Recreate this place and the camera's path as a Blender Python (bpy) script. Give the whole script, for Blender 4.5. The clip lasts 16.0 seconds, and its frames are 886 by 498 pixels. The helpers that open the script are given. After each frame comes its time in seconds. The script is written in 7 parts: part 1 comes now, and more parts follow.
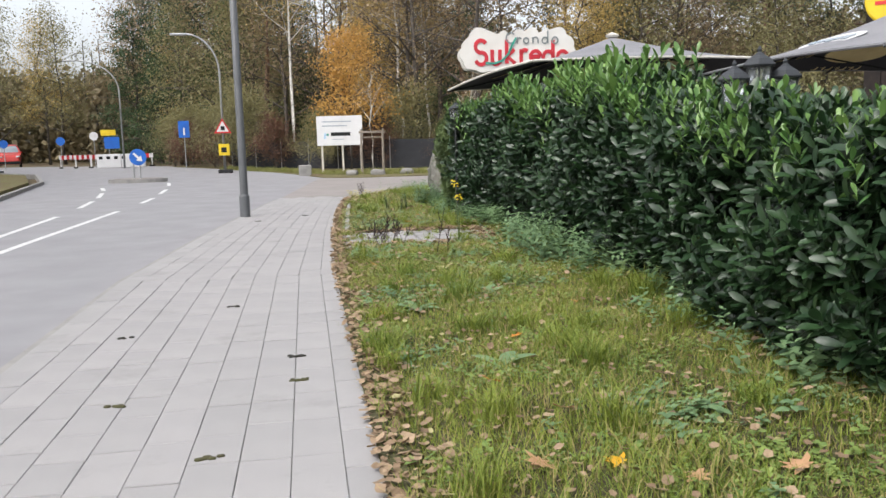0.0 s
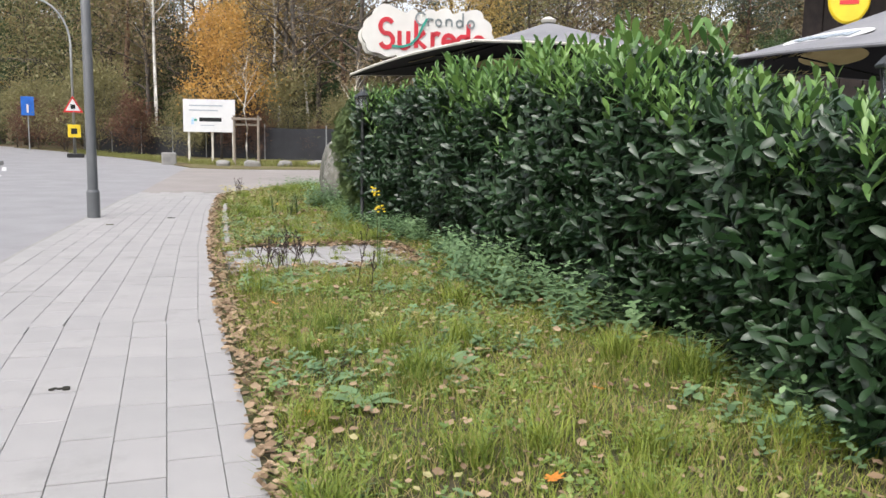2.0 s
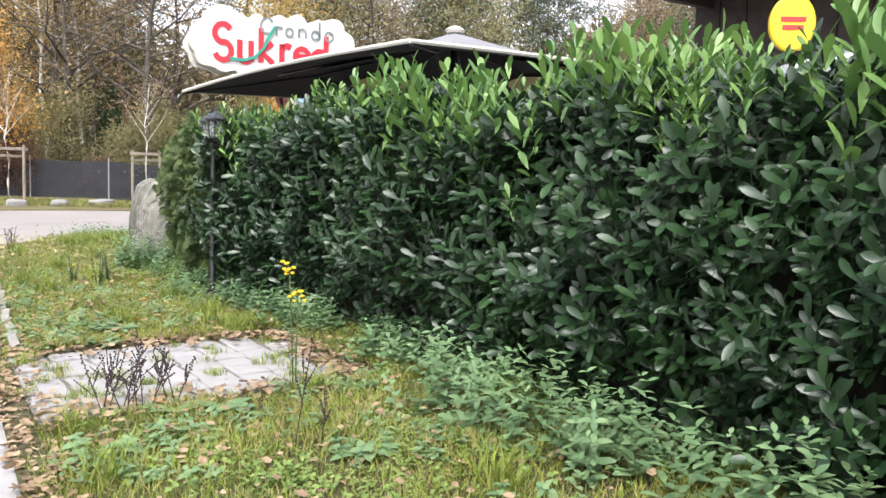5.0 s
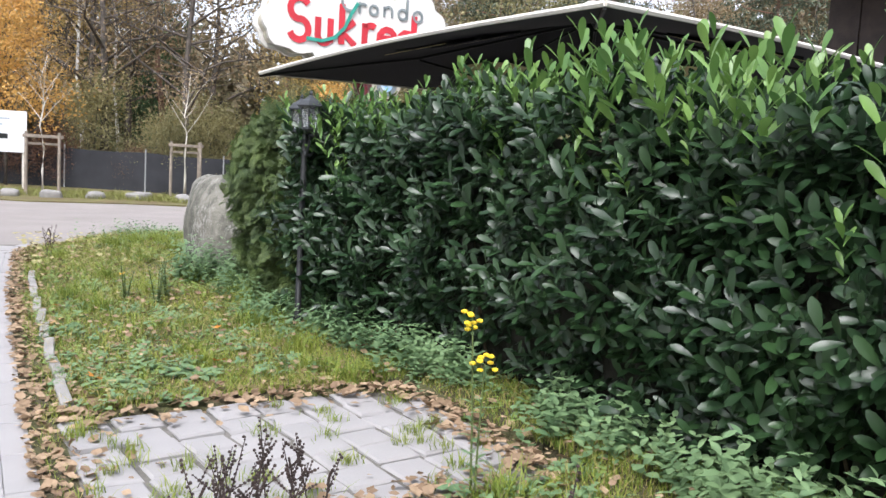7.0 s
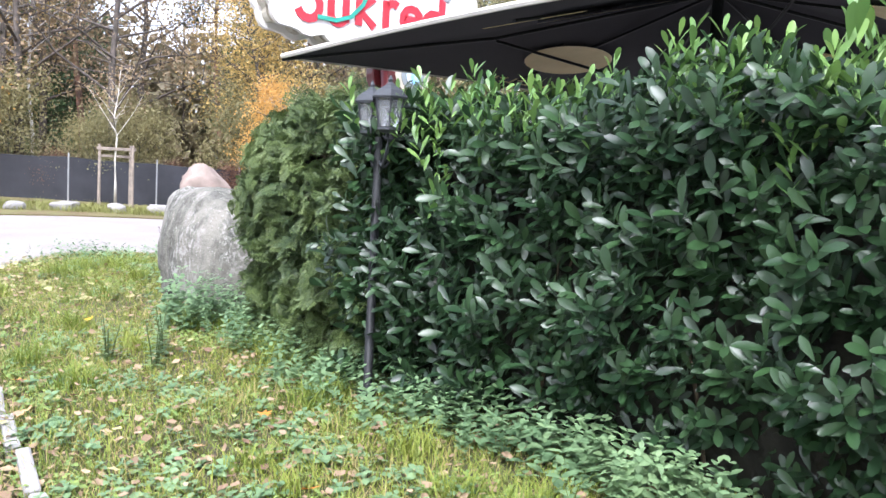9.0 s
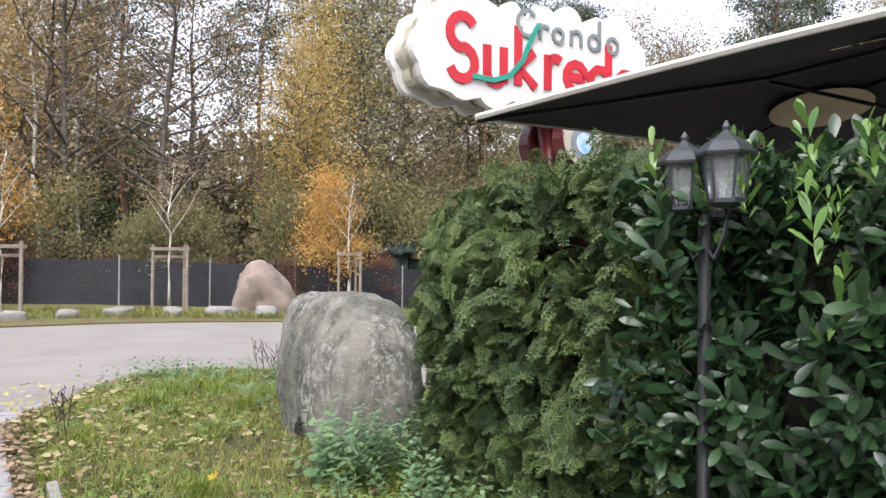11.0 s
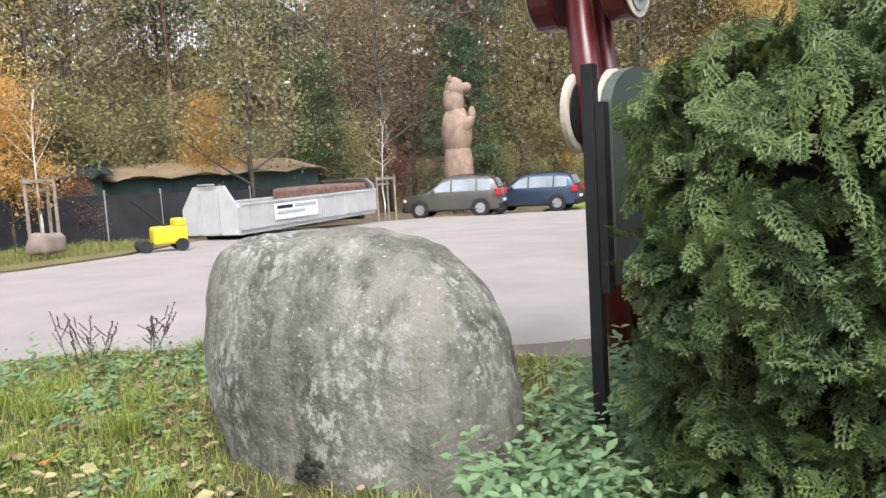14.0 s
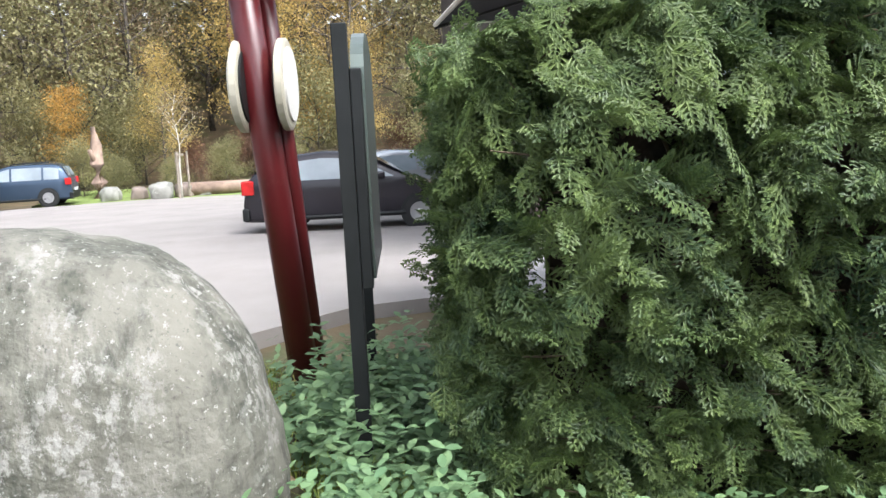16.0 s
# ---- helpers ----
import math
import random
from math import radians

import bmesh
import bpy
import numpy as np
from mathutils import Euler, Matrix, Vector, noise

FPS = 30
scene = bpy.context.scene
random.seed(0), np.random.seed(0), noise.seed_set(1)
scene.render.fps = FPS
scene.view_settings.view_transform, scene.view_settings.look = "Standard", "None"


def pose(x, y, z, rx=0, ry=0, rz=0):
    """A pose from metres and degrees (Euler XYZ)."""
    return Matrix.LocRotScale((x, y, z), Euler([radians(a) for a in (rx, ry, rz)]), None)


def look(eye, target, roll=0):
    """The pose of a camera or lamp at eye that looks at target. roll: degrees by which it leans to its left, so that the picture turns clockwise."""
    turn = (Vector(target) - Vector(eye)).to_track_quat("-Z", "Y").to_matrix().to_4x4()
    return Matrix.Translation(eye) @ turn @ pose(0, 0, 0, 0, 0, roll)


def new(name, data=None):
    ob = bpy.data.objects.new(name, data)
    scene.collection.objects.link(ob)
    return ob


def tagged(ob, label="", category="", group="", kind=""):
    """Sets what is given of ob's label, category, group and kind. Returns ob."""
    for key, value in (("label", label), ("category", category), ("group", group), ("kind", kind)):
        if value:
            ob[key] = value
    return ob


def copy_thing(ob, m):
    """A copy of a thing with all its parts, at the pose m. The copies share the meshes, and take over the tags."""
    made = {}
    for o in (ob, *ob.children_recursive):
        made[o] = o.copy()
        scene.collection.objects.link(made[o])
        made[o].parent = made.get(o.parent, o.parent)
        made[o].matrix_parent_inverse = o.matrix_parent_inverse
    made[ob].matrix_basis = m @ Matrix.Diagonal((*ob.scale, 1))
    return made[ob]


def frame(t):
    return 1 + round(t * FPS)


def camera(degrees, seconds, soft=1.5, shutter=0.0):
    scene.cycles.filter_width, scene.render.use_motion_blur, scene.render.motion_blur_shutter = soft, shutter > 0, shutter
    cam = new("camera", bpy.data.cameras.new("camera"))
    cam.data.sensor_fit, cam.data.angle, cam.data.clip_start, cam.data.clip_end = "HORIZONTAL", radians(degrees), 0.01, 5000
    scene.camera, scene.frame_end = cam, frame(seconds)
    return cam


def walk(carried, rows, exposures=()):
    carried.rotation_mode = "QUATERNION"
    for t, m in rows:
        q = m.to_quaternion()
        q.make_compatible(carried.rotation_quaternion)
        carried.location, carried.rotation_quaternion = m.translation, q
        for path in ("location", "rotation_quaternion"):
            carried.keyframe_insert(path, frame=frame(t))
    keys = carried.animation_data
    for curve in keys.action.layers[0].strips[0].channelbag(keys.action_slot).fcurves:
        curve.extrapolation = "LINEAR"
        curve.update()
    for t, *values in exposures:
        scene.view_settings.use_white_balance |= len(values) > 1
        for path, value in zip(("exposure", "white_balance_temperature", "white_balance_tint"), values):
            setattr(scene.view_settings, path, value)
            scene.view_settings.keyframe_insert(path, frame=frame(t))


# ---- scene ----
cam = camera(56.4, 16.0)
PATH = [
    (0, (0.794, -0.147, 1.423), (1.113, 1.810, 1.157), -1.5),
    (0.5, (0.777, 0.523, 1.435), (1.115, 2.477, 1.170), -0.8),
    (1, (0.745, 1.133, 1.458), (1.192, 3.063, 1.187), -0.3),
    (1.5, (0.735, 1.738, 1.444), (1.229, 3.654, 1.151), 0.3),
    (2, (0.708, 2.365, 1.452), (1.336, 4.243, 1.169), 1.1),
    (2.5, (0.735, 3.044, 1.457), (1.469, 4.884, 1.181), 1.1),
    (3, (0.762, 3.716, 1.463), (1.634, 5.505, 1.258), 2.2),
    (3.2, (0.845, 3.968, 1.451), (1.796, 5.719, 1.281), 2.3),
    (5.3, (0.647, 5.959, 1.474), (1.748, 7.617, 1.286), 1.8),
    (5.5, (0.708, 6.091, 1.479), (1.765, 7.779, 1.295), 1.8),
    (6, (0.675, 6.605, 1.456), (1.706, 8.310, 1.282), 2.7),
    (6.5, (0.690, 7.141, 1.456), (1.728, 8.839, 1.262), 2.8),
    (7, (0.730, 7.733, 1.472), (1.786, 9.421, 1.280), 3.3),
    (7.5, (0.721, 8.399, 1.470), (1.830, 10.055, 1.302), 3.4),
    (8, (0.753, 8.983, 1.463), (1.908, 10.608, 1.297), 3.7),
    (8.5, (0.721, 9.532, 1.463), (1.923, 11.121, 1.293), 4.3),
    (9, (0.682, 10.100, 1.483), (1.897, 11.679, 1.307), 3.1),
    (9.5, (0.671, 10.626, 1.483), (1.823, 12.253, 1.326), 2.6),
    (10, (0.681, 11.222, 1.461), (1.837, 12.851, 1.358), 1.8),
    (10.2, (0.690, 11.419, 1.463), (1.834, 13.058, 1.400), 1.4),
    (12.3, (0.607, 13.964, 1.578), (1.897, 15.491, 1.640), -1.2),
    (12.5, (0.606, 14.214, 1.572), (1.941, 15.703, 1.595), -1.1),
    (13, (0.670, 14.765, 1.550), (2.113, 16.149, 1.497), -1.5),
    (13.5, (0.705, 15.284, 1.565), (2.242, 16.559, 1.466), -1.5),
    (14, (0.786, 15.814, 1.533), (2.480, 16.856, 1.325), -3.4),
    (14.5, (0.938, 16.145, 1.488), (2.720, 17.012, 1.219), -2.7),
    (15, (0.971, 16.411, 1.483), (2.843, 17.047, 1.183), -1.2),
    (15.5, (0.960, 16.727, 1.521), (2.920, 16.983, 1.213), -1.4),
    (16, (1.070, 17.012, 1.526), (3.045, 16.897, 1.231), -2.8),
]
walk(cam, [(t, look(e, g, r)) for t, e, g, r in PATH], [(0, 1.0, 6450, 11), (3, 1.32, 6450, 12), (5.5, 1.75, 6300, 13), (6.5, 1.45, 6200, 14), (7, 1.45, 6150, 14), (8, 1.75, 5950, 17), (9, 2.12, 5800, 18), (10, 1.5, 6000, 17), (12.5, 1.32, 6400, 14), (13, 1.58, 6400, 14), (14, 1.58, 6300, 14), (15, 1.75, 6150, 12), (16, 1.95, 6100, 10)])

# ---- light: overcast autumn day ----
SUN_ELEV, SUN_AZ = 55.0, 228.0
world = bpy.data.worlds.new("overcast_sky")
scene.world = world
world.use_nodes = True
wn, wl = world.node_tree.nodes, world.node_tree.links
sky = wn.new("ShaderNodeTexSky")
sky.sky_type, sky.sun_disc = "NISHITA", False
sky.sun_elevation, sky.sun_rotation = radians(SUN_ELEV), radians(SUN_AZ)
sky.air_density, sky.dust_density, sky.ozone_density = 1.0, 4.0, 1.0
hsv = wn.new("ShaderNodeHueSaturation")
hsv.inputs["Saturation"].default_value = 0.32
wl.new(sky.outputs[0], hsv.inputs["Color"])
wl.new(hsv.outputs[0], wn["Background"].inputs["Color"])
wn["Background"].inputs["Strength"].default_value = 0.15
sun_data = bpy.data.lights.new("sun", "SUN")
sun_data.energy, sun_data.angle, sun_data.color = 0.75, radians(25), (1.0, 0.97, 0.92)
sun_ob = new("sun", sun_data)
sa, se = radians(SUN_AZ), radians(SUN_ELEV)
sun_ob.matrix_world = look((math.sin(sa) * math.cos(se) * 60, math.cos(sa) * math.cos(se) * 60, math.sin(se) * 60), (0, 0, 0))

# ---- mesh helpers ----
RNG = np.random.default_rng(7)


def mesh_from(name, V, F):
    """A mesh from a vertex array and an array of equal-sided faces."""
    V, F = np.asarray(V, dtype=np.float32), np.asarray(F, dtype=np.int32)
    me = bpy.data.meshes.new(name)
    k = F.shape[1]
    me.vertices.add(len(V))
    me.vertices.foreach_set("co", V.ravel())
    me.loops.add(F.size)
    me.loops.foreach_set("vertex_index", F.ravel())
    me.polygons.add(len(F))
    me.polygons.foreach_set("loop_start", np.arange(0, F.size, k, dtype=np.int32))
    me.update(calc_edges=True)
    me.shade_flat()
    return me


def finish(bm, name):
    me = bpy.data.meshes.new(name)
    bmesh.ops.recalc_face_normals(bm, faces=bm.faces)
    bm.to_mesh(me)
    bm.free()
    return me


def part(name, data, material, parent=None, label="", smooth=False):
    """Links a bmesh or mesh as one mesh object under a thing."""
    me = finish(data, name) if isinstance(data, bmesh.types.BMesh) else data
    if material is not None and not me.materials:
        me.materials.append(material)
    if smooth:
        me.polygons.foreach_set("use_smooth", np.ones(len(me.polygons), dtype=bool))
    ob = new(name, me)
    if parent is not None:
        ob.parent = parent
    if label:
        tagged(ob, label)
    return ob


def thing(name, label, category, m=None, group="", kind=""):
    ob = new(name)
    ob.empty_display_size = 0.1
    if m is not None:
        ob.matrix_basis = m
    return tagged(ob, label, category, group, kind)


def box(bm, lo, hi, bevel=0.0, m=None):
    ret = bmesh.ops.create_cube(bm, size=1.0)
    vs = ret["verts"]
    c = (Vector(lo) + Vector(hi)) / 2
    d = Vector(hi) - Vector(lo)
    for v in vs:
        v.co = Vector((v.co.x * d.x, v.co.y * d.y, v.co.z * d.z)) + c
    if bevel > 0:
        es = list({e for v in vs for e in v.link_edges})
        r = bmesh.ops.bevel(bm, geom=es, offset=bevel, segments=2, affect="EDGES", profile=0.5)
        vs = list({v for f in r["faces"] for v in f.verts} | {v for v in vs if v.is_valid})
    if m is not None:
        for v in vs:
            v.co = m @ v.co
    return vs


def box_bm(lo, hi, bevel=0.0, m=None):
    bm = bmesh.new()
    box(bm, lo, hi, bevel, m)
    return bm


def tube(bm, pts, radii, n=8, caps=True):
    """A tapered tube through points."""
    pts = [Vector(p) for p in pts]
    if not hasattr(radii, "__len__"):
        radii = [radii] * len(pts)
    rings = []
    for i, p in enumerate(pts):
        d = (pts[min(i + 1, len(pts) - 1)] - pts[max(i - 1, 0)]).normalized()
        q = d.to_track_quat("Z", "Y")
        rings.append([bm.verts.new(p + q @ Vector((math.cos(2 * math.pi * k / n) * radii[i], math.sin(2 * math.pi * k / n) * radii[i], 0))) for k in range(n)])
    for a, b in zip(rings, rings[1:]):
        for k in range(n):
            bm.faces.new((a[k], a[(k + 1) % n], b[(k + 1) % n], b[k]))
    if caps:
        bm.faces.new(rings[0][::-1])
        bm.faces.new(rings[-1])
    return bm


def tube_bm(pts, radii, n=8):
    return tube(bmesh.new(), pts, radii, n)


def slab(pts, z0, z1):
    """A flat plate with the outline pts between two heights."""
    bm = bmesh.new()
    lo = [bm.verts.new((x, y, z0)) for x, y in pts]
    hi = [bm.verts.new((x, y, z1)) for x, y in pts]
    bm.faces.new(hi)
    bm.faces.new(lo[::-1])
    n = len(pts)
    for i in range(n):
        bm.faces.new((lo[i], lo[(i + 1) % n], hi[(i + 1) % n], hi[i]))
    return bm


def upright(pts, y0, y1):
    """A plate with the outline pts in x and z, between two depths y."""
    bm = slab(pts, -y1, -y0)
    for v in bm.verts:
        v.co = Vector((v.co.x, -v.co.z, v.co.y))
    return bm


def revolve(profile, n=20):
    """A turned body from (radius, height) pairs."""
    bm = bmesh.new()
    rings = [[bm.verts.new((max(r, 1e-4) * math.cos(2 * math.pi * k / n), max(r, 1e-4) * math.sin(2 * math.pi * k / n), h)) for k in range(n)] for r, h in profile]
    for a, b in zip(rings, rings[1:]):
        for k in range(n):
            bm.faces.new((a[k], a[(k + 1) % n], b[(k + 1) % n], b[k]))
    bm.faces.new(rings[0][::-1])
    bm.faces.new(rings[-1])
    return bm


def rock_bm(size, seed, sub=4, rough=0.12, power=0.62):
    """A worn boulder: a squared-off ball with lumps."""
    bm = bmesh.new()
    bmesh.ops.create_icosphere(bm, subdivisions=sub, radius=1.0)
    off = Vector((seed * 7.3, seed * 3.1, seed * 1.7))
    for v in bm.verts:
        p = v.co.copy()
        q = Vector([math.copysign(abs(c) ** power, c) for c in p])
        k = 1 + rough * noise.fractal(p * 1.3 + off, 1.0, 2.0, 3) + rough * 0.25 * noise.fractal(p * 5 + off, 1.0, 2.0, 3)
        q *= k
        if q.z < -0.75:
            q.z = -0.75
        v.co = Vector((q.x * size[0] / 2, q.y * size[1] / 2, (q.z + 0.75) * size[2] / 1.75))
    return bm


def scatter(V, F, M):
    """Copies of a template (V, F) at the n x 3 x 4 poses M, in two arrays."""
    n, k = len(M), len(V)
    W = np.einsum("nij,kj->nki", M[:, :, :3], V) + M[:, None, :, 3]
    G = F[None] + (np.arange(n) * k)[:, None, None]
    return W.reshape(-1, 3), G.reshape(-1, F.shape[1])


def frames(pos, out, up, scale, roll=None):
    """n poses: local y along out, local z near up, scaled."""
    out = out / np.linalg.norm(out, axis=1, keepdims=True)
    x = np.cross(out, up)
    x /= np.linalg.norm(x, axis=1, keepdims=True) + 1e-9
    z = np.cross(x, out)
    if roll is not None:
        c, s = np.cos(roll)[:, None], np.sin(roll)[:, None]
        x, z = c * x + s * z, c * z - s * x
    R = np.stack([x, out, z], axis=2) * scale[:, None, None]
    return np.concatenate([R, pos[:, :, None]], axis=2)


# ---- materials ----
def material(name, base, dark=None, scale=4.0, rough=0.8, bump=0.2, bump_scale=40.0, metal=0.0, island=0.0, objects=0.0, stain=None, stain_scale=0.6, stain_at=0.55, through_light=0.0, spec=0.5):
    m = bpy.data.materials.new(name)
    m.use_nodes = True
    N, L = m.node_tree.nodes, m.node_tree.links
    b = N["Principled BSDF"]
    dark = dark or tuple(c * 0.6 for c in base)
    tc = N.new("ShaderNodeTexCoord")
    geo = N.new("ShaderNodeNewGeometry")
    n1 = N.new("ShaderNodeTexNoise")
    n1.inputs["Scale"].default_value, n1.inputs["Detail"].default_value = scale, 6
    L.new(geo.outputs["Position"] if island else tc.outputs["Object"], n1.inputs["Vector"])
    ramp = N.new("ShaderNodeMapRange")
    ramp.inputs["From Min"].default_value, ramp.inputs["From Max"].default_value = 0.32, 0.68
    L.new(n1.outputs[0], ramp.inputs["Value"])
    fac = ramp.outputs[0]
    if island or objects:
        src = geo.outputs["Random Per Island"]
        if objects:
            src = N.new("ShaderNodeObjectInfo").outputs["Random"]
        mx = N.new("ShaderNodeMix")
        mx.inputs[0].default_value = island or objects
        L.new(fac, mx.inputs[2])
        L.new(src, mx.inputs[3])
        fac = mx.outputs[0]
    mix = N.new("ShaderNodeMix")
    mix.data_type = "RGBA"
    mix.inputs[6].default_value, mix.inputs[7].default_value = (*dark, 1), (*base, 1)
    L.new(fac, mix.inputs[0])
    col = mix.outputs[2]
    if stain:
        n2 = N.new("ShaderNodeTexNoise")
        n2.inputs["Scale"].default_value, n2.inputs["Detail"].default_value, n2.inputs["Roughness"].default_value = stain_scale, 8, 0.7
        L.new(geo.outputs["Position"], n2.inputs["Vector"])
        r2 = N.new("ShaderNodeMapRange")
        r2.inputs["From Min"].default_value, r2.inputs["From Max"].default_value = stain_at, stain_at + 0.12
        L.new(n2.outputs[0], r2.inputs["Value"])
        m2 = N.new("ShaderNodeMix")
        m2.data_type = "RGBA"
        m2.inputs[7].default_value = (*stain, 1)
        L.new(r2.outputs[0], m2.inputs[0])
        L.new(col, m2.inputs[6])
        col = m2.outputs[2]
    L.new(col, b.inputs["Base Color"])
    b.inputs["Roughness"].default_value, b.inputs["Metallic"].default_value = rough, metal
    b.inputs["Specular IOR Level"].default_value = spec
    if bump:
        n3 = N.new("ShaderNodeTexNoise")
        n3.inputs["Scale"].default_value, n3.inputs["Detail"].default_value = bump_scale, 5
        L.new(tc.outputs["Object"], n3.inputs["Vector"])
        bp = N.new("ShaderNodeBump")
        bp.inputs["Strength"].default_value, bp.inputs["Distance"].default_value = bump, 0.02
        L.new(n3.outputs[0], bp.inputs["Height"])
        L.new(bp.outputs[0], b.inputs["Normal"])
    if through_light:
        tr = N.new("ShaderNodeBsdfTranslucent")
        L.new(col, tr.inputs["Color"])
        ms = N.new("ShaderNodeMixShader")
        ms.inputs[0].default_value = through_light
        L.new(b.outputs[0], ms.inputs[1])
        L.new(tr.outputs[0], ms.inputs[2])
        L.new(ms.outputs[0], N["Material Output"].inputs["Surface"])
    return m


def leafy(name, base, dark, rough=0.6, thru=0.25, scale=0.8, island=0.6, spec=0.4):
    return material(name, base, dark, scale=scale, rough=rough, bump=0.0, island=island, through_light=thru, spec=spec)


M_forest = material("forest_floor", (0.14, 0.095, 0.05), (0.05, 0.045, 0.02), scale=0.9, rough=0.95, bump=0.6, bump_scale=12, stain=(0.08, 0.09, 0.03), stain_scale=0.35)
M_asphalt = material("asphalt", (0.25, 0.247, 0.255), (0.21, 0.207, 0.215), scale=1.2, rough=0.85, bump=0.25, bump_scale=160, stain=(0.19, 0.185, 0.19), stain_scale=0.5, stain_at=0.6)
M_lot = material("gravelly_tarmac", (0.265, 0.24, 0.225), (0.215, 0.197, 0.185), scale=0.8, rough=0.9, bump=0.35, bump_scale=90, stain=(0.15, 0.138, 0.128), stain_scale=0.45, stain_at=0.62)
M_paver = material("concrete_paver", (0.315, 0.305, 0.30), (0.265, 0.26, 0.257), scale=3.0, rough=0.85, bump=0.2, bump_scale=220, objects=0.5, stain=(0.25, 0.245, 0.238), stain_scale=1.3, stain_at=0.56)
M_paver_join = material("concrete_paver_far", (0.315, 0.305, 0.30), (0.265, 0.26, 0.257), scale=3.0, rough=0.85, bump=0.2, bump_scale=220, island=0.5, stain=(0.25, 0.245, 0.238), stain_scale=1.3, stain_at=0.56)
M_joint = material("joint_soil", (0.165, 0.155, 0.14), (0.085, 0.08, 0.065), scale=9, rough=0.95, bump=0.4)
M_kerb = material("kerb_stone", (0.30, 0.29, 0.27), (0.20, 0.195, 0.185), scale=3, rough=0.85, bump=0.3, bump_scale=90)
M_soil = material("lawn_soil", (0.065, 0.07, 0.02), (0.045, 0.034, 0.018), scale=2.2, rough=0.95, bump=0.7, bump_scale=30, stain=(0.16, 0.10, 0.05), stain_scale=1.1, stain_at=0.58)
M_verge = material("leafy_verge", (0.12, 0.12, 0.035), (0.11, 0.075, 0.035), scale=1.2, rough=0.95, bump=0.6, bump_scale=20)
M_grass = leafy("grass_blades", (0.30, 0.34, 0.055), (0.085, 0.15, 0.022), scale=0.9, thru=0.3, rough=0.55)
M_drygrass = leafy("dry_grass_blades", (0.42, 0.34, 0.15), (0.25, 0.22, 0.07), thru=0.3, rough=0.7)
M_laurel = leafy("laurel_leaf", (0.034, 0.078, 0.025), (0.008, 0.023, 0.011), rough=0.36, thru=0.10, scale=1.6, spec=0.5)
M_laurel_new = leafy("laurel_young_leaf", (0.20, 0.33, 0.08), (0.06, 0.15, 0.045), rough=0.36, thru=0.25, scale=1.6)
# near-black on purpose: the hedge's inner shade is put into this colour
M_core_shade = material("hedge_shade_core", (0.020, 0.019, 0.012), (0.008, 0.008, 0.005), scale=6, rough=0.95, bump=1.0, bump_scale=14)
M_twig = material("hedge_twig", (0.10, 0.075, 0.045), (0.05, 0.035, 0.02), scale=20, rough=0.9)
M_thuja = leafy("thuja_spray", (0.150, 0.205, 0.060), (0.015, 0.042, 0.018), rough=0.5, thru=0.2, scale=3.5, island=0.45)
# brown-black so that gaps between sprays read as deep shade
M_thuja_shade = material("thuja_shade_core", (0.035, 0.024, 0.016), (0.010, 0.008, 0.006), scale=9, rough=0.95, bump=1.0, bump_scale=20)
M_nettle = leafy("nettle_leaf", (0.21, 0.315, 0.145), (0.09, 0.17, 0.08), rough=0.55, thru=0.25, scale=1.5)
M_stem = material("green_stem", (0.12, 0.16, 0.05), rough=0.7, bump=0)
M_deadstem = material("dead_stem", (0.055, 0.035, 0.03), (0.03, 0.02, 0.018), rough=0.9, bump=0)
M_litter = leafy("fallen_leaf", (0.42, 0.31, 0.20), (0.15, 0.095, 0.055), rough=0.8, thru=0.15, scale=3, island=0.8)
M_orange_leaf = leafy("orange_leaf", (0.62, 0.24, 0.03), (0.45, 0.16, 0.03), thru=0.2, scale=12, island=0.4)
M_yellow_leaf = leafy("yellow_leaf", (0.75, 0.42, 0.02), (0.60, 0.30, 0.02), thru=0.2, scale=12, island=0.4)
M_tan_leaf = leafy("tan_leaf", (0.55, 0.33, 0.18), (0.36, 0.20, 0.10), thru=0.2, scale=12, island=0.4)
M_pale_leaf = leafy("pale_leaf", (0.44, 0.40, 0.20), (0.30, 0.27, 0.12), thru=0.2, scale=12, island=0.4)
M_flower = material("yellow_petals", (0.80, 0.62, 0.02), (0.6, 0.4, 0.01), scale=30, rough=0.6, bump=0)
M_bark = material("bark", (0.12, 0.10, 0.085), (0.05, 0.045, 0.035), scale=5, rough=0.95, bump=0.8, bump_scale=14)
M_pinebark = material("pine_bark", (0.25, 0.14, 0.09), (0.10, 0.07, 0.055), scale=3, rough=0.95, bump=0.8, bump_scale=12)
M_birch = material("birch_bark", (0.62, 0.60, 0.55), (0.35, 0.33, 0.30), scale=3, rough=0.8, bump=0.3, stain=(0.05, 0.045, 0.04), stain_scale=2.5, stain_at=0.6)
M_rock = material("boulder_granite", (0.34, 0.33, 0.30), (0.18, 0.18, 0.155), scale=2.2, rough=0.92, bump=0.55, bump_scale=26, stain=(0.50, 0.49, 0.45), stain_scale=2.6, stain_at=0.56)
M_rock_red = material("reddish_granite", (0.27, 0.215, 0.18), (0.15, 0.12, 0.10), scale=2.2, rough=0.92, bump=0.5, bump_scale=20)
M_moss = material("dark_moss", (0.03, 0.028, 0.02), (0.015, 0.015, 0.01), scale=14, rough=1.0, bump=0.8)
M_white = material("white_sign_paint", (0.70, 0.69, 0.65), (0.62, 0.60, 0.55), scale=2, rough=0.45, bump=0.03, stain=(0.62, 0.60, 0.52), stain_scale=1.3, stain_at=0.62)
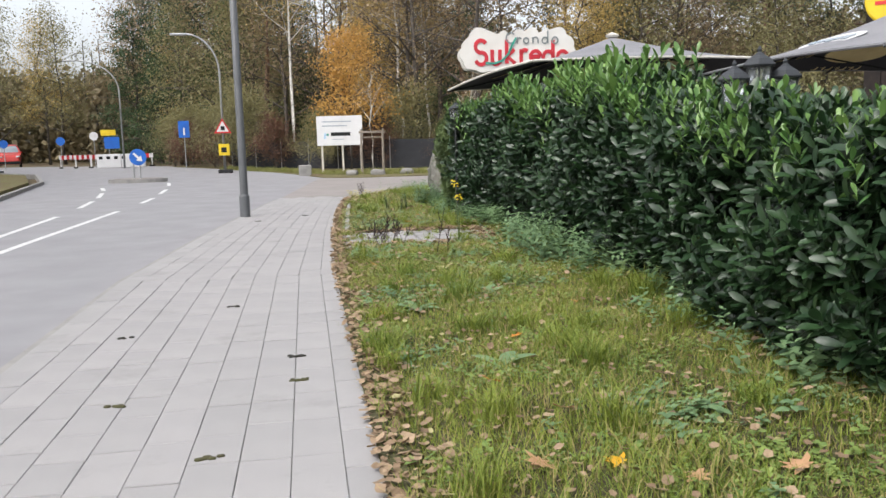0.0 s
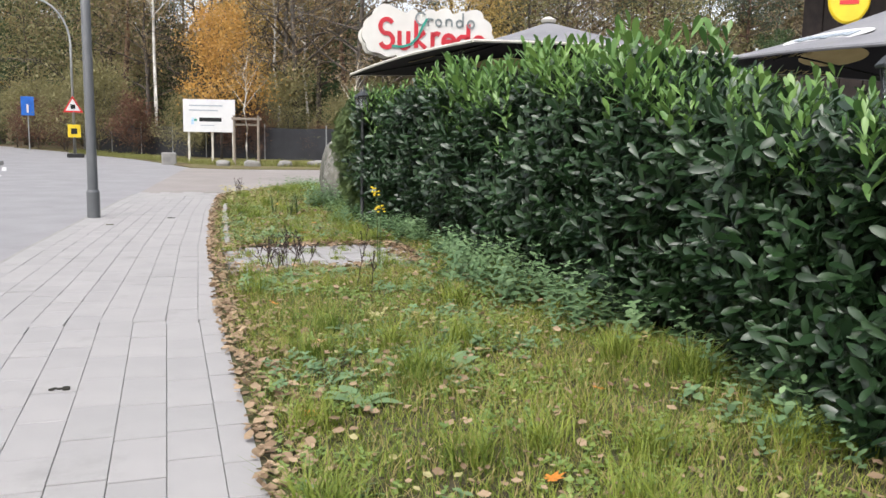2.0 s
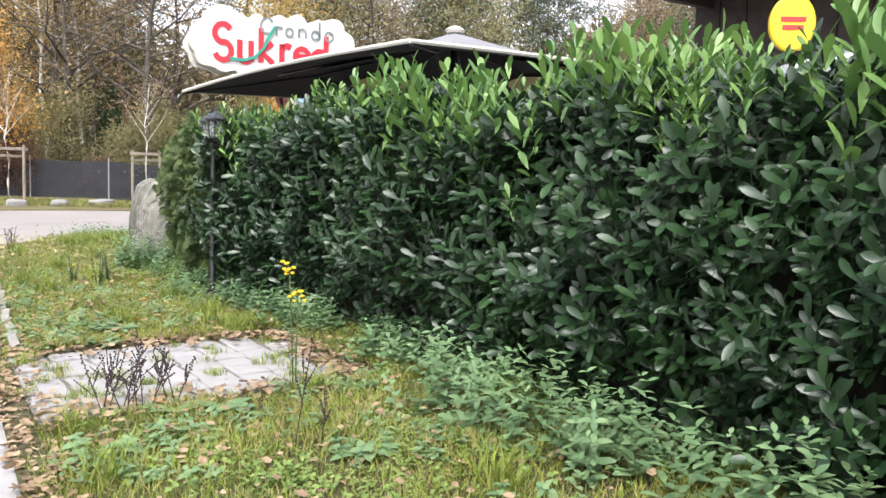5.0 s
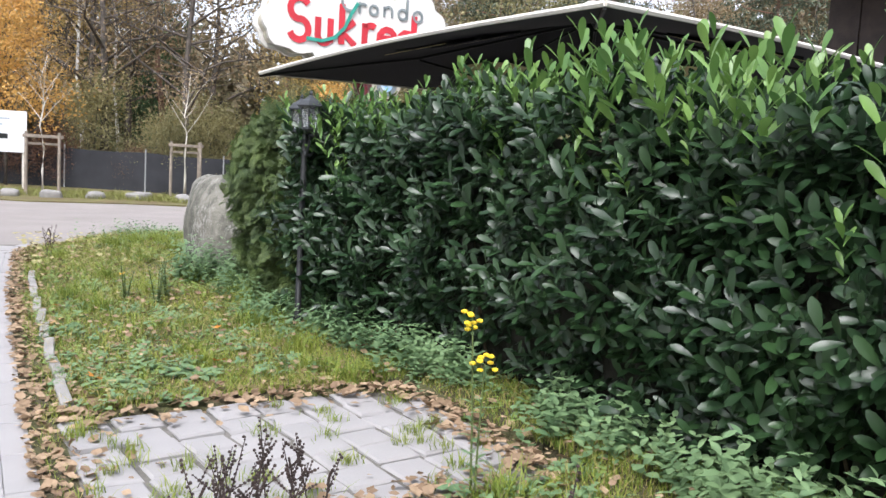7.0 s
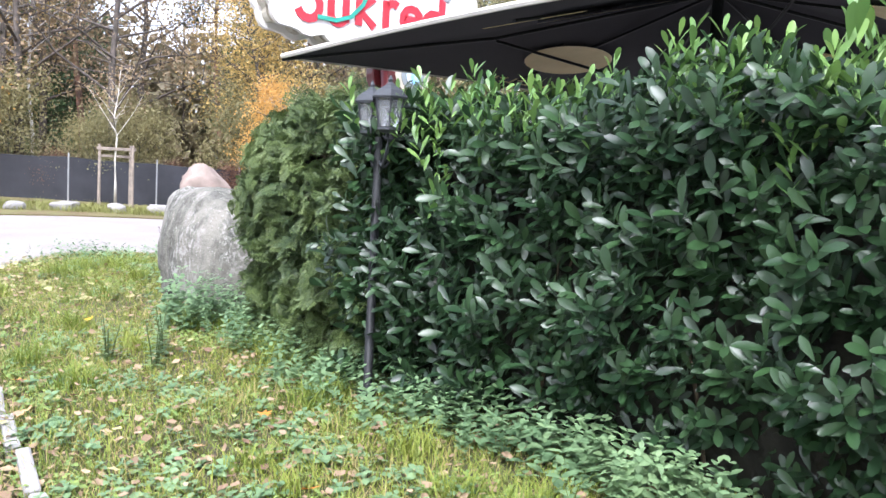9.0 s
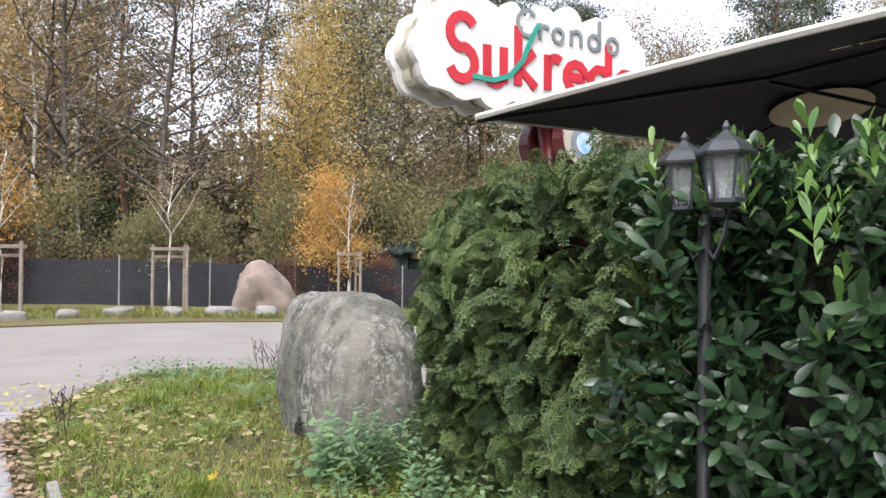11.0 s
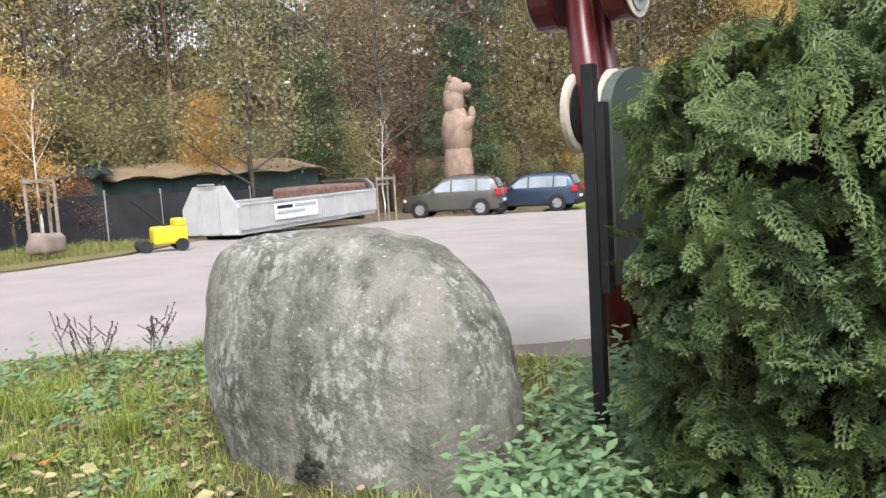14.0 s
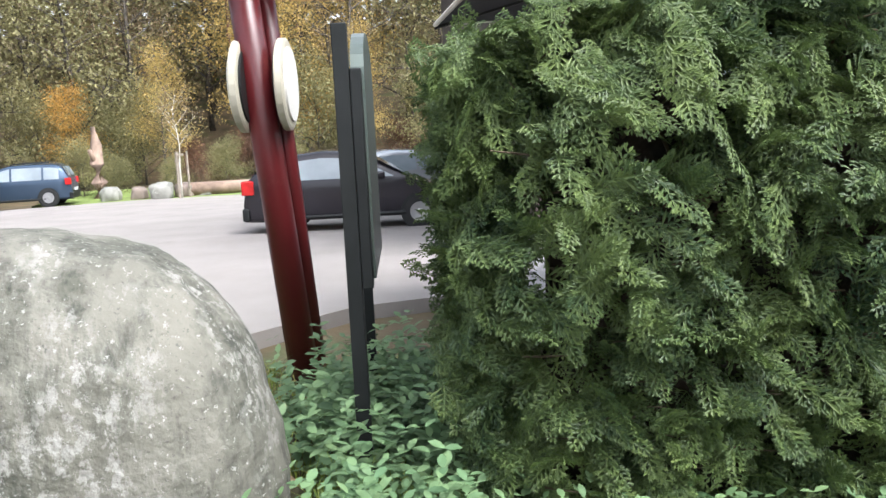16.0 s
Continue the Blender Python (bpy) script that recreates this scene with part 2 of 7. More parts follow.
M_cream = material("cream_sign_edge", (0.48, 0.45, 0.36), (0.40, 0.37, 0.29), scale=2, rough=0.5, bump=0.05)
M_red = material("sign_red", (0.56, 0.025, 0.04), (0.45, 0.02, 0.03), scale=4, rough=0.45, bump=0)
M_green = material("sign_green", (0.03, 0.30, 0.22), (0.02, 0.22, 0.16), scale=4, rough=0.45, bump=0)
M_grey = material("sign_grey", (0.22, 0.25, 0.25), (0.17, 0.2, 0.2), scale=4, rough=0.5, bump=0)
M_maroon = material("maroon_lacquer", (0.105, 0.012, 0.014), (0.07, 0.009, 0.01), scale=3, rough=0.32, bump=0.05, stain=(0.13, 0.035, 0.03), stain_scale=3, stain_at=0.6)
M_black = material("black_powder_coat", (0.018, 0.02, 0.02), (0.012, 0.013, 0.013), scale=5, rough=0.5, bump=0.05, spec=0.2)
M_panel = material("grey_green_metal", (0.10, 0.125, 0.11), (0.075, 0.095, 0.085), scale=1.5, rough=0.4, bump=0.04, metal=0.3)
M_lantern = material("lantern_iron", (0.05, 0.055, 0.06), (0.03, 0.033, 0.036), scale=8, rough=0.5, bump=0.1, metal=0.3)
M_canopy = material("grey_canvas", (0.225, 0.225, 0.235), (0.17, 0.17, 0.185), scale=1.5, rough=0.9, bump=0.15, bump_scale=120, stain=(0.19, 0.185, 0.17), stain_scale=1.2, stain_at=0.6)
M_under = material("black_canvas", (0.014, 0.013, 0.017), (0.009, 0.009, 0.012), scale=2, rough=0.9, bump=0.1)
M_trim = material("pale_canvas_edge", (0.62, 0.59, 0.53), (0.52, 0.50, 0.45), scale=3, rough=0.8, bump=0.05)
M_gold = material("gold_print", (0.70, 0.57, 0.27), (0.58, 0.46, 0.20), scale=3, rough=0.6, bump=0)
M_steel = material("galvanised_steel", (0.42, 0.43, 0.43), (0.32, 0.33, 0.33), scale=3, rough=0.5, bump=0.05, metal=0.6)
M_pole = material("grey_painted_pole", (0.115, 0.12, 0.125), (0.09, 0.095, 0.10), scale=2.5, rough=0.5, bump=0.06)
M_wood_dark = material("dark_stained_timber", (0.05, 0.035, 0.028), (0.025, 0.018, 0.015), scale=6, rough=0.75, bump=0.3, bump_scale=30)
M_wood_grey = material("weathered_stake", (0.30, 0.25, 0.20), (0.18, 0.155, 0.125), scale=6, rough=0.9, bump=0.4, bump_scale=30)
M_wood_pale = material("pale_young_trunk", (0.62, 0.59, 0.52), (0.48, 0.45, 0.38), scale=6, rough=0.85, bump=0.1)
M_carved = material("carved_wood", (0.31, 0.22, 0.165), (0.18, 0.125, 0.095), scale=3, rough=0.9, bump=0.7, bump_scale=12)
M_fence = material("dark_shade_mesh", (0.028, 0.03, 0.036), (0.016, 0.017, 0.02), scale=1.5, rough=0.9, bump=0.2)
M_container = material("pale_container_paint", (0.42, 0.43, 0.425), (0.34, 0.35, 0.345), scale=1.5, rough=0.55, bump=0.08, stain=(0.33, 0.27, 0.22), stain_scale=1.6, stain_at=0.66)
M_rust = material("rusty_load", (0.17, 0.10, 0.075), (0.08, 0.05, 0.04), scale=4, rough=0.95, bump=0.5)
M_tarp = material("sand_tarpaulin", (0.47, 0.36, 0.23), (0.34, 0.25, 0.155), scale=1.2, rough=0.8, bump=0.5, bump_scale=5)
M_shedgreen = material("green_shed_boards", (0.03, 0.065, 0.055), (0.02, 0.04, 0.035), scale=3, rough=0.8, bump=0.2)
M_yellow = material("yellow_paint", (0.75, 0.56, 0.02), (0.62, 0.44, 0.015), scale=3, rough=0.45, bump=0)
M_blue = material("traffic_blue", (0.015, 0.13, 0.50), (0.012, 0.10, 0.42), scale=3, rough=0.4, bump=0)
M_signwhite = material("reflective_white", (0.66, 0.66, 0.66), (0.6, 0.6, 0.6), scale=3, rough=0.4, bump=0)
M_signred = material("traffic_red", (0.60, 0.03, 0.03), (0.5, 0.025, 0.025), scale=3, rough=0.4, bump=0)
M_bar = material("print_grey", (0.33, 0.38, 0.42), (0.28, 0.33, 0.37), scale=3, rough=0.6, bump=0)
M_rubber = material("tyre_rubber", (0.02, 0.02, 0.02), (0.012, 0.012, 0.012), scale=8, rough=0.85, bump=0.1)
M_rim = material("alloy_rim", (0.45, 0.45, 0.46), (0.35, 0.35, 0.36), scale=3, rough=0.35, bump=0, metal=0.8)
# pale blue-grey base: the reflected sky is painted into the glass
M_skyglass = material("sky_paled_glass", (0.26, 0.30, 0.32), (0.14, 0.17, 0.19), scale=0.8, rough=0.05, bump=0, spec=0.9)
M_taillight = material("tail_light", (0.5, 0.015, 0.015), (0.35, 0.01, 0.01), scale=8, rough=0.2, bump=0)
M_headlight = material("head_light", (0.65, 0.66, 0.66), (0.5, 0.5, 0.5), scale=8, rough=0.15, bump=0)
M_car_brown = material("bronze_car_paint", (0.12, 0.115, 0.10), (0.10, 0.095, 0.085), scale=1, rough=0.25, bump=0, metal=0.5)
M_car_blue = material("blue_grey_car_paint", (0.055, 0.085, 0.13), (0.045, 0.07, 0.11), scale=1, rough=0.25, bump=0, metal=0.5)
M_car_black = material("black_car_paint", (0.022, 0.02, 0.026), (0.018, 0.016, 0.02), scale=1, rough=0.2, bump=0, metal=0.2)
M_car_silver = material("silver_car_paint", (0.40, 0.43, 0.45), (0.34, 0.36, 0.38), scale=1, rough=0.25, bump=0, metal=0.5)
M_car_red = material("red_van_paint", (0.50, 0.05, 0.04), (0.42, 0.04, 0.03), scale=1, rough=0.3, bump=0)
M_lamp_glass = bpy.data.materials.new("lantern_glass")
M_lamp_glass.use_nodes = True
_b = M_lamp_glass.node_tree.nodes["Principled BSDF"]
_b.inputs["Base Color"].default_value, _b.inputs["Roughness"].default_value, _b.inputs["Transmission Weight"].default_value = (0.85, 0.9, 0.9, 1), 0.12, 0.85

# ---- ground ----
def lot_z(x):
    return -0.03 * max(0.0, x - 7.0)


def grid_sheet(name, x0, x1, y0, y1, nx, ny, height, mat_, label, category):
    xs, ys = np.linspace(x0, x1, nx), np.linspace(y0, y1, ny)
    V = [(x, y, height(x, y)) for y in ys for x in xs]
    F = [(j * nx + i, j * nx + i + 1, (j + 1) * nx + i + 1, (j + 1) * nx + i) for j in range(ny - 1) for i in range(nx - 1)]
    ob = part(name, mesh_from(name, V, F), mat_, smooth=True)
    return tagged(ob, label, category, kind="structure")


def ground_z(x, y):
    base = -0.10 + lot_z(x) * (1 if x < 45 else 0) - (1.14 if x >= 45 else 0)
    hill = max(0.0, x - 46) * 0.28 + max(0.0, y - 75) * 0.05 * max(0, min(1, (x - 5) / 20))
    return base - 0.06 + min(hill, 14) + (0.25 * noise.noise(Vector((x * 0.15, y * 0.15, 0))) if hill > 0.5 else 0)


axis = np.concatenate([[-1500, -600, -250, -120], np.arange(-80, 121, 4), [180, 300, 600, 1500]])
VG = [(x, y, ground_z(x, y)) for y in axis for x in axis]
na = len(axis)
FG = [(j * na + i, j * na + i + 1, (j + 1) * na + i + 1, (j + 1) * na + i) for j in range(na - 1) for i in range(na - 1)]
tagged(part("ground", mesh_from("ground", VG, FG), M_forest, smooth=True), "brown leaf-strewn woodland ground reaching the horizon", "ground", kind="structure")

# road with its bend to the far side, and the drive and car park
ROAD = [(-1.2, -12), (-1.2, 9), (-0.85, 13), (-0.15, 19.5), (1.0, 27), (1.6, 33), (0.3, 38), (-2.2, 46), (-5.5, 55), (-11, 64), (-22, 72), (-48, 84), (-52, 76), (-30, 64), (-20, 56), (-13, 46), (-9.8, 36), (-7.6, 24), (-7.2, 12), (-7.2, -12)]
tagged(part("road", slab(ROAD, -0.2, -0.035), M_asphalt), "grey worn asphalt road bending between autumn woods", "road", kind="structure")


def lot_sheet():
    outline = [(-0.15, 19.0), (1.3, 19.0), (2.3, 21.6), (3.3, 22.9), (4.5, 22.9), (5.3, 22.1), (6.0, 20.4), (7.0, 18.7), (8.5, 17.4), (9.6, 14), (11.2, 6), (14, -4), (40, -4), (40, 22), (37, 25.5), (33.5, 30), (30.5, 33.8), (21, 36.5), (17, 34.3), (13.5, 32.4), (10.5, 31.6), (7.5, 31.8), (5.2, 32.2), (3, 32.2), (1.4, 33.2), (1.0, 30), (0.35, 24)]
    bm = bmesh.new()
    f = bm.faces.new([bm.verts.new((x, y, 0)) for x, y in outline])
    for x in range(2, 40, 2):
        bmesh.ops.bisect_plane(bm, geom=bm.verts[:] + bm.edges[:] + bm.faces[:], plane_co=(x + 0.01, 0, 0), plane_no=(1, 0, 0))
    for v in bm.verts:
        v.co.z = -0.022 + lot_z(v.co.x)
    r = bmesh.ops.extrude_face_region(bm, geom=bm.faces[:])
    for g in r["geom"]:
        if isinstance(g, bmesh.types.BMVert):
            g.co.z -= 0.16
    return bm


tagged(part("car_park", lot_sheet(), M_lot), "pale patched tarmac drive and car park", "car park", kind="structure")


# lawn between pavement and hedge
def edge_x(y):
    return float(np.interp(y, [-12, 9, 13, 17, 20.5, 22.5, 23.0], [1.08, 1.08, 1.2, 1.42, 1.75, 2.9, 3.6]))


def lawn_z(x, y):
    a = min(1.0, max(0.0, (x - edge_x(y)) / 0.7))
    if 1.2 < x < 3.45 and 10.62 < y < 12.45:
        return -0.03
    return -0.02 + 0.06 * a + 0.035 * noise.noise(Vector((x * 1.1, y * 1.1, 3))) + (0.05 if x > 3.2 else 0) * min(1, (x - 3.2) / 0.6)


def lawn_sheet():
    V, F = [], []
    ys = np.linspace(-6, 23.0, 117)
    n = 26
    for y in ys:
        a = edge_x(y)
        b = float(np.interp(y, [-6, 17, 19, 20.5, 22, 22.9, 23], [6.2, 6.4, 6.3, 5.9, 5.3, 4.4, 3.7]))
        for i in range(n):
            x = a + (max(b, a + 0.05) - a) * i / (n - 1)
            edge = 0 if 0 < i < n - 1 else -0.12
            V.append((x, y, lawn_z(x, y) + edge))
    for j in range(len(ys) - 1):
        for i in range(n - 1):
            F.append((j * n + i, j * n + i + 1, (j + 1) * n + i + 1, (j + 1) * n + i))
    return mesh_from("lawn", V, F)


tagged(part("lawn", lawn_sheet(), M_soil, smooth=True), "rough grass verge strewn with fallen leaves", "lawn", kind="structure")
# verge beyond the drive, with grass and stones
verge_bm = slab([(1.6, 33.4), (3, 32.5), (5.2, 32.5), (7.5, 32.1), (10.5, 31.9), (13.5, 32.7), (17, 34.6), (17, 41), (10, 42), (4, 44), (-2, 50), (-6.5, 59), (-8, 58), (-4.5, 51), (-1, 42), (0.6, 37.5)], -0.14, -0.01)
for cut in range(6, 18):
    bmesh.ops.bisect_plane(verge_bm, geom=verge_bm.verts[:] + verge_bm.edges[:] + verge_bm.faces[:], plane_co=(cut + 0.03, 0, 0), plane_no=(1, 0, 0))
for v in verge_bm.verts:
    v.co.z += lot_z(v.co.x)
tagged(part("verge", verge_bm, M_verge), "grassy verge with scattered leaves beyond the drive", "verge", kind="structure")
tagged(part("terrace", slab([(6.5, 1.5), (12.2, 1.5), (12.2, 15.6), (9.2, 16.4), (6.5, 16.4)], -0.4, -0.005), M_paver_join), "grey paved restaurant terrace behind the hedge", "terrace", kind="structure")
tagged(part("pavement", slab([(-8.2, -12), (-8.2, 24), (-10.4, 36), (-13.6, 46), (-20.6, 57), (-30.5, 65), (-40, 69), (-40, 40), (-22, 30), (-14, 20), (-13, -12)], -0.2, 0.06), M_verge), "sandy verge and footway across the road", "pavement", kind="structure")


# ---- hedges ----
def leaf_template(L, W, cup=0.25, bend=0.15, n=4, blunt=0.0):
    """A leaf along y, folded at the midrib and bent down; blunt: widest past the middle, with a short round tip."""
    V, F = [], []
    for i in range(n + 1):
        t = i / n
        w = W / 2 * (math.sin(math.pi * min(1, t * 0.94 + 0.03)) ** 0.8)
        if blunt:
            t = 1 - (1 - t) ** 1.45
            w = W / 2 * float(np.interp(t, [0, 0.33, 0.63, 0.87, 1.0], [0.08, 0.66, 1.0, 0.80, 0.22]))
        y, z = L * t, -bend * L * t * t
        V += [(-w, y, z + cup * w), (0, y, z), (w, y, z + cup * w)]
    for i in range(n):
        a = i * 3
        F += [(a, a + 1, a + 4, a + 3), (a + 1, a + 2, a + 5, a + 4)]
    return np.array(V), np.array(F)


def hedge_front(y):
    return float(np.interp(y, [-2, 5, 6.2, 11.5, 13, 14.8], [3.42, 3.45, 3.68, 3.72, 3.60, 3.44]))


def hedge_top(y):
    return float(np.interp(y, [0, 4, 5, 6.3, 7, 8.5, 11, 13, 15], [1.34, 1.38, 1.46, 1.66, 1.78, 1.90, 1.95, 1.93, 1.90])) + 0.05 * math.sin(y * 1.7) + 0.05 * math.sin(y * 4.1 + 1) + (0.06 * math.exp(-((y - 7.4) / 0.4) ** 2))


# closed filler body; its dark colour stands for the shade between the leaves
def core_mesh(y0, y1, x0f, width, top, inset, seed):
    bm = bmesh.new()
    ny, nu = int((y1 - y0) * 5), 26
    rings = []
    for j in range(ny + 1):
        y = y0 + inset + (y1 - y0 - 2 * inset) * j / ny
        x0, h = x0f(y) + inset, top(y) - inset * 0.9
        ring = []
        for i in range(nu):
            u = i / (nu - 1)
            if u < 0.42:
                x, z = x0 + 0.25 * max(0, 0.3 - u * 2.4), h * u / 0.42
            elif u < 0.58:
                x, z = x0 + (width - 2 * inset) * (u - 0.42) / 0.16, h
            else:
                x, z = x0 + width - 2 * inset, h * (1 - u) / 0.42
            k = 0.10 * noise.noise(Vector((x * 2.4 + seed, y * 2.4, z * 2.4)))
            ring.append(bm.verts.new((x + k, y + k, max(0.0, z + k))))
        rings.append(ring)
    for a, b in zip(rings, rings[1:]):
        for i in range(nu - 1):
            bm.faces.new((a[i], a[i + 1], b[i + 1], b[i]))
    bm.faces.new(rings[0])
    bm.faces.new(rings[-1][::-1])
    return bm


def shoot_template(L, n, leaf, spread, seed):
    """A stem along y with leaves set round it."""
    rng = np.random.default_rng(seed)
    LV, LF = leaf
    k = np.arange(n)
    ang = k * 2.4 + rng.uniform(-0.3, 0.3, n)
    t = (k + 0.6) / n
    pos = np.stack([np.zeros(n), L * t, np.zeros(n)], 1)
    lift = spread * (1 - 0.55 * t)
    out = np.stack([np.cos(ang) * np.sin(lift), np.cos(lift), np.sin(ang) * np.sin(lift)], 1)
    up = np.tile([0.0, 1.0, 0.05], (n, 1))
    V, F = scatter(LV, LF, frames(pos, out, up, rng.uniform(0.75, 1.1, n)))
    return V, F


def shell(y0, y1, x0f, width, top, count, rng, undercut=0.22, lumps=1.0):
    """Random places on the hedge's front, top and end, with their outward ways."""
    area_f, area_t, area_e = (y1 - y0) * 2.0, (y1 - y0) * width * 0.8, width * 2.0
    probs = np.array([area_f, area_t, area_e, area_e * 0.4])
    pick = rng.choice(4, count, p=probs / probs.sum())
    P, O = np.zeros((count, 3)), np.zeros((count, 3))
    for i in range(count):
        y = rng.uniform(y0, y1)
        h = top(y)
        s = pick[i]
        lump = 0.11 * noise.noise(Vector((y * 1.3, h, s * 5.0)))
        if s == 0:
            z = h * rng.uniform(0.07, 1.0)
            lump = lumps * (0.18 * noise.noise(Vector((y * 1.1, z * 1.3, 2.0))) + 0.11 * noise.noise(Vector((y * 3.2, z * 3.2, 9.0))))
            x = x0f(y) - lump + undercut * max(0.0, 1 - z / 0.7) + rng.exponential(0.07) + (0.16 * max(0, (z / h - 0.85) / 0.15) ** 2)
            P[i], O[i] = (x, y, z), (-1.0, rng.normal(0, 0.45), 0.35 + rng.normal(0, 0.3))
        elif s == 1:
            x = x0f(y) + rng.uniform(0.08, width)
            P[i], O[i] = (x, y, h - rng.exponential(0.06) + lump), (rng.normal(-0.25, 0.35), rng.normal(0, 0.35), 1.0)
        elif s == 2:
            P[i], O[i] = (x0f(y1) + rng.uniform(0, width), y1 - rng.exponential(0.05) + lump, rng.uniform(0.1, 1) * top(y1)), (rng.normal(-0.2, 0.4), 1.0, 0.3)
        else:
            P[i], O[i] = (x0f(y0) + rng.uniform(0, width), y0 + rng.exponential(0.05), rng.uniform(0.1, 1) * top(y0)), (0, -1.0, 0.3)
    return P, O


def laurel_hedge():
    rng = np.random.default_rng(11)
    hedge = thing("laurel_hedge", "tall glossy dark green cherry laurel hedge beside the verge", "hedge")
    y0, y1, width = -1.6, 14.80, 1.15
    # added solid core, painted near-black as the shade behind the laurel leaves
    part("hedge_core", core_mesh(y0, y1, hedge_front, width, hedge_top, 0.30, 3), M_core_shade, hedge, "solid core painted near-black for the shade inside the hedge")
    leaf = leaf_template(0.118, 0.041, cup=0.24, bend=0.22, n=4, blunt=1.0)
    shoots = [shoot_template(0.25, 9, leaf, 1.15, s) for s in range(5)]
    P, O = shell(y0, y1, hedge_front, width, hedge_top, 7700, rng, lumps=1.4)
    O[:, 2] += np.where(O[:, 0] < -0.9, 0.35, 0.0)
    keep = ~((P[:, 2] < 0.45) & (rng.uniform(0, 1, len(P)) < 0.30))
    P, O = P[keep], O[keep]
    Vs, Fs, off = [], [], 0
    for s in range(5):
        idx = np.arange(s, len(P), 5)
        n = len(idx)
        o = O[idx] / np.linalg.norm(O[idx], axis=1, keepdims=True)
        V, F = scatter(*shoots[s], frames(P[idx] - o * 0.20, o, np.tile([0.1, 0.2, 1.0], (n, 1)), rng.uniform(0.72, 1.18, n), rng.uniform(0, 6.28, n)))
        Vs.append(V), Fs.append(F + off)
        off += len(V)
    tagged(part("foliage", mesh_from("foliage", np.concatenate(Vs), np.concatenate(Fs)), M_laurel, hedge, "leathery dark green laurel leaves", smooth=True), kind="stuff")
    # upright young shoots along the top
    n = 760
    ys = rng.uniform(y0, y1 - 0.1, n)
    down = np.where(rng.uniform(0, 1, n) < 0.3, rng.exponential(0.14, n), 0.0)
    xs = np.array([hedge_front(y) for y in ys]) + np.where(down > 0, rng.uniform(-0.06, 0.08, n), rng.uniform(0.0, width - 0.2, n))
    zs = np.array([hedge_top(y) for y in ys]) - 0.14 - down
    P = np.stack([xs, ys, zs], 1)
    o = np.stack([rng.normal(-0.1, 0.2, n), rng.normal(0, 0.2, n), np.ones(n)], 1)
    tall = rng.uniform(0.7, 1.25, n) * np.where(np.abs(ys - 7.5) < 0.18, 1.45, np.where((ys > 8.5) & (ys < 11.8), 1.15, 0.82))
    Vs, Fs, off = [], [], 0
    young = [shoot_template(0.31, 9, leaf_template(0.118, 0.038, 0.22, 0.1, 4, 1.0), 0.85, 20 + s) for s in range(3)]
    for s in range(3):
        idx = np.arange(s, n, 3)
        V, F = scatter(*young[s], frames(P[idx], o[idx], np.tile([1.0, 0.1, 0.0], (len(idx), 1)), tall[idx], rng.uniform(0, 6.28, len(idx))))
        Vs.append(V), Fs.append(F + off)
        off += len(V)
    tagged(part("new_growth", mesh_from("new_growth", np.concatenate(Vs), np.concatenate(Fs)), M_laurel_new, hedge, "bright green young laurel shoots along the top", smooth=True), kind="stuff")
    bm = bmesh.new()
    for i in range(60):
        y = rng.uniform(y0 + 0.3, y1 - 0.3)
        x = hedge_front(y) + rng.uniform(0.26, 0.5)
        tube(bm, [(x, y, 0.0), (x + rng.normal(0, 0.06), y + rng.normal(0, 0.1), 0.5), (x - 0.05, y + rng.normal(0, 0.2), 1.1)], [0.014, 0.011, 0.006], 5, False)
    tagged(part("twigs", bm, M_twig, hedge, "bare brown stems at the hedge foot"), kind="stuff")


def spray_template(seed):
    """A flat fan of scale-leaf twigs along y, with short blunt lobes."""
    rng = np.random.default_rng(seed)
    V, F = [], []

    def blade(a, b, w):
        a, b = np.array(a), np.array(b)
        d = b - a
        s = np.array([d[1], -d[0], 0]) / (np.linalg.norm(d[:2]) + 1e-6) * w
        i = len(V)
        m = a + d * 0.62
        V.extend([a, m - s + [0, 0, 0.004], b, m + s + [0, 0, 0.004]])
        F.append((i, i + 1, i + 2, i + 3))

    L = 0.115
    for k in range(5):
        t = k / 5
        y, z = L * t, -0.35 * L * t * t
        blade((0, y, z), (0, y + L / 4.5, -0.35 * L * (t + 0.2) ** 2), 0.0068)
        for s in (-1, 1):
            l = 0.070 * (1 - 0.55 * t) * rng.uniform(0.75, 1.15)
            ex, ey = s * l * 0.80, y + l * 0.62
            ez = z - 0.10 * l - 0.9 * l * l
            blade((0, y, z), (ex, ey, ez), 0.0068)
            for q in (0.5,):
                bx, by, bz = ex * q, y + (ey - y) * q, z + (ez - z) * q
                sl = l * 0.50
                blade((bx, by, bz), (bx + s * sl * 0.95, by + sl * 0.12, bz - 0.006), 0.0058)
                blade((bx, by, bz), (bx + s * sl * 0.22, by + sl, bz - 0.002), 0.0058)
    return np.array(V), np.array(F)


def thuja_front(y):
    return 3.47 + 0.9 * max(0.0, (y - 16.30) / 0.55) ** 2 * 0.35


def thuja_top(y):
    return 1.99 + 0.05 * math.sin(y * 5) - 0.22 * max(0, (y - 16.2) / 0.6)


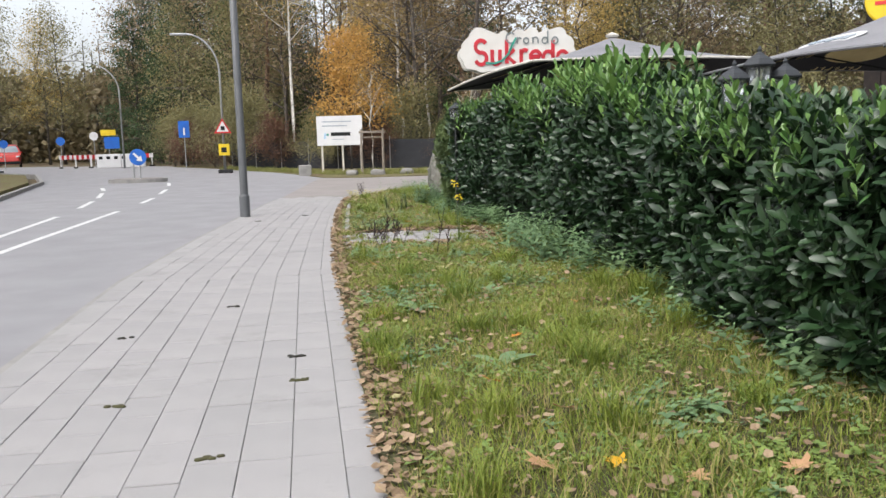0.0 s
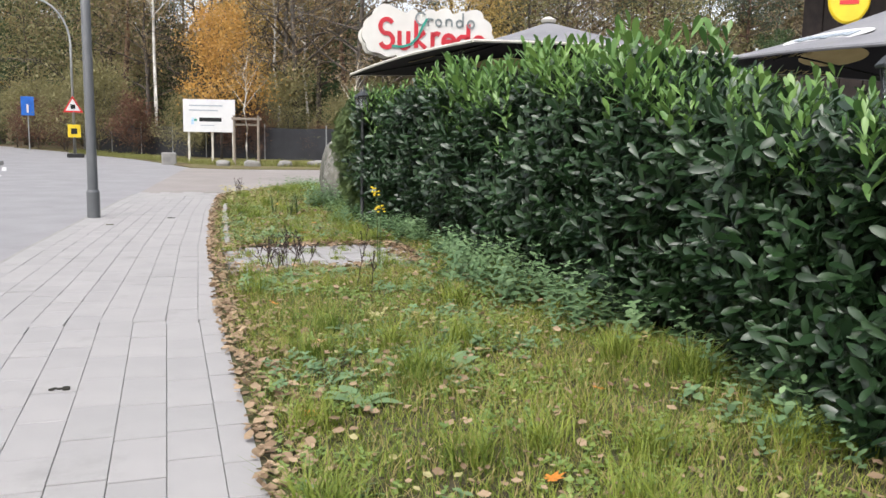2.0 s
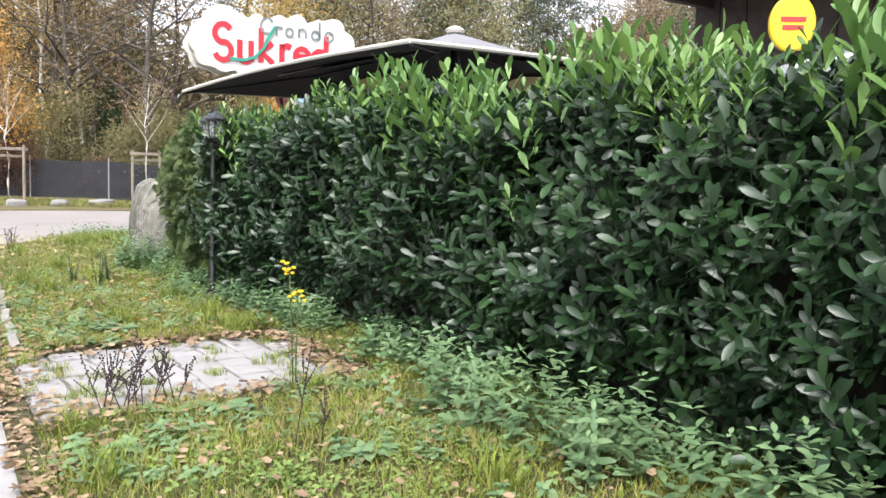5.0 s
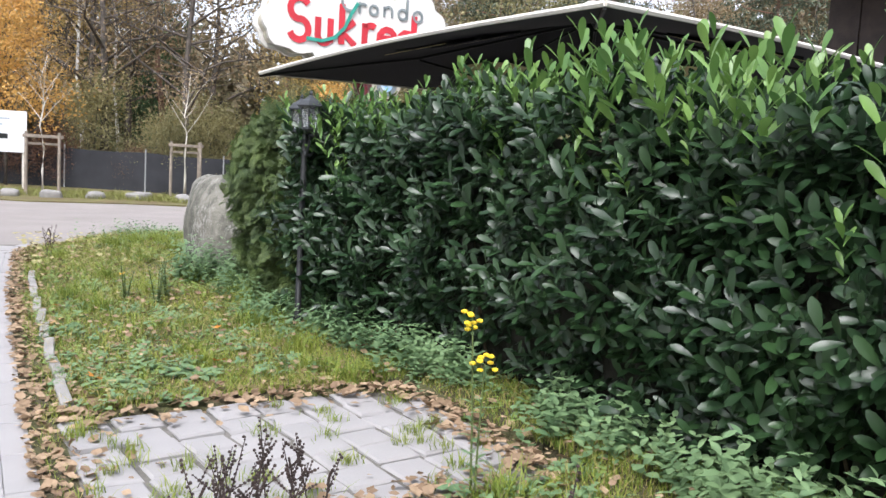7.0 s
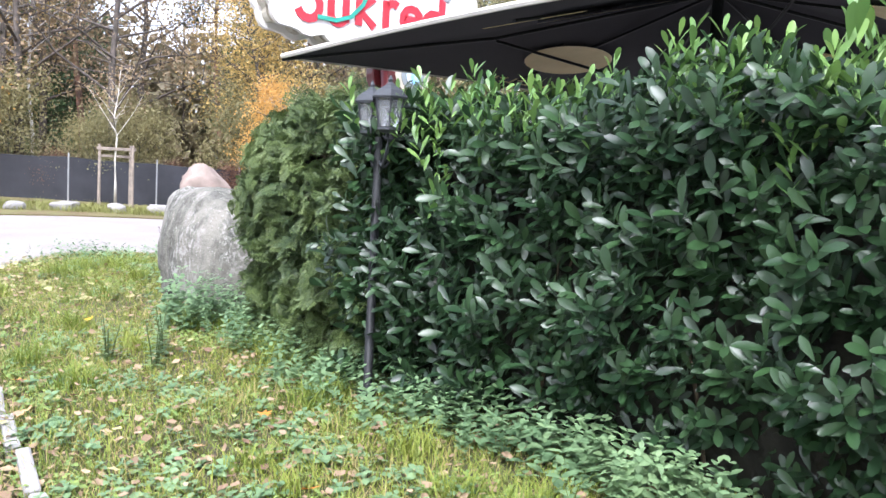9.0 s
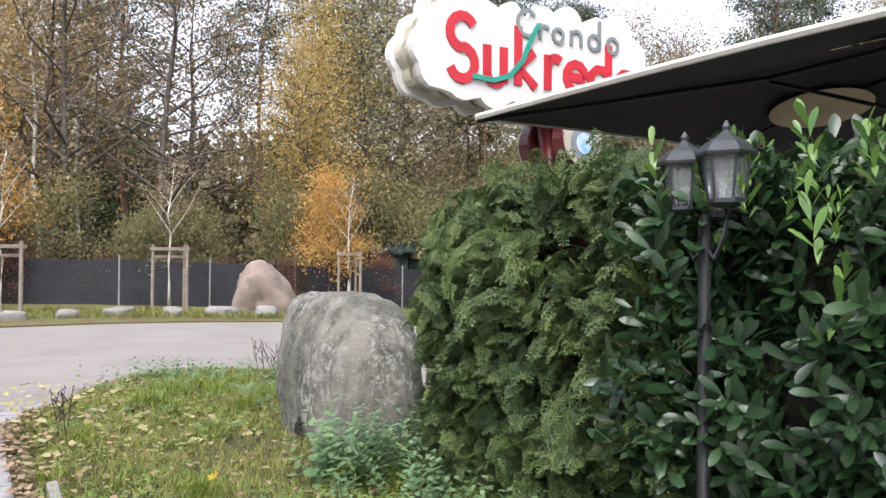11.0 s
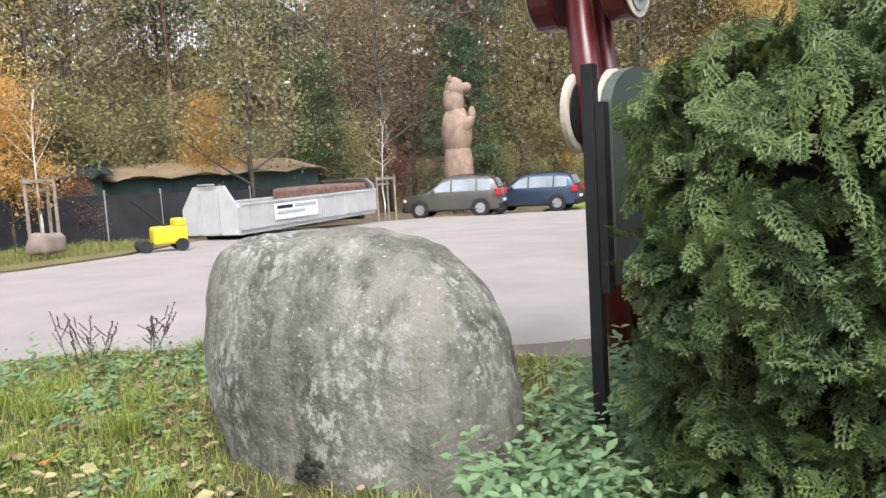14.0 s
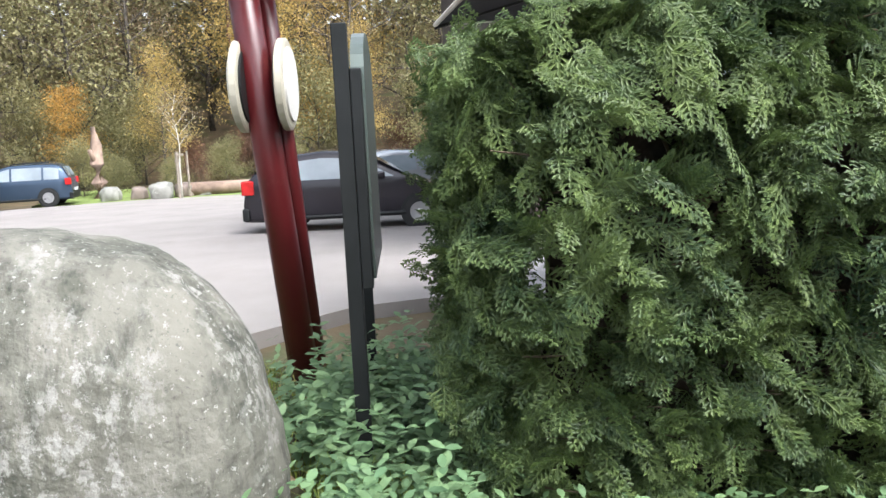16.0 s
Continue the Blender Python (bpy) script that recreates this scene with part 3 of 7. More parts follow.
def thuja_hedge():
    rng = np.random.default_rng(21)
    hedge = thing("thuja_hedge", "dense clipped green thuja hedge end beside the boulder", "hedge")
    y0, y1, width = 14.55, 16.78, 1.25
    # filler core whose colour carries the thuja's inner shade
    part("hedge_core", core_mesh(y0, y1, thuja_front, width, thuja_top, 0.34, 8), M_thuja_shade, hedge, "solid core painted brown-black for the shade behind the sprays")
    # fronds: a twig with fans set along it in one drooping plane
    P, O = shell(y0, y1, thuja_front, width, thuja_top, 1700, rng, undercut=0.1, lumps=0.75)
    o = O / np.linalg.norm(O, axis=1, keepdims=True)
    P = P - o * (rng.exponential(0.07, len(P))[:, None] - 0.05)
    up = o * 0.75 + np.array([0.0, 0.0, 0.7]) + rng.normal(0, 0.28, o.shape)
    o = o * 0.55 + np.stack([np.zeros(len(o)), rng.normal(0, 0.45, len(o)), rng.normal(-0.15, 0.45, len(o))], 1)
    o /= np.linalg.norm(o, axis=1, keepdims=True)
    side = np.cross(o, up)
    side /= np.linalg.norm(side, axis=1, keepdims=True) + 1e-9
    up = np.cross(side, o)
    pos, way, ups = [], [], []
    for k in range(7):
        t = k / 6
        sgn = 0.0 if k == 6 else (1.0 if k % 2 else -1.0)
        drop = np.array([0, 0, -0.06]) * t * t
        pos.append(P - o * 0.17 + o * (0.17 * t) + drop)
        w = o * (0.75 + 0.25 * t) + side * sgn * (0.75 - 0.35 * t) + np.array([0, 0, -0.28 * t]) + rng.normal(0, 0.12, o.shape)
        way.append(w)
        ups.append(up + rng.normal(0, 0.25, up.shape))
    pos, way, ups = np.concatenate(pos), np.concatenate(way), np.concatenate(ups)
    # inner sprays, shaded, behind the fronds
    P2, O2 = shell(y0, y1, thuja_front, width, thuja_top, 900, rng, undercut=0.1, lumps=0.75)
    O2 = O2 / np.linalg.norm(O2, axis=1, keepdims=True)
    pos = np.concatenate([pos, P2 - O2 * 0.20])
    way = np.concatenate([way, O2 + rng.normal(0, 0.5, O2.shape)])
    ups = np.concatenate([ups, rng.normal(0, 1, O2.shape)])
    n = len(pos)
    order = rng.permutation(n)
    Vs, Fs, off = [], [], 0
    for s in range(4):
        idx = order[s::4]
        V, F = scatter(*spray_template(s + 1), frames(pos[idx], way[idx], ups[idx], rng.uniform(0.55, 0.95, len(idx))))
        Vs.append(V), Fs.append(F + off)
        off += len(V)
    tagged(part("foliage", mesh_from("foliage", np.concatenate(Vs), np.concatenate(Fs)), M_thuja, hedge, "flat fan sprays of scaly green thuja leaves"), kind="stuff")
    bm = bmesh.new()
    for i in range(110):
        y, z = rng.uniform(y0 + 0.2, y1 - 0.15), rng.uniform(0.15, 1.9)
        x = thuja_front(y)
        tube(bm, [(x + 0.34, y, z - 0.12), (x + 0.20, y + rng.normal(0, 0.05), z), (x + 0.08, y + rng.normal(0, 0.10), z + 0.03)], [0.008, 0.005, 0.002], 4, False)
    tagged(part("brushwood", bm, M_twig, hedge, "bare brown twigs"), kind="stuff")


laurel_hedge()
thuja_hedge()

# ---- boulders and stones ----
def boulder():
    """A loft of rounded sections: a steep broad face, a sloping shoulder towards the hedge, a nearly flat top."""
    S = [0, 0.12, 0.30, 0.50, 0.66, 0.80, 0.91, 1.0]
    Z = [-0.06, 0.12, 0.42, 0.78, 1.02, 1.16, 1.24, 1.26]
    far = [0.70, 0.80, 0.92, 0.945, 0.91, 0.84, 0.66, 0.30]
    near = [0.78, 0.85, 0.875, 0.80, 0.66, 0.47, 0.18, -0.20]
    deep = [0.33, 0.38, 0.42, 0.42, 0.39, 0.33, 0.22, 0.06]
    bm = bmesh.new()
    nu, nv = 84, 44
    rings = []
    for j in range(nv + 1):
        s_ = j / nv
        z, a, b, d = (float(np.interp(s_, S, q)) for q in (Z, far, near, deep))
        ring = []
        for i in range(nu):
            p = 2 * math.pi * i / nu
            c, sn = math.cos(p), math.sin(p)
            k = (abs(c) ** 2.7 + abs(sn) ** 2.7) ** (-1 / 2.7)
            y = (a - b) / 2 + (a + b) / 2 * c * k
            # the face turns away in a flat facet at its far third
            x = d * sn * k + (0.10 * max(0.0, y - 0.42) if sn < 0 else 0.0) + 0.08 * (z - 0.5)
            ring.append(bm.verts.new((x, y, z)))
        rings.append(ring)
    for a, b in zip(rings, rings[1:]):
        for i in range(nu):
            bm.faces.new((a[i], a[(i + 1) % nu], b[(i + 1) % nu], b[i]))
    bm.faces.new(rings[-1])
    bm.faces.new(rings[0][::-1])
    for _ in range(6):
        bmesh.ops.smooth_vert(bm, verts=bm.verts, factor=0.5, use_axis_x=True, use_axis_y=True, use_axis_z=True)
    bm.normal_update()
    for v in bm.verts:
        q = v.co
        v.co = q + v.normal * (0.030 * noise.fractal(q * 2.2, 1.0, 2.0, 3) + 0.010 * noise.fractal(q * 9.0 + Vector((4, 1, 2)), 0.9, 2.0, 4) - 0.022 * math.exp(-((q.z - 1.26 + 0.0) / 0.10) ** 2 - ((q.y - 0.02) / 0.16) ** 2) + (0.018 if q.z < 0.78 + 0.1 * noise.noise(q * 4) and q.y < -0.30 and q.y > -0.62 else 0.0) - 0.02 * math.exp(-((q.z - 0.52 - 0.12 * (q.y + 0.8)) / 0.018) ** 2) * (1 if q.y < -0.68 else 0))
    b = thing("boulder", "large pale grey lichen-blotched granite boulder on the verge", "boulder", pose(3.98, 18.33, -0.03))
    part("stone", bm, M_rock_big, b, smooth=True)
    bm = bmesh.new()
    rng = random.Random(4)
    for k in range(46):
        a, r = rng.uniform(0, 6.28), rng.uniform(0, 0.07)
        m = Matrix.Translation((-0.43 + rng.uniform(0, 0.01), -0.02 + r * 1.3 * math.cos(a), 0.20 + r * math.sin(a)))
        bmesh.ops.create_icosphere(bm, subdivisions=1, radius=rng.uniform(0.010, 0.024), matrix=m @ Matrix.Diagonal((0.6, 1, 1, 1)))
    part("moss_cushion", bm, M_moss, b, "dark dead moss cushion")
    return b


def big_rock_material():
    """Grey granite with green algae running down in streaks, pale crusts of lichen and dark specks."""
    m = material("blotched_boulder", (0.192, 0.185, 0.155), (0.122, 0.117, 0.096), scale=2.0, rough=0.95, bump=0.7, bump_scale=30)
    N, L = m.node_tree.nodes, m.node_tree.links
    b = N["Principled BSDF"]
    geo = N.new("ShaderNodeNewGeometry")

    def field(stretch, scale, detail, rough_, lo, hi, shift=0.0):
        mp = N.new("ShaderNodeMapping")
        mp.inputs["Scale"].default_value = (1.0, 1.0, stretch)
        mp.inputs["Location"].default_value = (shift, shift * 1.7, shift * 0.6)
        L.new(geo.outputs["Position"], mp.inputs["Vector"])
        nz = N.new("ShaderNodeTexNoise")
        nz.inputs["Scale"].default_value, nz.inputs["Detail"].default_value, nz.inputs["Roughness"].default_value = scale, detail, rough_
        L.new(mp.outputs[0], nz.inputs["Vector"])
        r = N.new("ShaderNodeMapRange")
        r.inputs["From Min"].default_value, r.inputs["From Max"].default_value = lo, hi
        L.new(nz.outputs[0], r.inputs["Value"])
        return r.outputs[0]

    def times(p, q):
        mu = N.new("ShaderNodeMath")
        mu.operation = "MULTIPLY"
        L.new(p, mu.inputs[0])
        if isinstance(q, float):
            mu.inputs[1].default_value = q
        else:
            L.new(q, mu.inputs[1])
        return mu.outputs[0]

    def over(fac, colour):
        mx = N.new("ShaderNodeMix")
        mx.data_type = "RGBA"
        mx.inputs[7].default_value = (*colour, 1)
        L.new(fac, mx.inputs[0])
        L.new(b.inputs["Base Color"].links[0].from_socket, mx.inputs[6])
        L.new(mx.outputs[2], b.inputs["Base Color"])

    streak = field(0.32, 3.4, 9, 0.68, 0.44, 0.57)
    over(times(streak, 0.75), (0.062, 0.066, 0.049))
    over(times(times(field(0.6, 14.0, 10, 0.75, 0.48, 0.58, 3.0), streak), 0.8), (0.040, 0.042, 0.034))
    crust = times(field(0.7, 20.0, 11, 0.72, 0.50, 0.56, 7.0), field(0.5, 2.6, 6, 0.6, 0.47, 0.58, 11.0))
    over(times(crust, 0.85), (0.30, 0.295, 0.27))
    over(times(field(1.0, 55.0, 6, 0.7, 0.60, 0.66, 5.0), 0.7), (0.07, 0.07, 0.06))
    over(times(field(1.0, 42.0, 8, 0.7, 0.60, 0.65, 15.0), 0.7), (0.40, 0.40, 0.37))
    return m


M_rock_big = big_rock_material()
boulder()


def stone(x, y, size, seed, mat_, label, rz=0):
    ob = part("boulder" if size[2] > 0.9 else "stone", rock_bm(size, seed, sub=3, rough=0.2), mat_, smooth=True)
    ob.matrix_basis = pose(x, y, -0.05, 0, 0, rz)
    tagged(ob, label, "boulder" if size[2] > 0.9 else "stone", "stones along the drive")


big = rock_bm((2.2, 1.2, 1.50), 8, sub=4, rough=0.24, power=0.85)
for v in big.verts:
    # a peak at one end, falling away to the other
    k = max(0.0, v.co.z) / 1.6
    v.co.x = v.co.x * (1 - 0.45 * k) - 0.32 * k
    v.co.z *= 1 - 0.30 * max(0.0, v.co.x + 0.2)
ob = part("boulder", big, M_rock_red, smooth=True)
ob.matrix_basis = pose(10.75, 35.2, -0.14, 0, 0, -12)
tagged(ob, "leaning reddish granite boulder behind the drive", "boulder", "stones along the drive")
for i, (x, y, w) in enumerate([(3.75, 34.4, 0.6), (5.0, 34.5, 0.55), (6.35, 34.9, 1.0), (7.6, 34.4, 0.75), (8.8, 34.1, 0.95), (9.9, 33.6, 0.65), (2.7, 34.6, 0.5)]):
    stone(x, y, (w, w * 0.6, 0.26), 10 + i, M_kerb, "low pale field stone edging the drive", i * 27)
stone(12.5, 34.0, (0.9, 0.6, 0.5), 31, M_rock_red, "rounded pinkish stone edging the drive", 10)
stone(4.75, 18.9, (0.5, 0.5, 0.75), 33, M_rock, "smaller grey stone beside the boulder", 40)
for i, (x, y, w, mm) in enumerate([(36.2, 27.5, 0.7, M_rock_red), (35.9, 26.5, 0.9, M_rock), (36.5, 25.7, 0.8, M_rock_red), (36.8, 24.9, 0.7, M_rock), (36.0, 28.6, 0.8, M_rock)]):
    ob = part("stone", rock_bm((w, w, w * 0.8), 40 + i, sub=3, rough=0.2), mm, smooth=True)
    ob.matrix_basis = pose(x, y, -0.95)
    tagged(ob, "field stone heaped at the car park edge", "stone", "stones at the car park")

# ---- restaurant sign on its leaning post ----
CLOUD = [(0.16, 0.18, 0.20), (0.42, 0.12, 0.20), (0.75, 0.08, 0.2), (1.1, 0.10, 0.2), (1.5, 0.08, 0.22), (1.9, 0.10, 0.2), (2.3, 0.12, 0.22), (2.48, 0.30, 0.2), (2.42, 0.52, 0.2), (2.25, 0.72, 0.18), (1.95, 0.66, 0.2), (1.6, 0.72, 0.18), (1.3, 0.66, 0.2), (0.95, 0.68, 0.16), (0.62, 0.62, 0.2), (0.36, 0.72, 0.2), (0.18, 0.52, 0.2), (0.08, 0.34, 0.2)]


def cloud_outline(grow=0.0):
    """The scalloped outline, found by walking rays from the middle line."""
    pts = []
    for k in range(96):
        a = 2 * math.pi * k / 96
        d = Vector((math.cos(a) * 1.9, math.sin(a)))
        c = Vector((1.27, 0.38))
        best = 0.3
        for x, y, r in CLOUD:
            o = Vector((x, y)) - c
            dn = d.normalized()
            t = o.dot(dn)
            h = o.length_squared - t * t
            rr = r * 0.9 + grow
            if h < rr * rr:
                best = max(best, t + math.sqrt(rr * rr - h))
        p = c + d.normalized() * best
        pts.append((p.x, p.y))
    return pts


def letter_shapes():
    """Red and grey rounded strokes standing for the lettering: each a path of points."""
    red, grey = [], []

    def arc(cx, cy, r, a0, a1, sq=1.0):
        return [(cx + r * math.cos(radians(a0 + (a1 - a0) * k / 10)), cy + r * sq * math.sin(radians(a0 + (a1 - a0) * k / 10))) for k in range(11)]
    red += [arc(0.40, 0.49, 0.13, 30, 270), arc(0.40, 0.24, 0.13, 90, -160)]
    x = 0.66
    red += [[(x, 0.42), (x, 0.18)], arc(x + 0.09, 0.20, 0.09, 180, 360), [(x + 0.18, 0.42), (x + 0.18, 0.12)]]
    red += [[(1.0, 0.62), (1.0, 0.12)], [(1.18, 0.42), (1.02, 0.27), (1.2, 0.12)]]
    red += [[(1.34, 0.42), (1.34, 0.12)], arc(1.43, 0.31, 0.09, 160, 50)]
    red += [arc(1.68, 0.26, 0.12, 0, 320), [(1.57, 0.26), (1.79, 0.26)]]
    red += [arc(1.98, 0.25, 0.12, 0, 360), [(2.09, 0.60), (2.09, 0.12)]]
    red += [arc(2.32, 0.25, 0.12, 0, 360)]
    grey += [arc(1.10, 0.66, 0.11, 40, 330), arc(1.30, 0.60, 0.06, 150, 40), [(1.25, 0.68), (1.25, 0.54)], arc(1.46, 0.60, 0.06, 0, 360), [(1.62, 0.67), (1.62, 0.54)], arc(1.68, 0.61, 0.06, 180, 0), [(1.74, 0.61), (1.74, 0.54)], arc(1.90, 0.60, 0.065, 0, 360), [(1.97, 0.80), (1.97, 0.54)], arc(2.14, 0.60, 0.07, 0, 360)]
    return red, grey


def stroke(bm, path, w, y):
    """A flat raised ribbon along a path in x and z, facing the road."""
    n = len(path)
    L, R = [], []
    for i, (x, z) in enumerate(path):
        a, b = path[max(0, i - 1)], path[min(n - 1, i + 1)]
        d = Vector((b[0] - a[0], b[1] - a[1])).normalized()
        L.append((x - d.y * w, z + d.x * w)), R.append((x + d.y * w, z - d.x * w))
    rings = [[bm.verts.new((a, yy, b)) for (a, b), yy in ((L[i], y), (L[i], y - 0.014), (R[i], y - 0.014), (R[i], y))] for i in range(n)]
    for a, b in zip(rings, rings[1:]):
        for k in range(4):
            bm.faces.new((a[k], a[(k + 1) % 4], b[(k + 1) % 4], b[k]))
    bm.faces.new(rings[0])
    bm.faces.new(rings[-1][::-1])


def restaurant_sign():
    s = thing("restaurant_sign", "white cloud-shaped twin-board sign with red strokes on a maroon post", "sign", pose(4.26, 17.66, 2.86, 0, 0, -4) @ Matrix.Diagonal((0.93, 1, 1, 1)))
    outline = cloud_outline()
    part("front_board", upright(outline, 0.0, 0.07), M_white, s, "scalloped white board")
    part("front_casing", upright(cloud_outline(-0.05), 0.074, 0.20), M_cream, s, "cream casing behind the board")
    b = part("back_board", upright(outline, 0.38, 0.45), M_white, s, "scalloped white rear board")
    part("back_casing", upright(cloud_outline(-0.05), 0.25, 0.376), M_cream, s, "cream casing of the rear board")
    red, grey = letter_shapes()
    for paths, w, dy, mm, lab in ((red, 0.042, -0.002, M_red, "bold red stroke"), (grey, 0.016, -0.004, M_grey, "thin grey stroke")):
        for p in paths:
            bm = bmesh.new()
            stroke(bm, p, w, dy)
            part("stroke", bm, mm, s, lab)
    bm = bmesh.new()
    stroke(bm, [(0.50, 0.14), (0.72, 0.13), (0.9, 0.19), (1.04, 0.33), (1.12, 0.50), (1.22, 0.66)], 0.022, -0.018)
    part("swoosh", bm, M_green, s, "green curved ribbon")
    # leaning pair of posts and crossbar
    px, py = 1.68, 0.0
    part("post", tube_bm([(px, py + 0.02, -2.9), (px - 0.17, py + 0.24, 0.10)], [0.088, 0.084], 14), M_maroon, s, "leaning maroon tubular post", smooth=True)
    part("post", tube_bm([(px + 0.17, py - 0.03, -2.9), (px - 0.02, py + 0.14, 0.10)], [0.055, 0.055], 10), M_maroon, s, "slimmer maroon brace", smooth=True)
    part("crossbar", box_bm((px - 0.22, 0.10, -0.10), (px + 0.25, 0.40, 0.05), 0.02), M_maroon, s, "maroon carrier beam")
    # two round drum signs and one small blue one below
    for k, (yy, dz) in enumerate([(0.0, -1.07), (0.24, -1.07)]):
        bm = revolve([(0.235, -0.024), (0.25, -0.017), (0.25, 0.017), (0.235, 0.024)], 28)
        bm.transform(Matrix.Translation((px - 0.10, yy, dz)) @ Matrix.Rotation(radians(90), 4, "X"))
        d = part("drum", bm, M_cream, s, "round drum sign with a pale rim")
        for side in (-1, 1):
            bm = revolve([(0.20, -0.006), (0.20, 0.006)], 28)
            bm.transform(Matrix.Translation((px - 0.10, yy + side * 0.030, dz)) @ Matrix.Rotation(radians(90), 4, "X"))
            part("face", bm, M_black if (k == 1) == (side < 0) else M_white, d, "round drum face")
    for yy, side in ((-0.06, -1), (0.42, 1)):
        bm = revolve([(0.22, -0.08), (0.235, -0.065), (0.235, 0.065), (0.22, 0.08)], 28)
        bm.transform(Matrix.Translation((px - 0.04, yy, -0.30)) @ Matrix.Rotation(radians(90), 4, "X"))
        d = part("drum", bm, M_maroon, s, "maroon drum sign under the boards")
        for rad, off, mm, lab in ((0.228, 0.086, M_cream, "cream ring"), (0.15, 0.096, M_grey, "dark round picture"), (0.09, 0.104, M_blue_light, "light blue spot")):
            bm = revolve([(rad, -0.005), (rad, 0.005)], 28)
            bm.transform(Matrix.Translation((px - 0.04, yy + side * off, -0.30 - (0.04 if rad < 0.2 else 0))) @ Matrix.Rotation(radians(90), 4, "X"))
            part("face", bm, mm, d, lab)


M_blue_light = material("light_blue_print", (0.10, 0.36, 0.62), (0.65, 0.70, 0.72), scale=9, rough=0.4, bump=0)
restaurant_sign()


def notice_board():
    s = thing("notice_board", "dark metal notice board with an arched top on two black posts", "notice board", pose(4.33, 17.18, 0.0, 0, 0, -1))
    part("post", box_bm((-0.03, -0.03, -0.05), (0.03, 0.03, 1.93), 0.004), M_black, s)
    part("post", box_bm((0.90, -0.025, -0.05), (0.95, 0.025, 0.98), 0.004), M_black, s)
    outline = [(0.04, 0.93), (0.93, 0.93), (0.93, 1.74)] + [(0.485 + 0.445 * math.cos(a), 1.74 + 0.20 * math.sin(a)) for a in np.linspace(0.15, math.pi - 0.15, 12)] + [(0.04, 1.74)]
    part("panel", upright(outline, -0.085, -0.032), M_panel, s, "grey-green sheet metal panel")
    part("side_frame", box_bm((-0.03, -0.075, 0.90), (0.037, -0.032, 1.76), 0.005), M_black, s)


notice_board()


# ---- garden lanterns ----
def lantern_post(x, y, height, heads, label):
    s = thing("garden_lantern", label, "lantern", pose(x, y, 0.0), "garden lanterns in the hedge")
    part("pole", tube_bm([(0, 0, 0), (0, 0, 0.12), (0, 0, 0.14), (0, 0, height - 0.32)], [0.06, 0.055, 0.028, 0.025], 12), M_black, s, smooth=True)
    for dx, dy, dz in heads:
        c = Vector((dx, dy, height - 0.30 + dz))
        if dx or dy:
            part("arm", tube_bm([(0, 0, height - 0.45), (dx * 0.5, dy * 0.5, height - 0.50), (dx, dy, height - 0.42 + dz), tuple(c)], 0.011, 8), M_lantern, s, smooth=True)
        h = part("lantern_head", revolve([(0.03, -0.02), (0.075, 0.0), (0.075, 0.015), (0.02, 0.02)], 6), M_lantern, s, "six-sided iron lantern head")
        h.location = c
        part("glass", revolve([(0.062, 0.018), (0.088, 0.185)], 6), M_lamp_glass, h, "clear lantern glass")
        for k in range(6):
            a = 2 * math.pi * k / 6
            part("glazing_bar", tube_bm([(0.066 * math.cos(a), 0.066 * math.sin(a), 0.01), (0.093 * math.cos(a), 0.093 * math.sin(a), 0.19)], 0.006, 5), M_lantern, h)
        part("roof", revolve([(0.115, 0.185), (0.12, 0.197), (0.085, 0.235), (0.04, 0.262), (0.014, 0.285), (0.018, 0.30), (0.004, 0.325)], 6), M_lantern, h, "flared iron lantern roof")
    return s


lantern_post(3.45, 14.40, 2.02, [(0, 0.10, 0.0), (0.0, -0.10, 0.02), (0.10, 0, -0.03)], "black iron garden lantern with three heads rising from the hedge")
lantern_post(3.85, 5.12, 1.93, [(-0.17, 0.02, -0.06), (0, 0, 0.03), (0.18, -0.02, -0.05)], "black iron three-headed garden lantern among the laurel")
lantern_post(4.05, 11.1, 2.12, [(0, 0.10, 0.0), (0.0, -0.10, 0.0)], "black iron garden lantern half hidden in the hedge top")


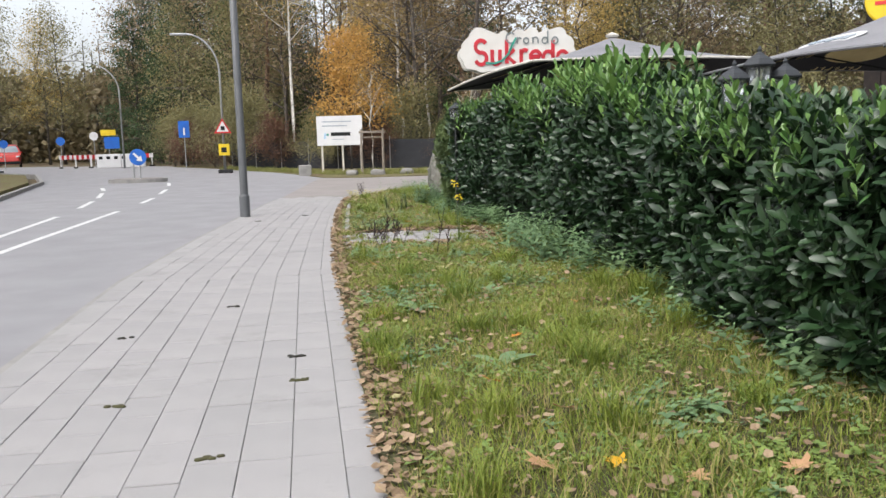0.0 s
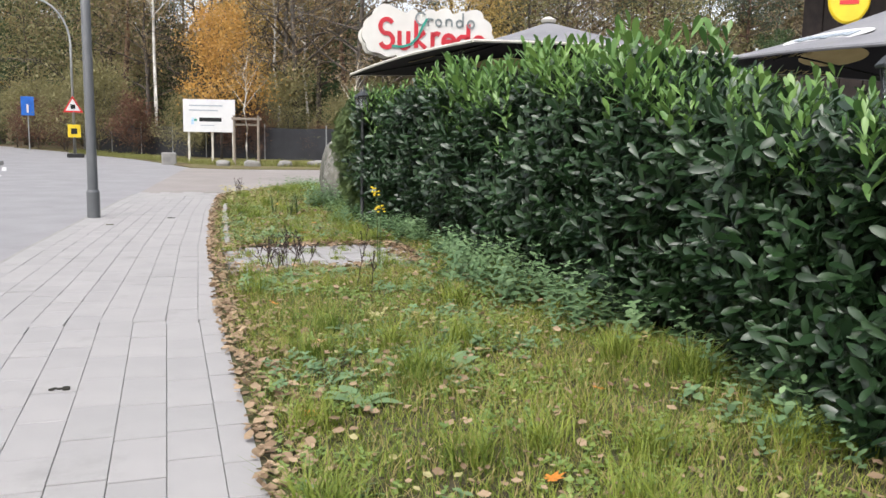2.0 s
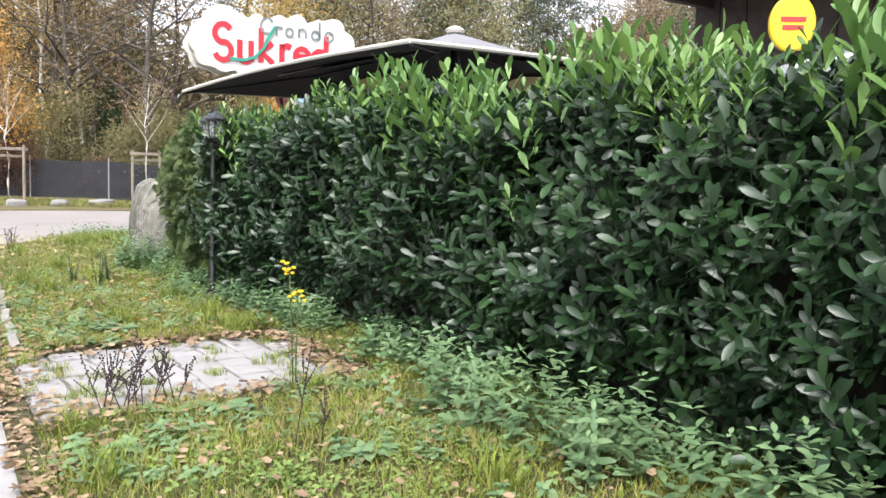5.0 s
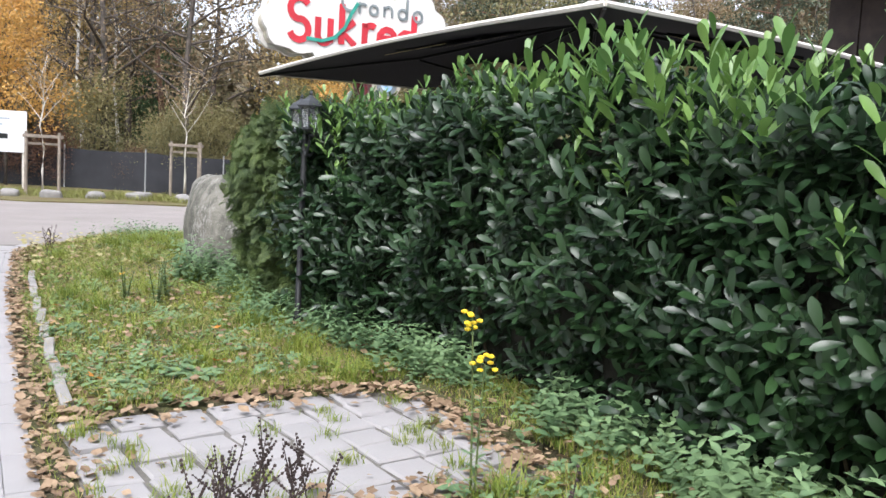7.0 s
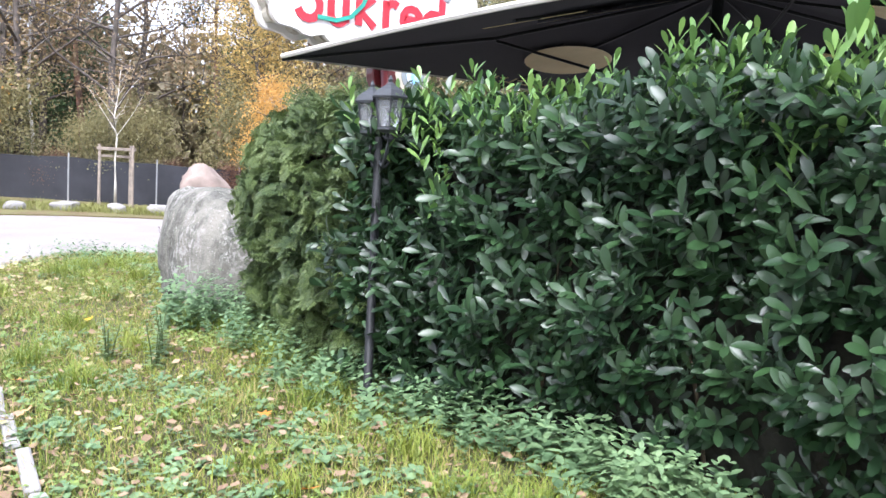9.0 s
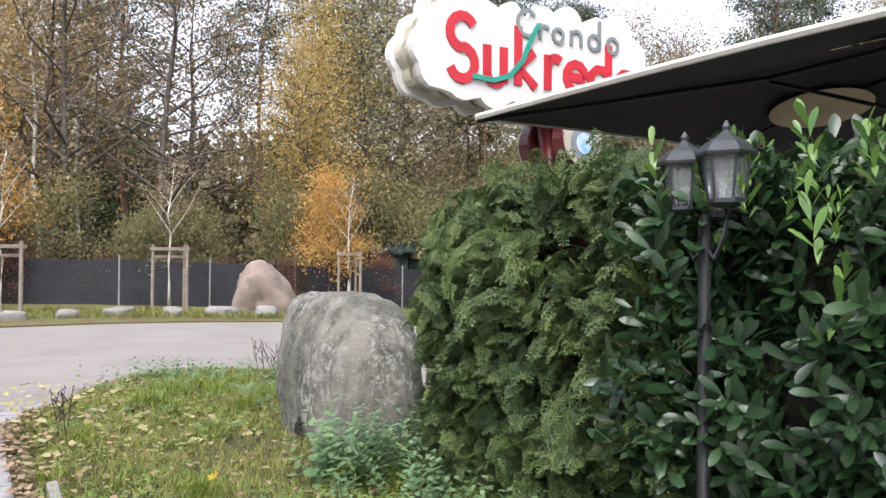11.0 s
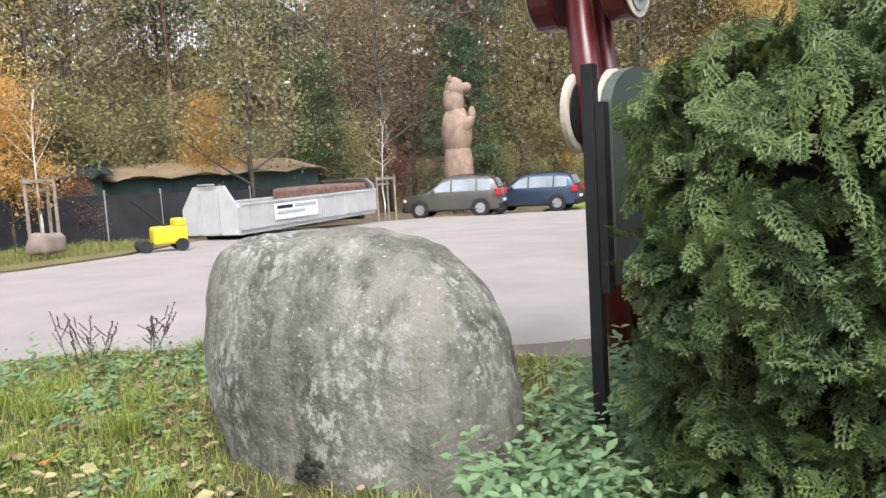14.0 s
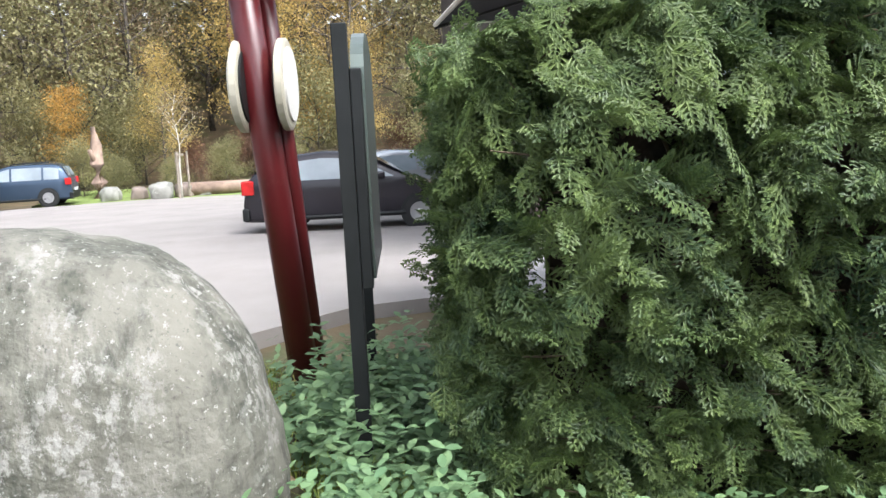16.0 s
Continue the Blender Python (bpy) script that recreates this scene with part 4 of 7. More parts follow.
# ---- parasols ----
def parasol(x, y, corner, half, edges, za, label, mat_top, trim):
    """corner: degrees of one corner; half: half the diagonal; edges: the four corners' heights."""
    s = thing("parasol", label, "parasol", pose(x, y, 0), "terrace parasols")
    cs = [Vector((half * math.cos(radians(corner + 90 * k)), half * math.sin(radians(corner + 90 * k)), edges[k])) for k in range(4)]
    apex = Vector((0, 0, za))

    def sheet(drop, name, mat_, lab):
        bm = bmesh.new()
        n = 8
        for k in range(4):
            a, b = cs[k], cs[(k + 1) % 4]
            rows = []
            for i in range(n + 1):
                t = i / n
                row = []
                for j in range(n + 1):
                    e = a.lerp(b, j / n)
                    p = apex.lerp(e, t)
                    p.z -= 0.10 * math.sin(math.pi * t) * (1 - 0.3 * math.sin(math.pi * j / n)) + drop
                    p.z += 0.05 * t * math.sin(math.pi * j / n)
                    row.append(bm.verts.new(p))
                rows.append(row)
            for i in range(n):
                for j in range(n):
                    if i == 0:
                        bm.faces.new((rows[0][j], rows[1][j], rows[1][j + 1]))
                    else:
                        bm.faces.new((rows[i][j], rows[i + 1][j], rows[i + 1][j + 1], rows[i][j + 1]))
        bmesh.ops.remove_doubles(bm, verts=bm.verts, dist=0.002)
        return part(name, bm, mat_, s, lab, smooth=True)
    sheet(0.0, "canopy", mat_top, "grey canvas canopy")
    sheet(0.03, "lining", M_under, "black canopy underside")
    for k in range(4):
        a, b = cs[k], cs[(k + 1) % 4]
        bm = bmesh.new()
        pts = [a.lerp(b, j / 8) + Vector((0, 0, 0.05 * math.sin(math.pi * j / 8) - 0.02)) for j in range(9)]
        tube(bm, pts, 0.020, 6)
        part("edge_trim", bm, trim, s, "pale canopy edge")
        part("rib", tube_bm([apex + Vector((0, 0, -0.12)), apex.lerp(a, 0.5) + Vector((0, 0, -0.17)), a + Vector((0, 0, -0.045))], 0.014, 6), M_black, s)
        mid = a.lerp(b, 0.5)
        part("rib", tube_bm([apex + Vector((0, 0, -0.12)), apex.lerp(mid, 0.95) + Vector((0, 0, -0.06))], 0.012, 6), M_black, s)
        part("strut", tube_bm([Vector((0, 0, za - 0.95)), apex.lerp(a, 0.5) + Vector((0, 0, -0.19))], 0.012, 6), M_black, s)
        # printed emblem and lettering bars on the lining
        n = (b - a).normalized()
        dn = (mid - apex).normalized()
        R = Matrix((n, dn, n.cross(dn))).transposed().to_4x4()
        c = apex.lerp(mid, 0.60) + Vector((0, 0, -0.105))
        bm = bmesh.new()
        bmesh.ops.create_circle(bm, cap_ends=True, segments=28, radius=1.0)
        bm.transform(Matrix.Translation(c) @ R @ Matrix.Diagonal((0.50, 0.30, 1, 1)))
        part("emblem", bm, M_gold, s, "gold oval emblem under the canopy")
        bm = bmesh.new()
        for w in range(6):
            box(bm, (-0.30 + w * 0.10, -0.05 - 0.04 * (w % 2), -0.010), (-0.24 + w * 0.10, 0.07 - 0.03 * (w % 3), -0.006))
        bm.transform(Matrix.Translation(c) @ R)
        part("print", bm, M_wood_dark, s, "dark print on the emblem")
        for sx in (-1, 1):
            bm = box_bm((-0.42, -0.018, -0.03), (0.42, 0.018, -0.012))
            bm.transform(Matrix.Translation(c) @ R @ Matrix.Rotation(sx * 0.55, 4, "Z"))
            part("spreader", bm, M_black, s, "black crossed spreader bar")
        bm = bmesh.new()
        for w in range(7):
            box(bm, (-0.42 + w * 0.12, -0.055, -0.002), (-0.40 + w * 0.12, 0.055, 0.002))
            box(bm, (-0.40 + w * 0.12, 0.035 - 0.07 * (w % 2), -0.002), (-0.34 + w * 0.12, 0.05 - 0.07 * (w % 2), 0.002))
        bm.transform(Matrix.Translation(apex.lerp(mid, 0.86) + Vector((0, 0, -0.075))) @ R)
        part("print", bm, M_gold, s, "row of thin gold print under the edge")
    part("pole", tube_bm([(0, 0, 0), (0, 0, za - 0.05)], 0.045, 12), M_black, s)
    part("finial", revolve([(0.10, za - 0.01), (0.12, za + 0.03), (0.05, za + 0.07), (0.01, za + 0.08)], 12), M_trim, s)
    part("base_plate", box_bm((-0.45, -0.45, -0.05), (0.45, 0.45, 0.06), 0.02), M_black, s)
    return s


p1 = parasol(6.20, 14.0, 140.1, 3.34, (2.37, 2.50, 2.50, 2.40), 3.10, "large grey square parasol with black lining on the terrace", M_canopy, M_trim)
p2 = parasol(8.9, 9.9, 135.0, 2.9, (2.30, 2.30, 2.30, 2.30), 3.05, "blue-grey square parasol with an oval white emblem", M_canopy, M_canopy)
bm = bmesh.new()
bmesh.ops.create_circle(bm, cap_ends=True, segments=32, radius=1.0)
_a, _b2 = [Vector((2.9 * math.cos(radians(q)), 2.9 * math.sin(radians(q)), 2.30)) for q in (135, 225)]
_mid = (_a + _b2) / 2
_d, _n = (_mid - Vector((0, 0, 3.05))).normalized(), (_b2 - _a).normalized()
_R = Matrix((_n, _d, _n.cross(_d))).transposed().to_4x4()
_c = Vector((0, 0, 3.05)).lerp(_mid, 0.62) + Vector((0, 0, -0.03))
bm.transform(Matrix.Translation(_c) @ _R @ Matrix.Diagonal((0.62, 0.27, 1, 1)))
part("emblem", bm, M_signwhite, p2, "white oval emblem")
bm = bmesh.new()
for w in range(8):
    box(bm, (-0.44 + w * 0.112, -0.06, -0.004), (-0.36 + w * 0.112, 0.06 + 0.05 * (w % 3 == 1), 0.004))
bm.transform(Matrix.Translation(_c + Vector((0, 0, 0.012))) @ _R)
part("print", bm, M_bar, p2, "row of dark print on the emblem")


# ---- restaurant building ----
def restaurant():
    h = thing("restaurant_building", "dark timber restaurant with deep eaves and a balcony", "building", pose(12.3, 15.6, 0.25, 0, 0, 0))
    part("wall", box_bm((0, -18, -0.9), (9, 0, 5.6)), M_wood_dark, h, "dark stained timber walls")
    for k in range(34):
        part("board", box_bm((-0.035, -18 + k * 0.53, -0.9), (-0.002, -18 + k * 0.53 + 0.5, 4.2), 0.006), M_wood_dark, h)
    part("eave", box_bm((-1.3, -18.6, 4.35), (9.6, 0.2, 4.62), 0.03), M_wood_dark, h, "dark eave boards")
    bm = upright([(-1.6, 4.6), (10, 4.6), (4.2, 8.6)], -0.3, 18.8)
    bm.transform(Matrix.Scale(1, 4))
    for v in bm.verts:
        v.co.y = -v.co.y
    part("roof", bm, M_wood_dark, h, "steep dark roof")
    for k in range(9):
        part("rafter", box_bm((-1.25, -17.6 + k * 2.15, 4.10), (-0.04, -17.45 + k * 2.15, 4.35), 0.01), M_wood_dark, h)
    for k, y in enumerate((-15.5, -11.5, -7.5, -3.5)):
        w = part("window", box_bm((-0.06, y - 0.75, 1.0), (-0.004, y + 0.75, 2.5)), M_skyglass, h, "dark window pane")
        part("window_frame", box_bm((-0.09, y - 0.82, 0.92), (-0.062, y + 0.82, 1.0)), M_wood_dark, w)
        part("window_frame", box_bm((-0.09, y - 0.82, 2.5), (-0.062, y + 0.82, 2.58)), M_wood_dark, w)
        part("window_frame", box_bm((-0.09, y - 0.04, 1.0), (-0.062, y + 0.04, 2.5)), M_wood_dark, w)
    part("fascia_sign", box_bm((-1.36, -8.0, 4.38), (-1.303, -2.0, 4.60)), M_signwhite, h, "pale lettering board along the eave")


restaurant()
ys_ = thing("oval_sign", "yellow oval sign with red print hanging from the eaves", "sign", pose(10.15, 12.26, 3.46, 0, 0, -40) @ Matrix.Scale(0.85, 4))
bm = revolve([(0.30, -0.07), (0.33, -0.05), (0.33, 0.05), (0.30, 0.07)], 28)
bm.transform(Matrix.Diagonal((1, 1, 1.28, 1)) @ Matrix.Rotation(radians(90), 4, "X"))
part("panel", bm, M_yellow, ys_, "yellow oval light box")
bm = bmesh.new()
for k, w in enumerate((0.36, 0.30)):
    box(bm, (-w / 2, -0.082, 0.02 - k * 0.12), (w / 2, -0.072, 0.09 - k * 0.12), 0.0)
part("print", bm, M_signred, ys_, "red print bars")
part("bracket", tube_bm([(0, 0, 0.38), (0, 0, 0.95), (0.75, 0.75, 1.3), (0.8, 0.8, 1.42)], 0.02, 8), M_black, ys_)


# ---- trees ----
def branchy(rng, height, trunk_r, crown_from, spread, limbs, lean=0.0, up=0.5, fork=2):
    """Trunk and limbs in one bmesh, with the twig ends for the leaves."""
    bm = bmesh.new()
    wob = rng.normal(0, 0.02, (7, 2)) * height
    wob[0] = 0
    pts = [Vector((wob[i][0] * i / 6 + lean * (i / 6) ** 2, wob[i][1] * i / 6, height * i / 6)) for i in range(7)]
    tube(bm, pts, [trunk_r * (1.25 if i == 0 else 1 - 0.85 * i / 6) for i in range(7)], 8)
    ends = []
    for k in range(limbs):
        t = crown_from + (0.97 - crown_from) * (k + rng.uniform(0, 0.8)) / limbs
        i = min(5, int(t * 6))
        p = pts[i].lerp(pts[i + 1], t * 6 - i)
        a = k * 2.4 + rng.uniform(-0.4, 0.4)
        L = spread * (1.15 - 0.75 * (t - crown_from) / (1 - crown_from)) * rng.uniform(0.7, 1.1)
        d = Vector((math.cos(a), math.sin(a), up * rng.uniform(0.5, 1.4)))
        q = p + d * L * 0.5
        e = p + d * L + Vector((rng.normal(0, 0.1), rng.normal(0, 0.1), rng.normal(0, 0.12))) * L
        r = trunk_r * (1 - 0.8 * t) * 0.5
        tube(bm, [p, q, e], [r, r * 0.6, r * 0.18], 5, False)
        ends += [q, e, q.lerp(e, 0.5)]
        for s in range(fork):
            b = q.lerp(e, rng.uniform(0.0, 0.7))
            f = b + Vector((rng.normal(0, 0.5), rng.normal(0, 0.5), rng.uniform(0.0, 0.7))) * L * 0.6
            tube(bm, [b, f], [r * 0.4, r * 0.1], 4, False)
            ends += [f, b.lerp(f, 0.6)]
    return bm, ends


def leaf_cloud(rng, ends, per, size, radius, flat=1.0, droop=0.0):
    """Many small folded leaves round the twig ends."""
    E = np.array([tuple(e) for e in ends])
    n = len(E) * per
    P = np.repeat(E, per, 0) + rng.normal(0, radius, (n, 3)) * np.array([1, 1, flat])
    P[:, 2] -= droop * np.abs(rng.normal(0, 1, n))
    o = rng.normal(0, 1, (n, 3))
    V = np.array([(0, 0, 0), (0.32, 0.5, 0.06), (0, 1, 0), (-0.32, 0.5, 0.06)])
    F = np.array([(0, 1, 2, 3)])
    return scatter(V, F, frames(P, o, rng.normal(0, 1, (n, 3)), size * rng.uniform(0.6, 1.4, n)))


def tree(seed, height, trunk_r, crown_from, spread, limbs, per, size, radius, bark, leaf, label, up=0.5, flat=1.0, droop=0.0, fork=2, name="tree"):
    rng = np.random.default_rng(seed)
    t = thing(name, label, "tree", pose(0, 0, -300))
    bm, ends = branchy(rng, height, trunk_r, crown_from, spread, limbs, up=up, fork=fork + 2)
    per, size = max(4, round(per * 0.95)), size * 0.68
    part("trunk", bm, bark, t, smooth=True)
    tagged(part("crown", mesh_from("crown", *leaf_cloud(rng, ends, per, size, radius, flat, droop)), leaf, t), kind="stuff")
    return t


L_brown = leafy("brown_oak_leaves", (0.36, 0.265, 0.15), (0.165, 0.13, 0.075), scale=0.4, thru=0.3, island=0.35)
L_olive = leafy("olive_leaves", (0.32, 0.29, 0.135), (0.15, 0.145, 0.065), scale=0.4, thru=0.3, island=0.35)
L_yellow = leafy("yellow_birch_leaves", (0.60, 0.44, 0.15), (0.38, 0.275, 0.09), scale=0.5, thru=0.35, island=0.35)
L_orange = leafy("orange_maple_leaves", (0.66, 0.41, 0.12), (0.46, 0.26, 0.07), scale=0.7, thru=0.35, island=0.35)
L_pine = leafy("pine_needles", (0.12, 0.145, 0.09), (0.05, 0.068, 0.045), scale=0.5, thru=0.1, island=0.35)
L_green = leafy("evergreen_leaves", (0.07, 0.12, 0.04), (0.025, 0.05, 0.02), scale=0.5, thru=0.15, island=0.35)
L_russet = leafy("russet_scrub_leaves", (0.20, 0.10, 0.06), (0.08, 0.045, 0.03), scale=0.8, thru=0.2, island=0.35)

T = {
    "brown": tree(1, 17, 0.20, 0.22, 4.2, 22, 30, 0.25, 0.7, M_bark, L_brown, "tall oak with thinning brown autumn leaves"),
    "olive": tree(2, 15, 0.17, 0.15, 3.8, 22, 32, 0.25, 0.7, M_bark, L_olive, "leafy woodland tree turning olive and brown"),
    "yellow": tree(3, 15, 0.15, 0.25, 3.0, 22, 38, 0.19, 0.55, M_bark, L_yellow, "birch with yellow autumn leaves", droop=0.3),
    "birch": tree(4, 16, 0.11, 0.40, 2.2, 16, 26, 0.12, 0.5, M_birch, L_yellow, "slim white-barked birch with thin yellow leaves", up=0.8, droop=0.3),
    "orange": tree(5, 6.5, 0.08, 0.18, 1.8, 20, 45, 0.15, 0.34, M_bark, L_orange, "young maple with bright orange leaves", up=0.8),
    "pine": tree(6, 20, 0.20, 0.48, 3.0, 22, 55, 0.22, 0.42, M_pinebark, L_pine, "tall Scots pine with a bare reddish trunk", up=0.15, flat=0.45),
    "fir": tree(7, 13, 0.18, 0.06, 3.0, 34, 42, 0.20, 0.40, M_bark, L_green, "dense dark evergreen tree", up=-0.15, flat=0.5, fork=3),
    "bare": tree(8, 15, 0.17, 0.20, 4.0, 24, 6, 0.15, 0.55, M_bark, L_brown, "almost bare woodland tree with dark branches", fork=4),
    "scrub": tree(9, 3.2, 0.05, 0.05, 1.5, 24, 30, 0.13, 0.30, M_bark, L_russet, "low russet woodland scrub", up=0.9, name="shrub"),
    "bush": tree(10, 4.2, 0.06, 0.05, 2.0, 24, 36, 0.15, 0.36, M_bark, L_olive, "olive green bush at the wood's edge", up=0.9, name="shrub"),
}
WOOD_RNG = random.Random(5)


def plant(kind, x, y, s=1.0, group="trees of the wood"):
    ob = copy_thing(T[kind], pose(x, y, ground_z(x, y) - 0.05, 0, 0, WOOD_RNG.uniform(0, 360)) @ Matrix.Scale(s, 4))
    tagged(ob, group=group)
    return ob


# single trees that can be told apart
for k, x, y, s in [("orange", 3.1, 42.0, 1.05), ("orange", 13.9, 37.6, 0.72), ("yellow", 17.5, 46, 0.95), ("yellow", 5.0, 50, 0.8), ("birch", 0.2, 48.6, 1.0), ("birch", 6.3, 47, 0.9), ("birch", 8.0, 48, 0.85),
                   ("olive", 24.2, 38.6, 0.75), ("pine", 29.4, 48.8, 1.0), ("orange", 24.8, 41.5, 0.8), ("fir", 41.5, 39, 0.8), ("fir", 36, 45, 0.7), ("orange", 45.5, 33.5, 0.85), ("yellow", 48, 24, 0.75),
                   ("yellow", 44.5, 28.5, 0.5), ("yellow", 47, 18.5, 0.55), ("orange", 49, 21, 0.8), ("fir", -9, 70, 1.15), ("fir", -4, 66, 1.1), ("fir", -13, 74, 1.0), ("bare", 9.6, 42, 1.0), ("bare", 7.0, 45, 1.1), ("pine", -1.5, 55, 1.0), ("pine", 32, 52, 1.05)]:
    plant(k, x, y, s)

# the wood behind, in uneven rows
def wood(row, kinds, step, depth, smin, smax):
    """Trees along a line of points, stepped and jittered."""
    for (x0, y0), (x1, y1) in zip(row, row[1:]):
        L = math.hypot(x1 - x0, y1 - y0)
        n = max(1, int(L / step))
        for i in range(n):
            t = (i + WOOD_RNG.uniform(0.1, 0.9)) / n
            plant(WOOD_RNG.choice(kinds), x0 + (x1 - x0) * t + WOOD_RNG.uniform(-depth, depth), y0 + (y1 - y0) * t + WOOD_RNG.uniform(-depth, depth), WOOD_RNG.uniform(smin, smax))


MIXED = ["brown", "olive", "brown", "yellow", "bare", "pine", "olive"]
wood([(-8, 64), (-1, 56), (5, 48), (14, 45), (22, 47), (32, 50), (41, 46), (47, 36), (50, 24), (50, 8)], MIXED, 3.4, 1.8, 0.75, 1.1)
wood([(-14, 78), (-2, 66), (6, 57), (16, 54), (26, 57), (36, 58), (46, 52), (54, 38), (58, 22), (58, 0)], MIXED + ["brown"], 3.4, 2.2, 0.9, 1.25)
wood([(-16, 92), (0, 78), (10, 68), (22, 66), (36, 68), (50, 62), (62, 42), (66, 20)], ["brown", "olive", "pine", "brown", "fir"], 4.2, 3, 1.0, 1.35)
wood([(50, 34), (53, 26), (54, 16), (54, 4)], MIXED, 2.6, 2.0, 0.8, 1.1)
wood([(-60, 92), (-40, 92), (-24, 86), (-14, 82)], ["brown", "olive", "brown", "yellow"], 4.0, 3, 0.8, 1.1)
wood([(-58, 60), (-40, 56), (-28, 48), (-22, 40), (-19, 26), (-18, 8), (-18, -10)], ["brown", "olive", "brown", "yellow"], 4.2, 2, 0.75, 1.0)
wood([(-70, 72), (-44, 66), (-31, 58), (-25, 46)], ["brown", "olive", "yellow"], 4.2, 2, 0.9, 1.2)
# scrub at the wood's foot
wood([(-9, 62), (-5.5, 54), (-1, 47), (1.6, 42.5)], ["scrub", "bush", "bush"], 1.9, 0.7, 0.6, 1.0)
wood([(2, 43.5), (8, 41), (13, 38.6), (17, 39)], ["scrub", "scrub", "bush"], 1.7, 0.5, 0.4, 0.75)
wood([(5, 46), (14, 43), (24, 45), (34, 47), (42, 42), (46, 34), (47.5, 24), (48, 10)], ["bush", "scrub", "bush"], 2.4, 1.0, 0.7, 1.3)
wood([(38.5, 35), (40.5, 31), (41.5, 27), (42, 20)], ["bush", "scrub"], 2.0, 0.8, 0.35, 0.7)
for k in T:
    for o in (*T[k].children_recursive, T[k]):
        bpy.data.objects.remove(o)


# ---- staked young trees ----
def staked_tree(x, y, z, w, label="young tree held by a frame of three grey stakes", rz=0):
    s = thing("staked_tree", label, "young tree", pose(x, y, z, 0, 0, rz), "staked young trees")
    for a, b in ((-w / 2, 0), (w / 2, 0.18), (w / 2 - 0.05, -0.22)):
        part("stake", tube_bm([(a, b, -0.1), (a, b, 1.9)], [0.05, 0.045], 8), M_wood_grey, s)
    part("rail", box_bm((-w / 2 - 0.1, -0.06, 1.72), (w / 2 + 0.1, -0.02, 1.82), 0.01), M_wood_grey, s)
    part("rail", box_bm((-w / 2, 0.03, 1.50), (w / 2, 0.07, 1.58), 0.01), M_wood_grey, s)
    rng = np.random.default_rng(int(abs(x * 10)))
    bm, ends = branchy(rng, 4.2, 0.045, 0.5, 0.9, 12, up=1.2)
    part("trunk", bm, M_wood_pale, s, "pale slender trunk", smooth=True)
    tagged(part("crown", mesh_from("crown", *leaf_cloud(rng, ends, 5, 0.08, 0.15)), L_brown, s, "sparse brown leaves"), kind="stuff")


staked_tree(8.35, 37.2, 0.0, 1.0)
staked_tree(14.1, 36.6, -0.1, 0.75)
staked_tree(3.7, 35.9, 0.0, 0.95)
staked_tree(28.6, 35.6, -0.75, 1.0)
staked_tree(35.6, 25.6, -0.9, 0.9)


# ---- dark mesh fence, sheds, container ----
def fence(points):
    s = thing("mesh_fence", "dark shade-cloth fence along the wood", "fence")
    for (x0, y0), (x1, y1) in zip(points, points[1:]):
        n = max(1, round(math.hypot(x1 - x0, y1 - y0) / 2.5))
        for i in range(n):
            a = Vector((x0 + (x1 - x0) * i / n, y0 + (y1 - y0) * i / n, 0))
            b = Vector((x0 + (x1 - x0) * (i + 1) / n, y0 + (y1 - y0) * (i + 1) / n, 0))
            za, zb = lot_z(a.x) - 0.15, lot_z(b.x) - 0.15
            bm = bmesh.new()
            d = (b - a).normalized()
            nn = Vector((-d.y, d.x, 0)) * 0.012
            sag = 0.04
            rows = []
            for j in range(7):
                p = a.lerp(b, j / 6)
                z = za + (zb - za) * j / 6
                wv = 0.03 * math.sin(j * 2.1 + i)
                rows.append([bm.verts.new((p.x + k * nn.x + wv * nn.x * 20, p.y + k * nn.y + wv * nn.y * 20, z + h - (sag * math.sin(math.pi * j / 6) if h > 1 else 0))) for k, h in ((1, 0.05), (1, 1.62), (-1, 1.62), (-1, 0.05))])
            for r, q in zip(rows, rows[1:]):
                for k in range(4):
                    bm.faces.new((r[k], r[(k + 1) % 4], q[(k + 1) % 4], q[k]))
            part("panel", bm, M_fence, s)
            part("post", tube_bm([(a.x, a.y, za), (a.x, a.y, za + 1.75)], 0.03, 6), M_steel, s)


fence([(-3.5, 51), (2.5, 43.6), (7.6, 40.0), (13, 38.4), (17, 37.8), (24, 38.6), (31, 39.5)])


def shed(x, y, z, w, d, h, roof, label, rz):
    s = thing("shed", label, "shed", pose(x, y, z, 0, 0, rz), "sheds behind the fence")
    part("wall", box_bm((-w / 2, -d / 2, 0), (w / 2, d / 2, h)), M_shedgreen, s)
    bm = bmesh.new()
    n = 14
    rows = [[bm.verts.new((-w / 2 - 0.4 + (w + 0.8) * i / n, -d / 2 - 0.5 + (d + 1) * j / 4, h + 0.02 + 0.55 * (j / 4) - 0.10 * math.sin(i * 1.9) * (1 - j / 5))) for i in range(n + 1)] for j in range(5)]
    for a, b in zip(rows, rows[1:]):
        for i in range(n):
            bm.faces.new((a[i], a[i + 1], b[i + 1], b[i]))
    bmesh.ops.solidify(bm, geom=bm.faces[:], thickness=0.06)
    part("roof", bm, roof, s, smooth=True)


shed(18.6, 42.4, -0.4, 2.6, 2.2, 2.15, M_shedgreen, "small dark green shed behind the fence", -30)
shed(24.0, 41.0, -0.55, 8.5, 3.0, 2.15, M_tarp, "low shed under a sagging sand-coloured tarpaulin", -22)


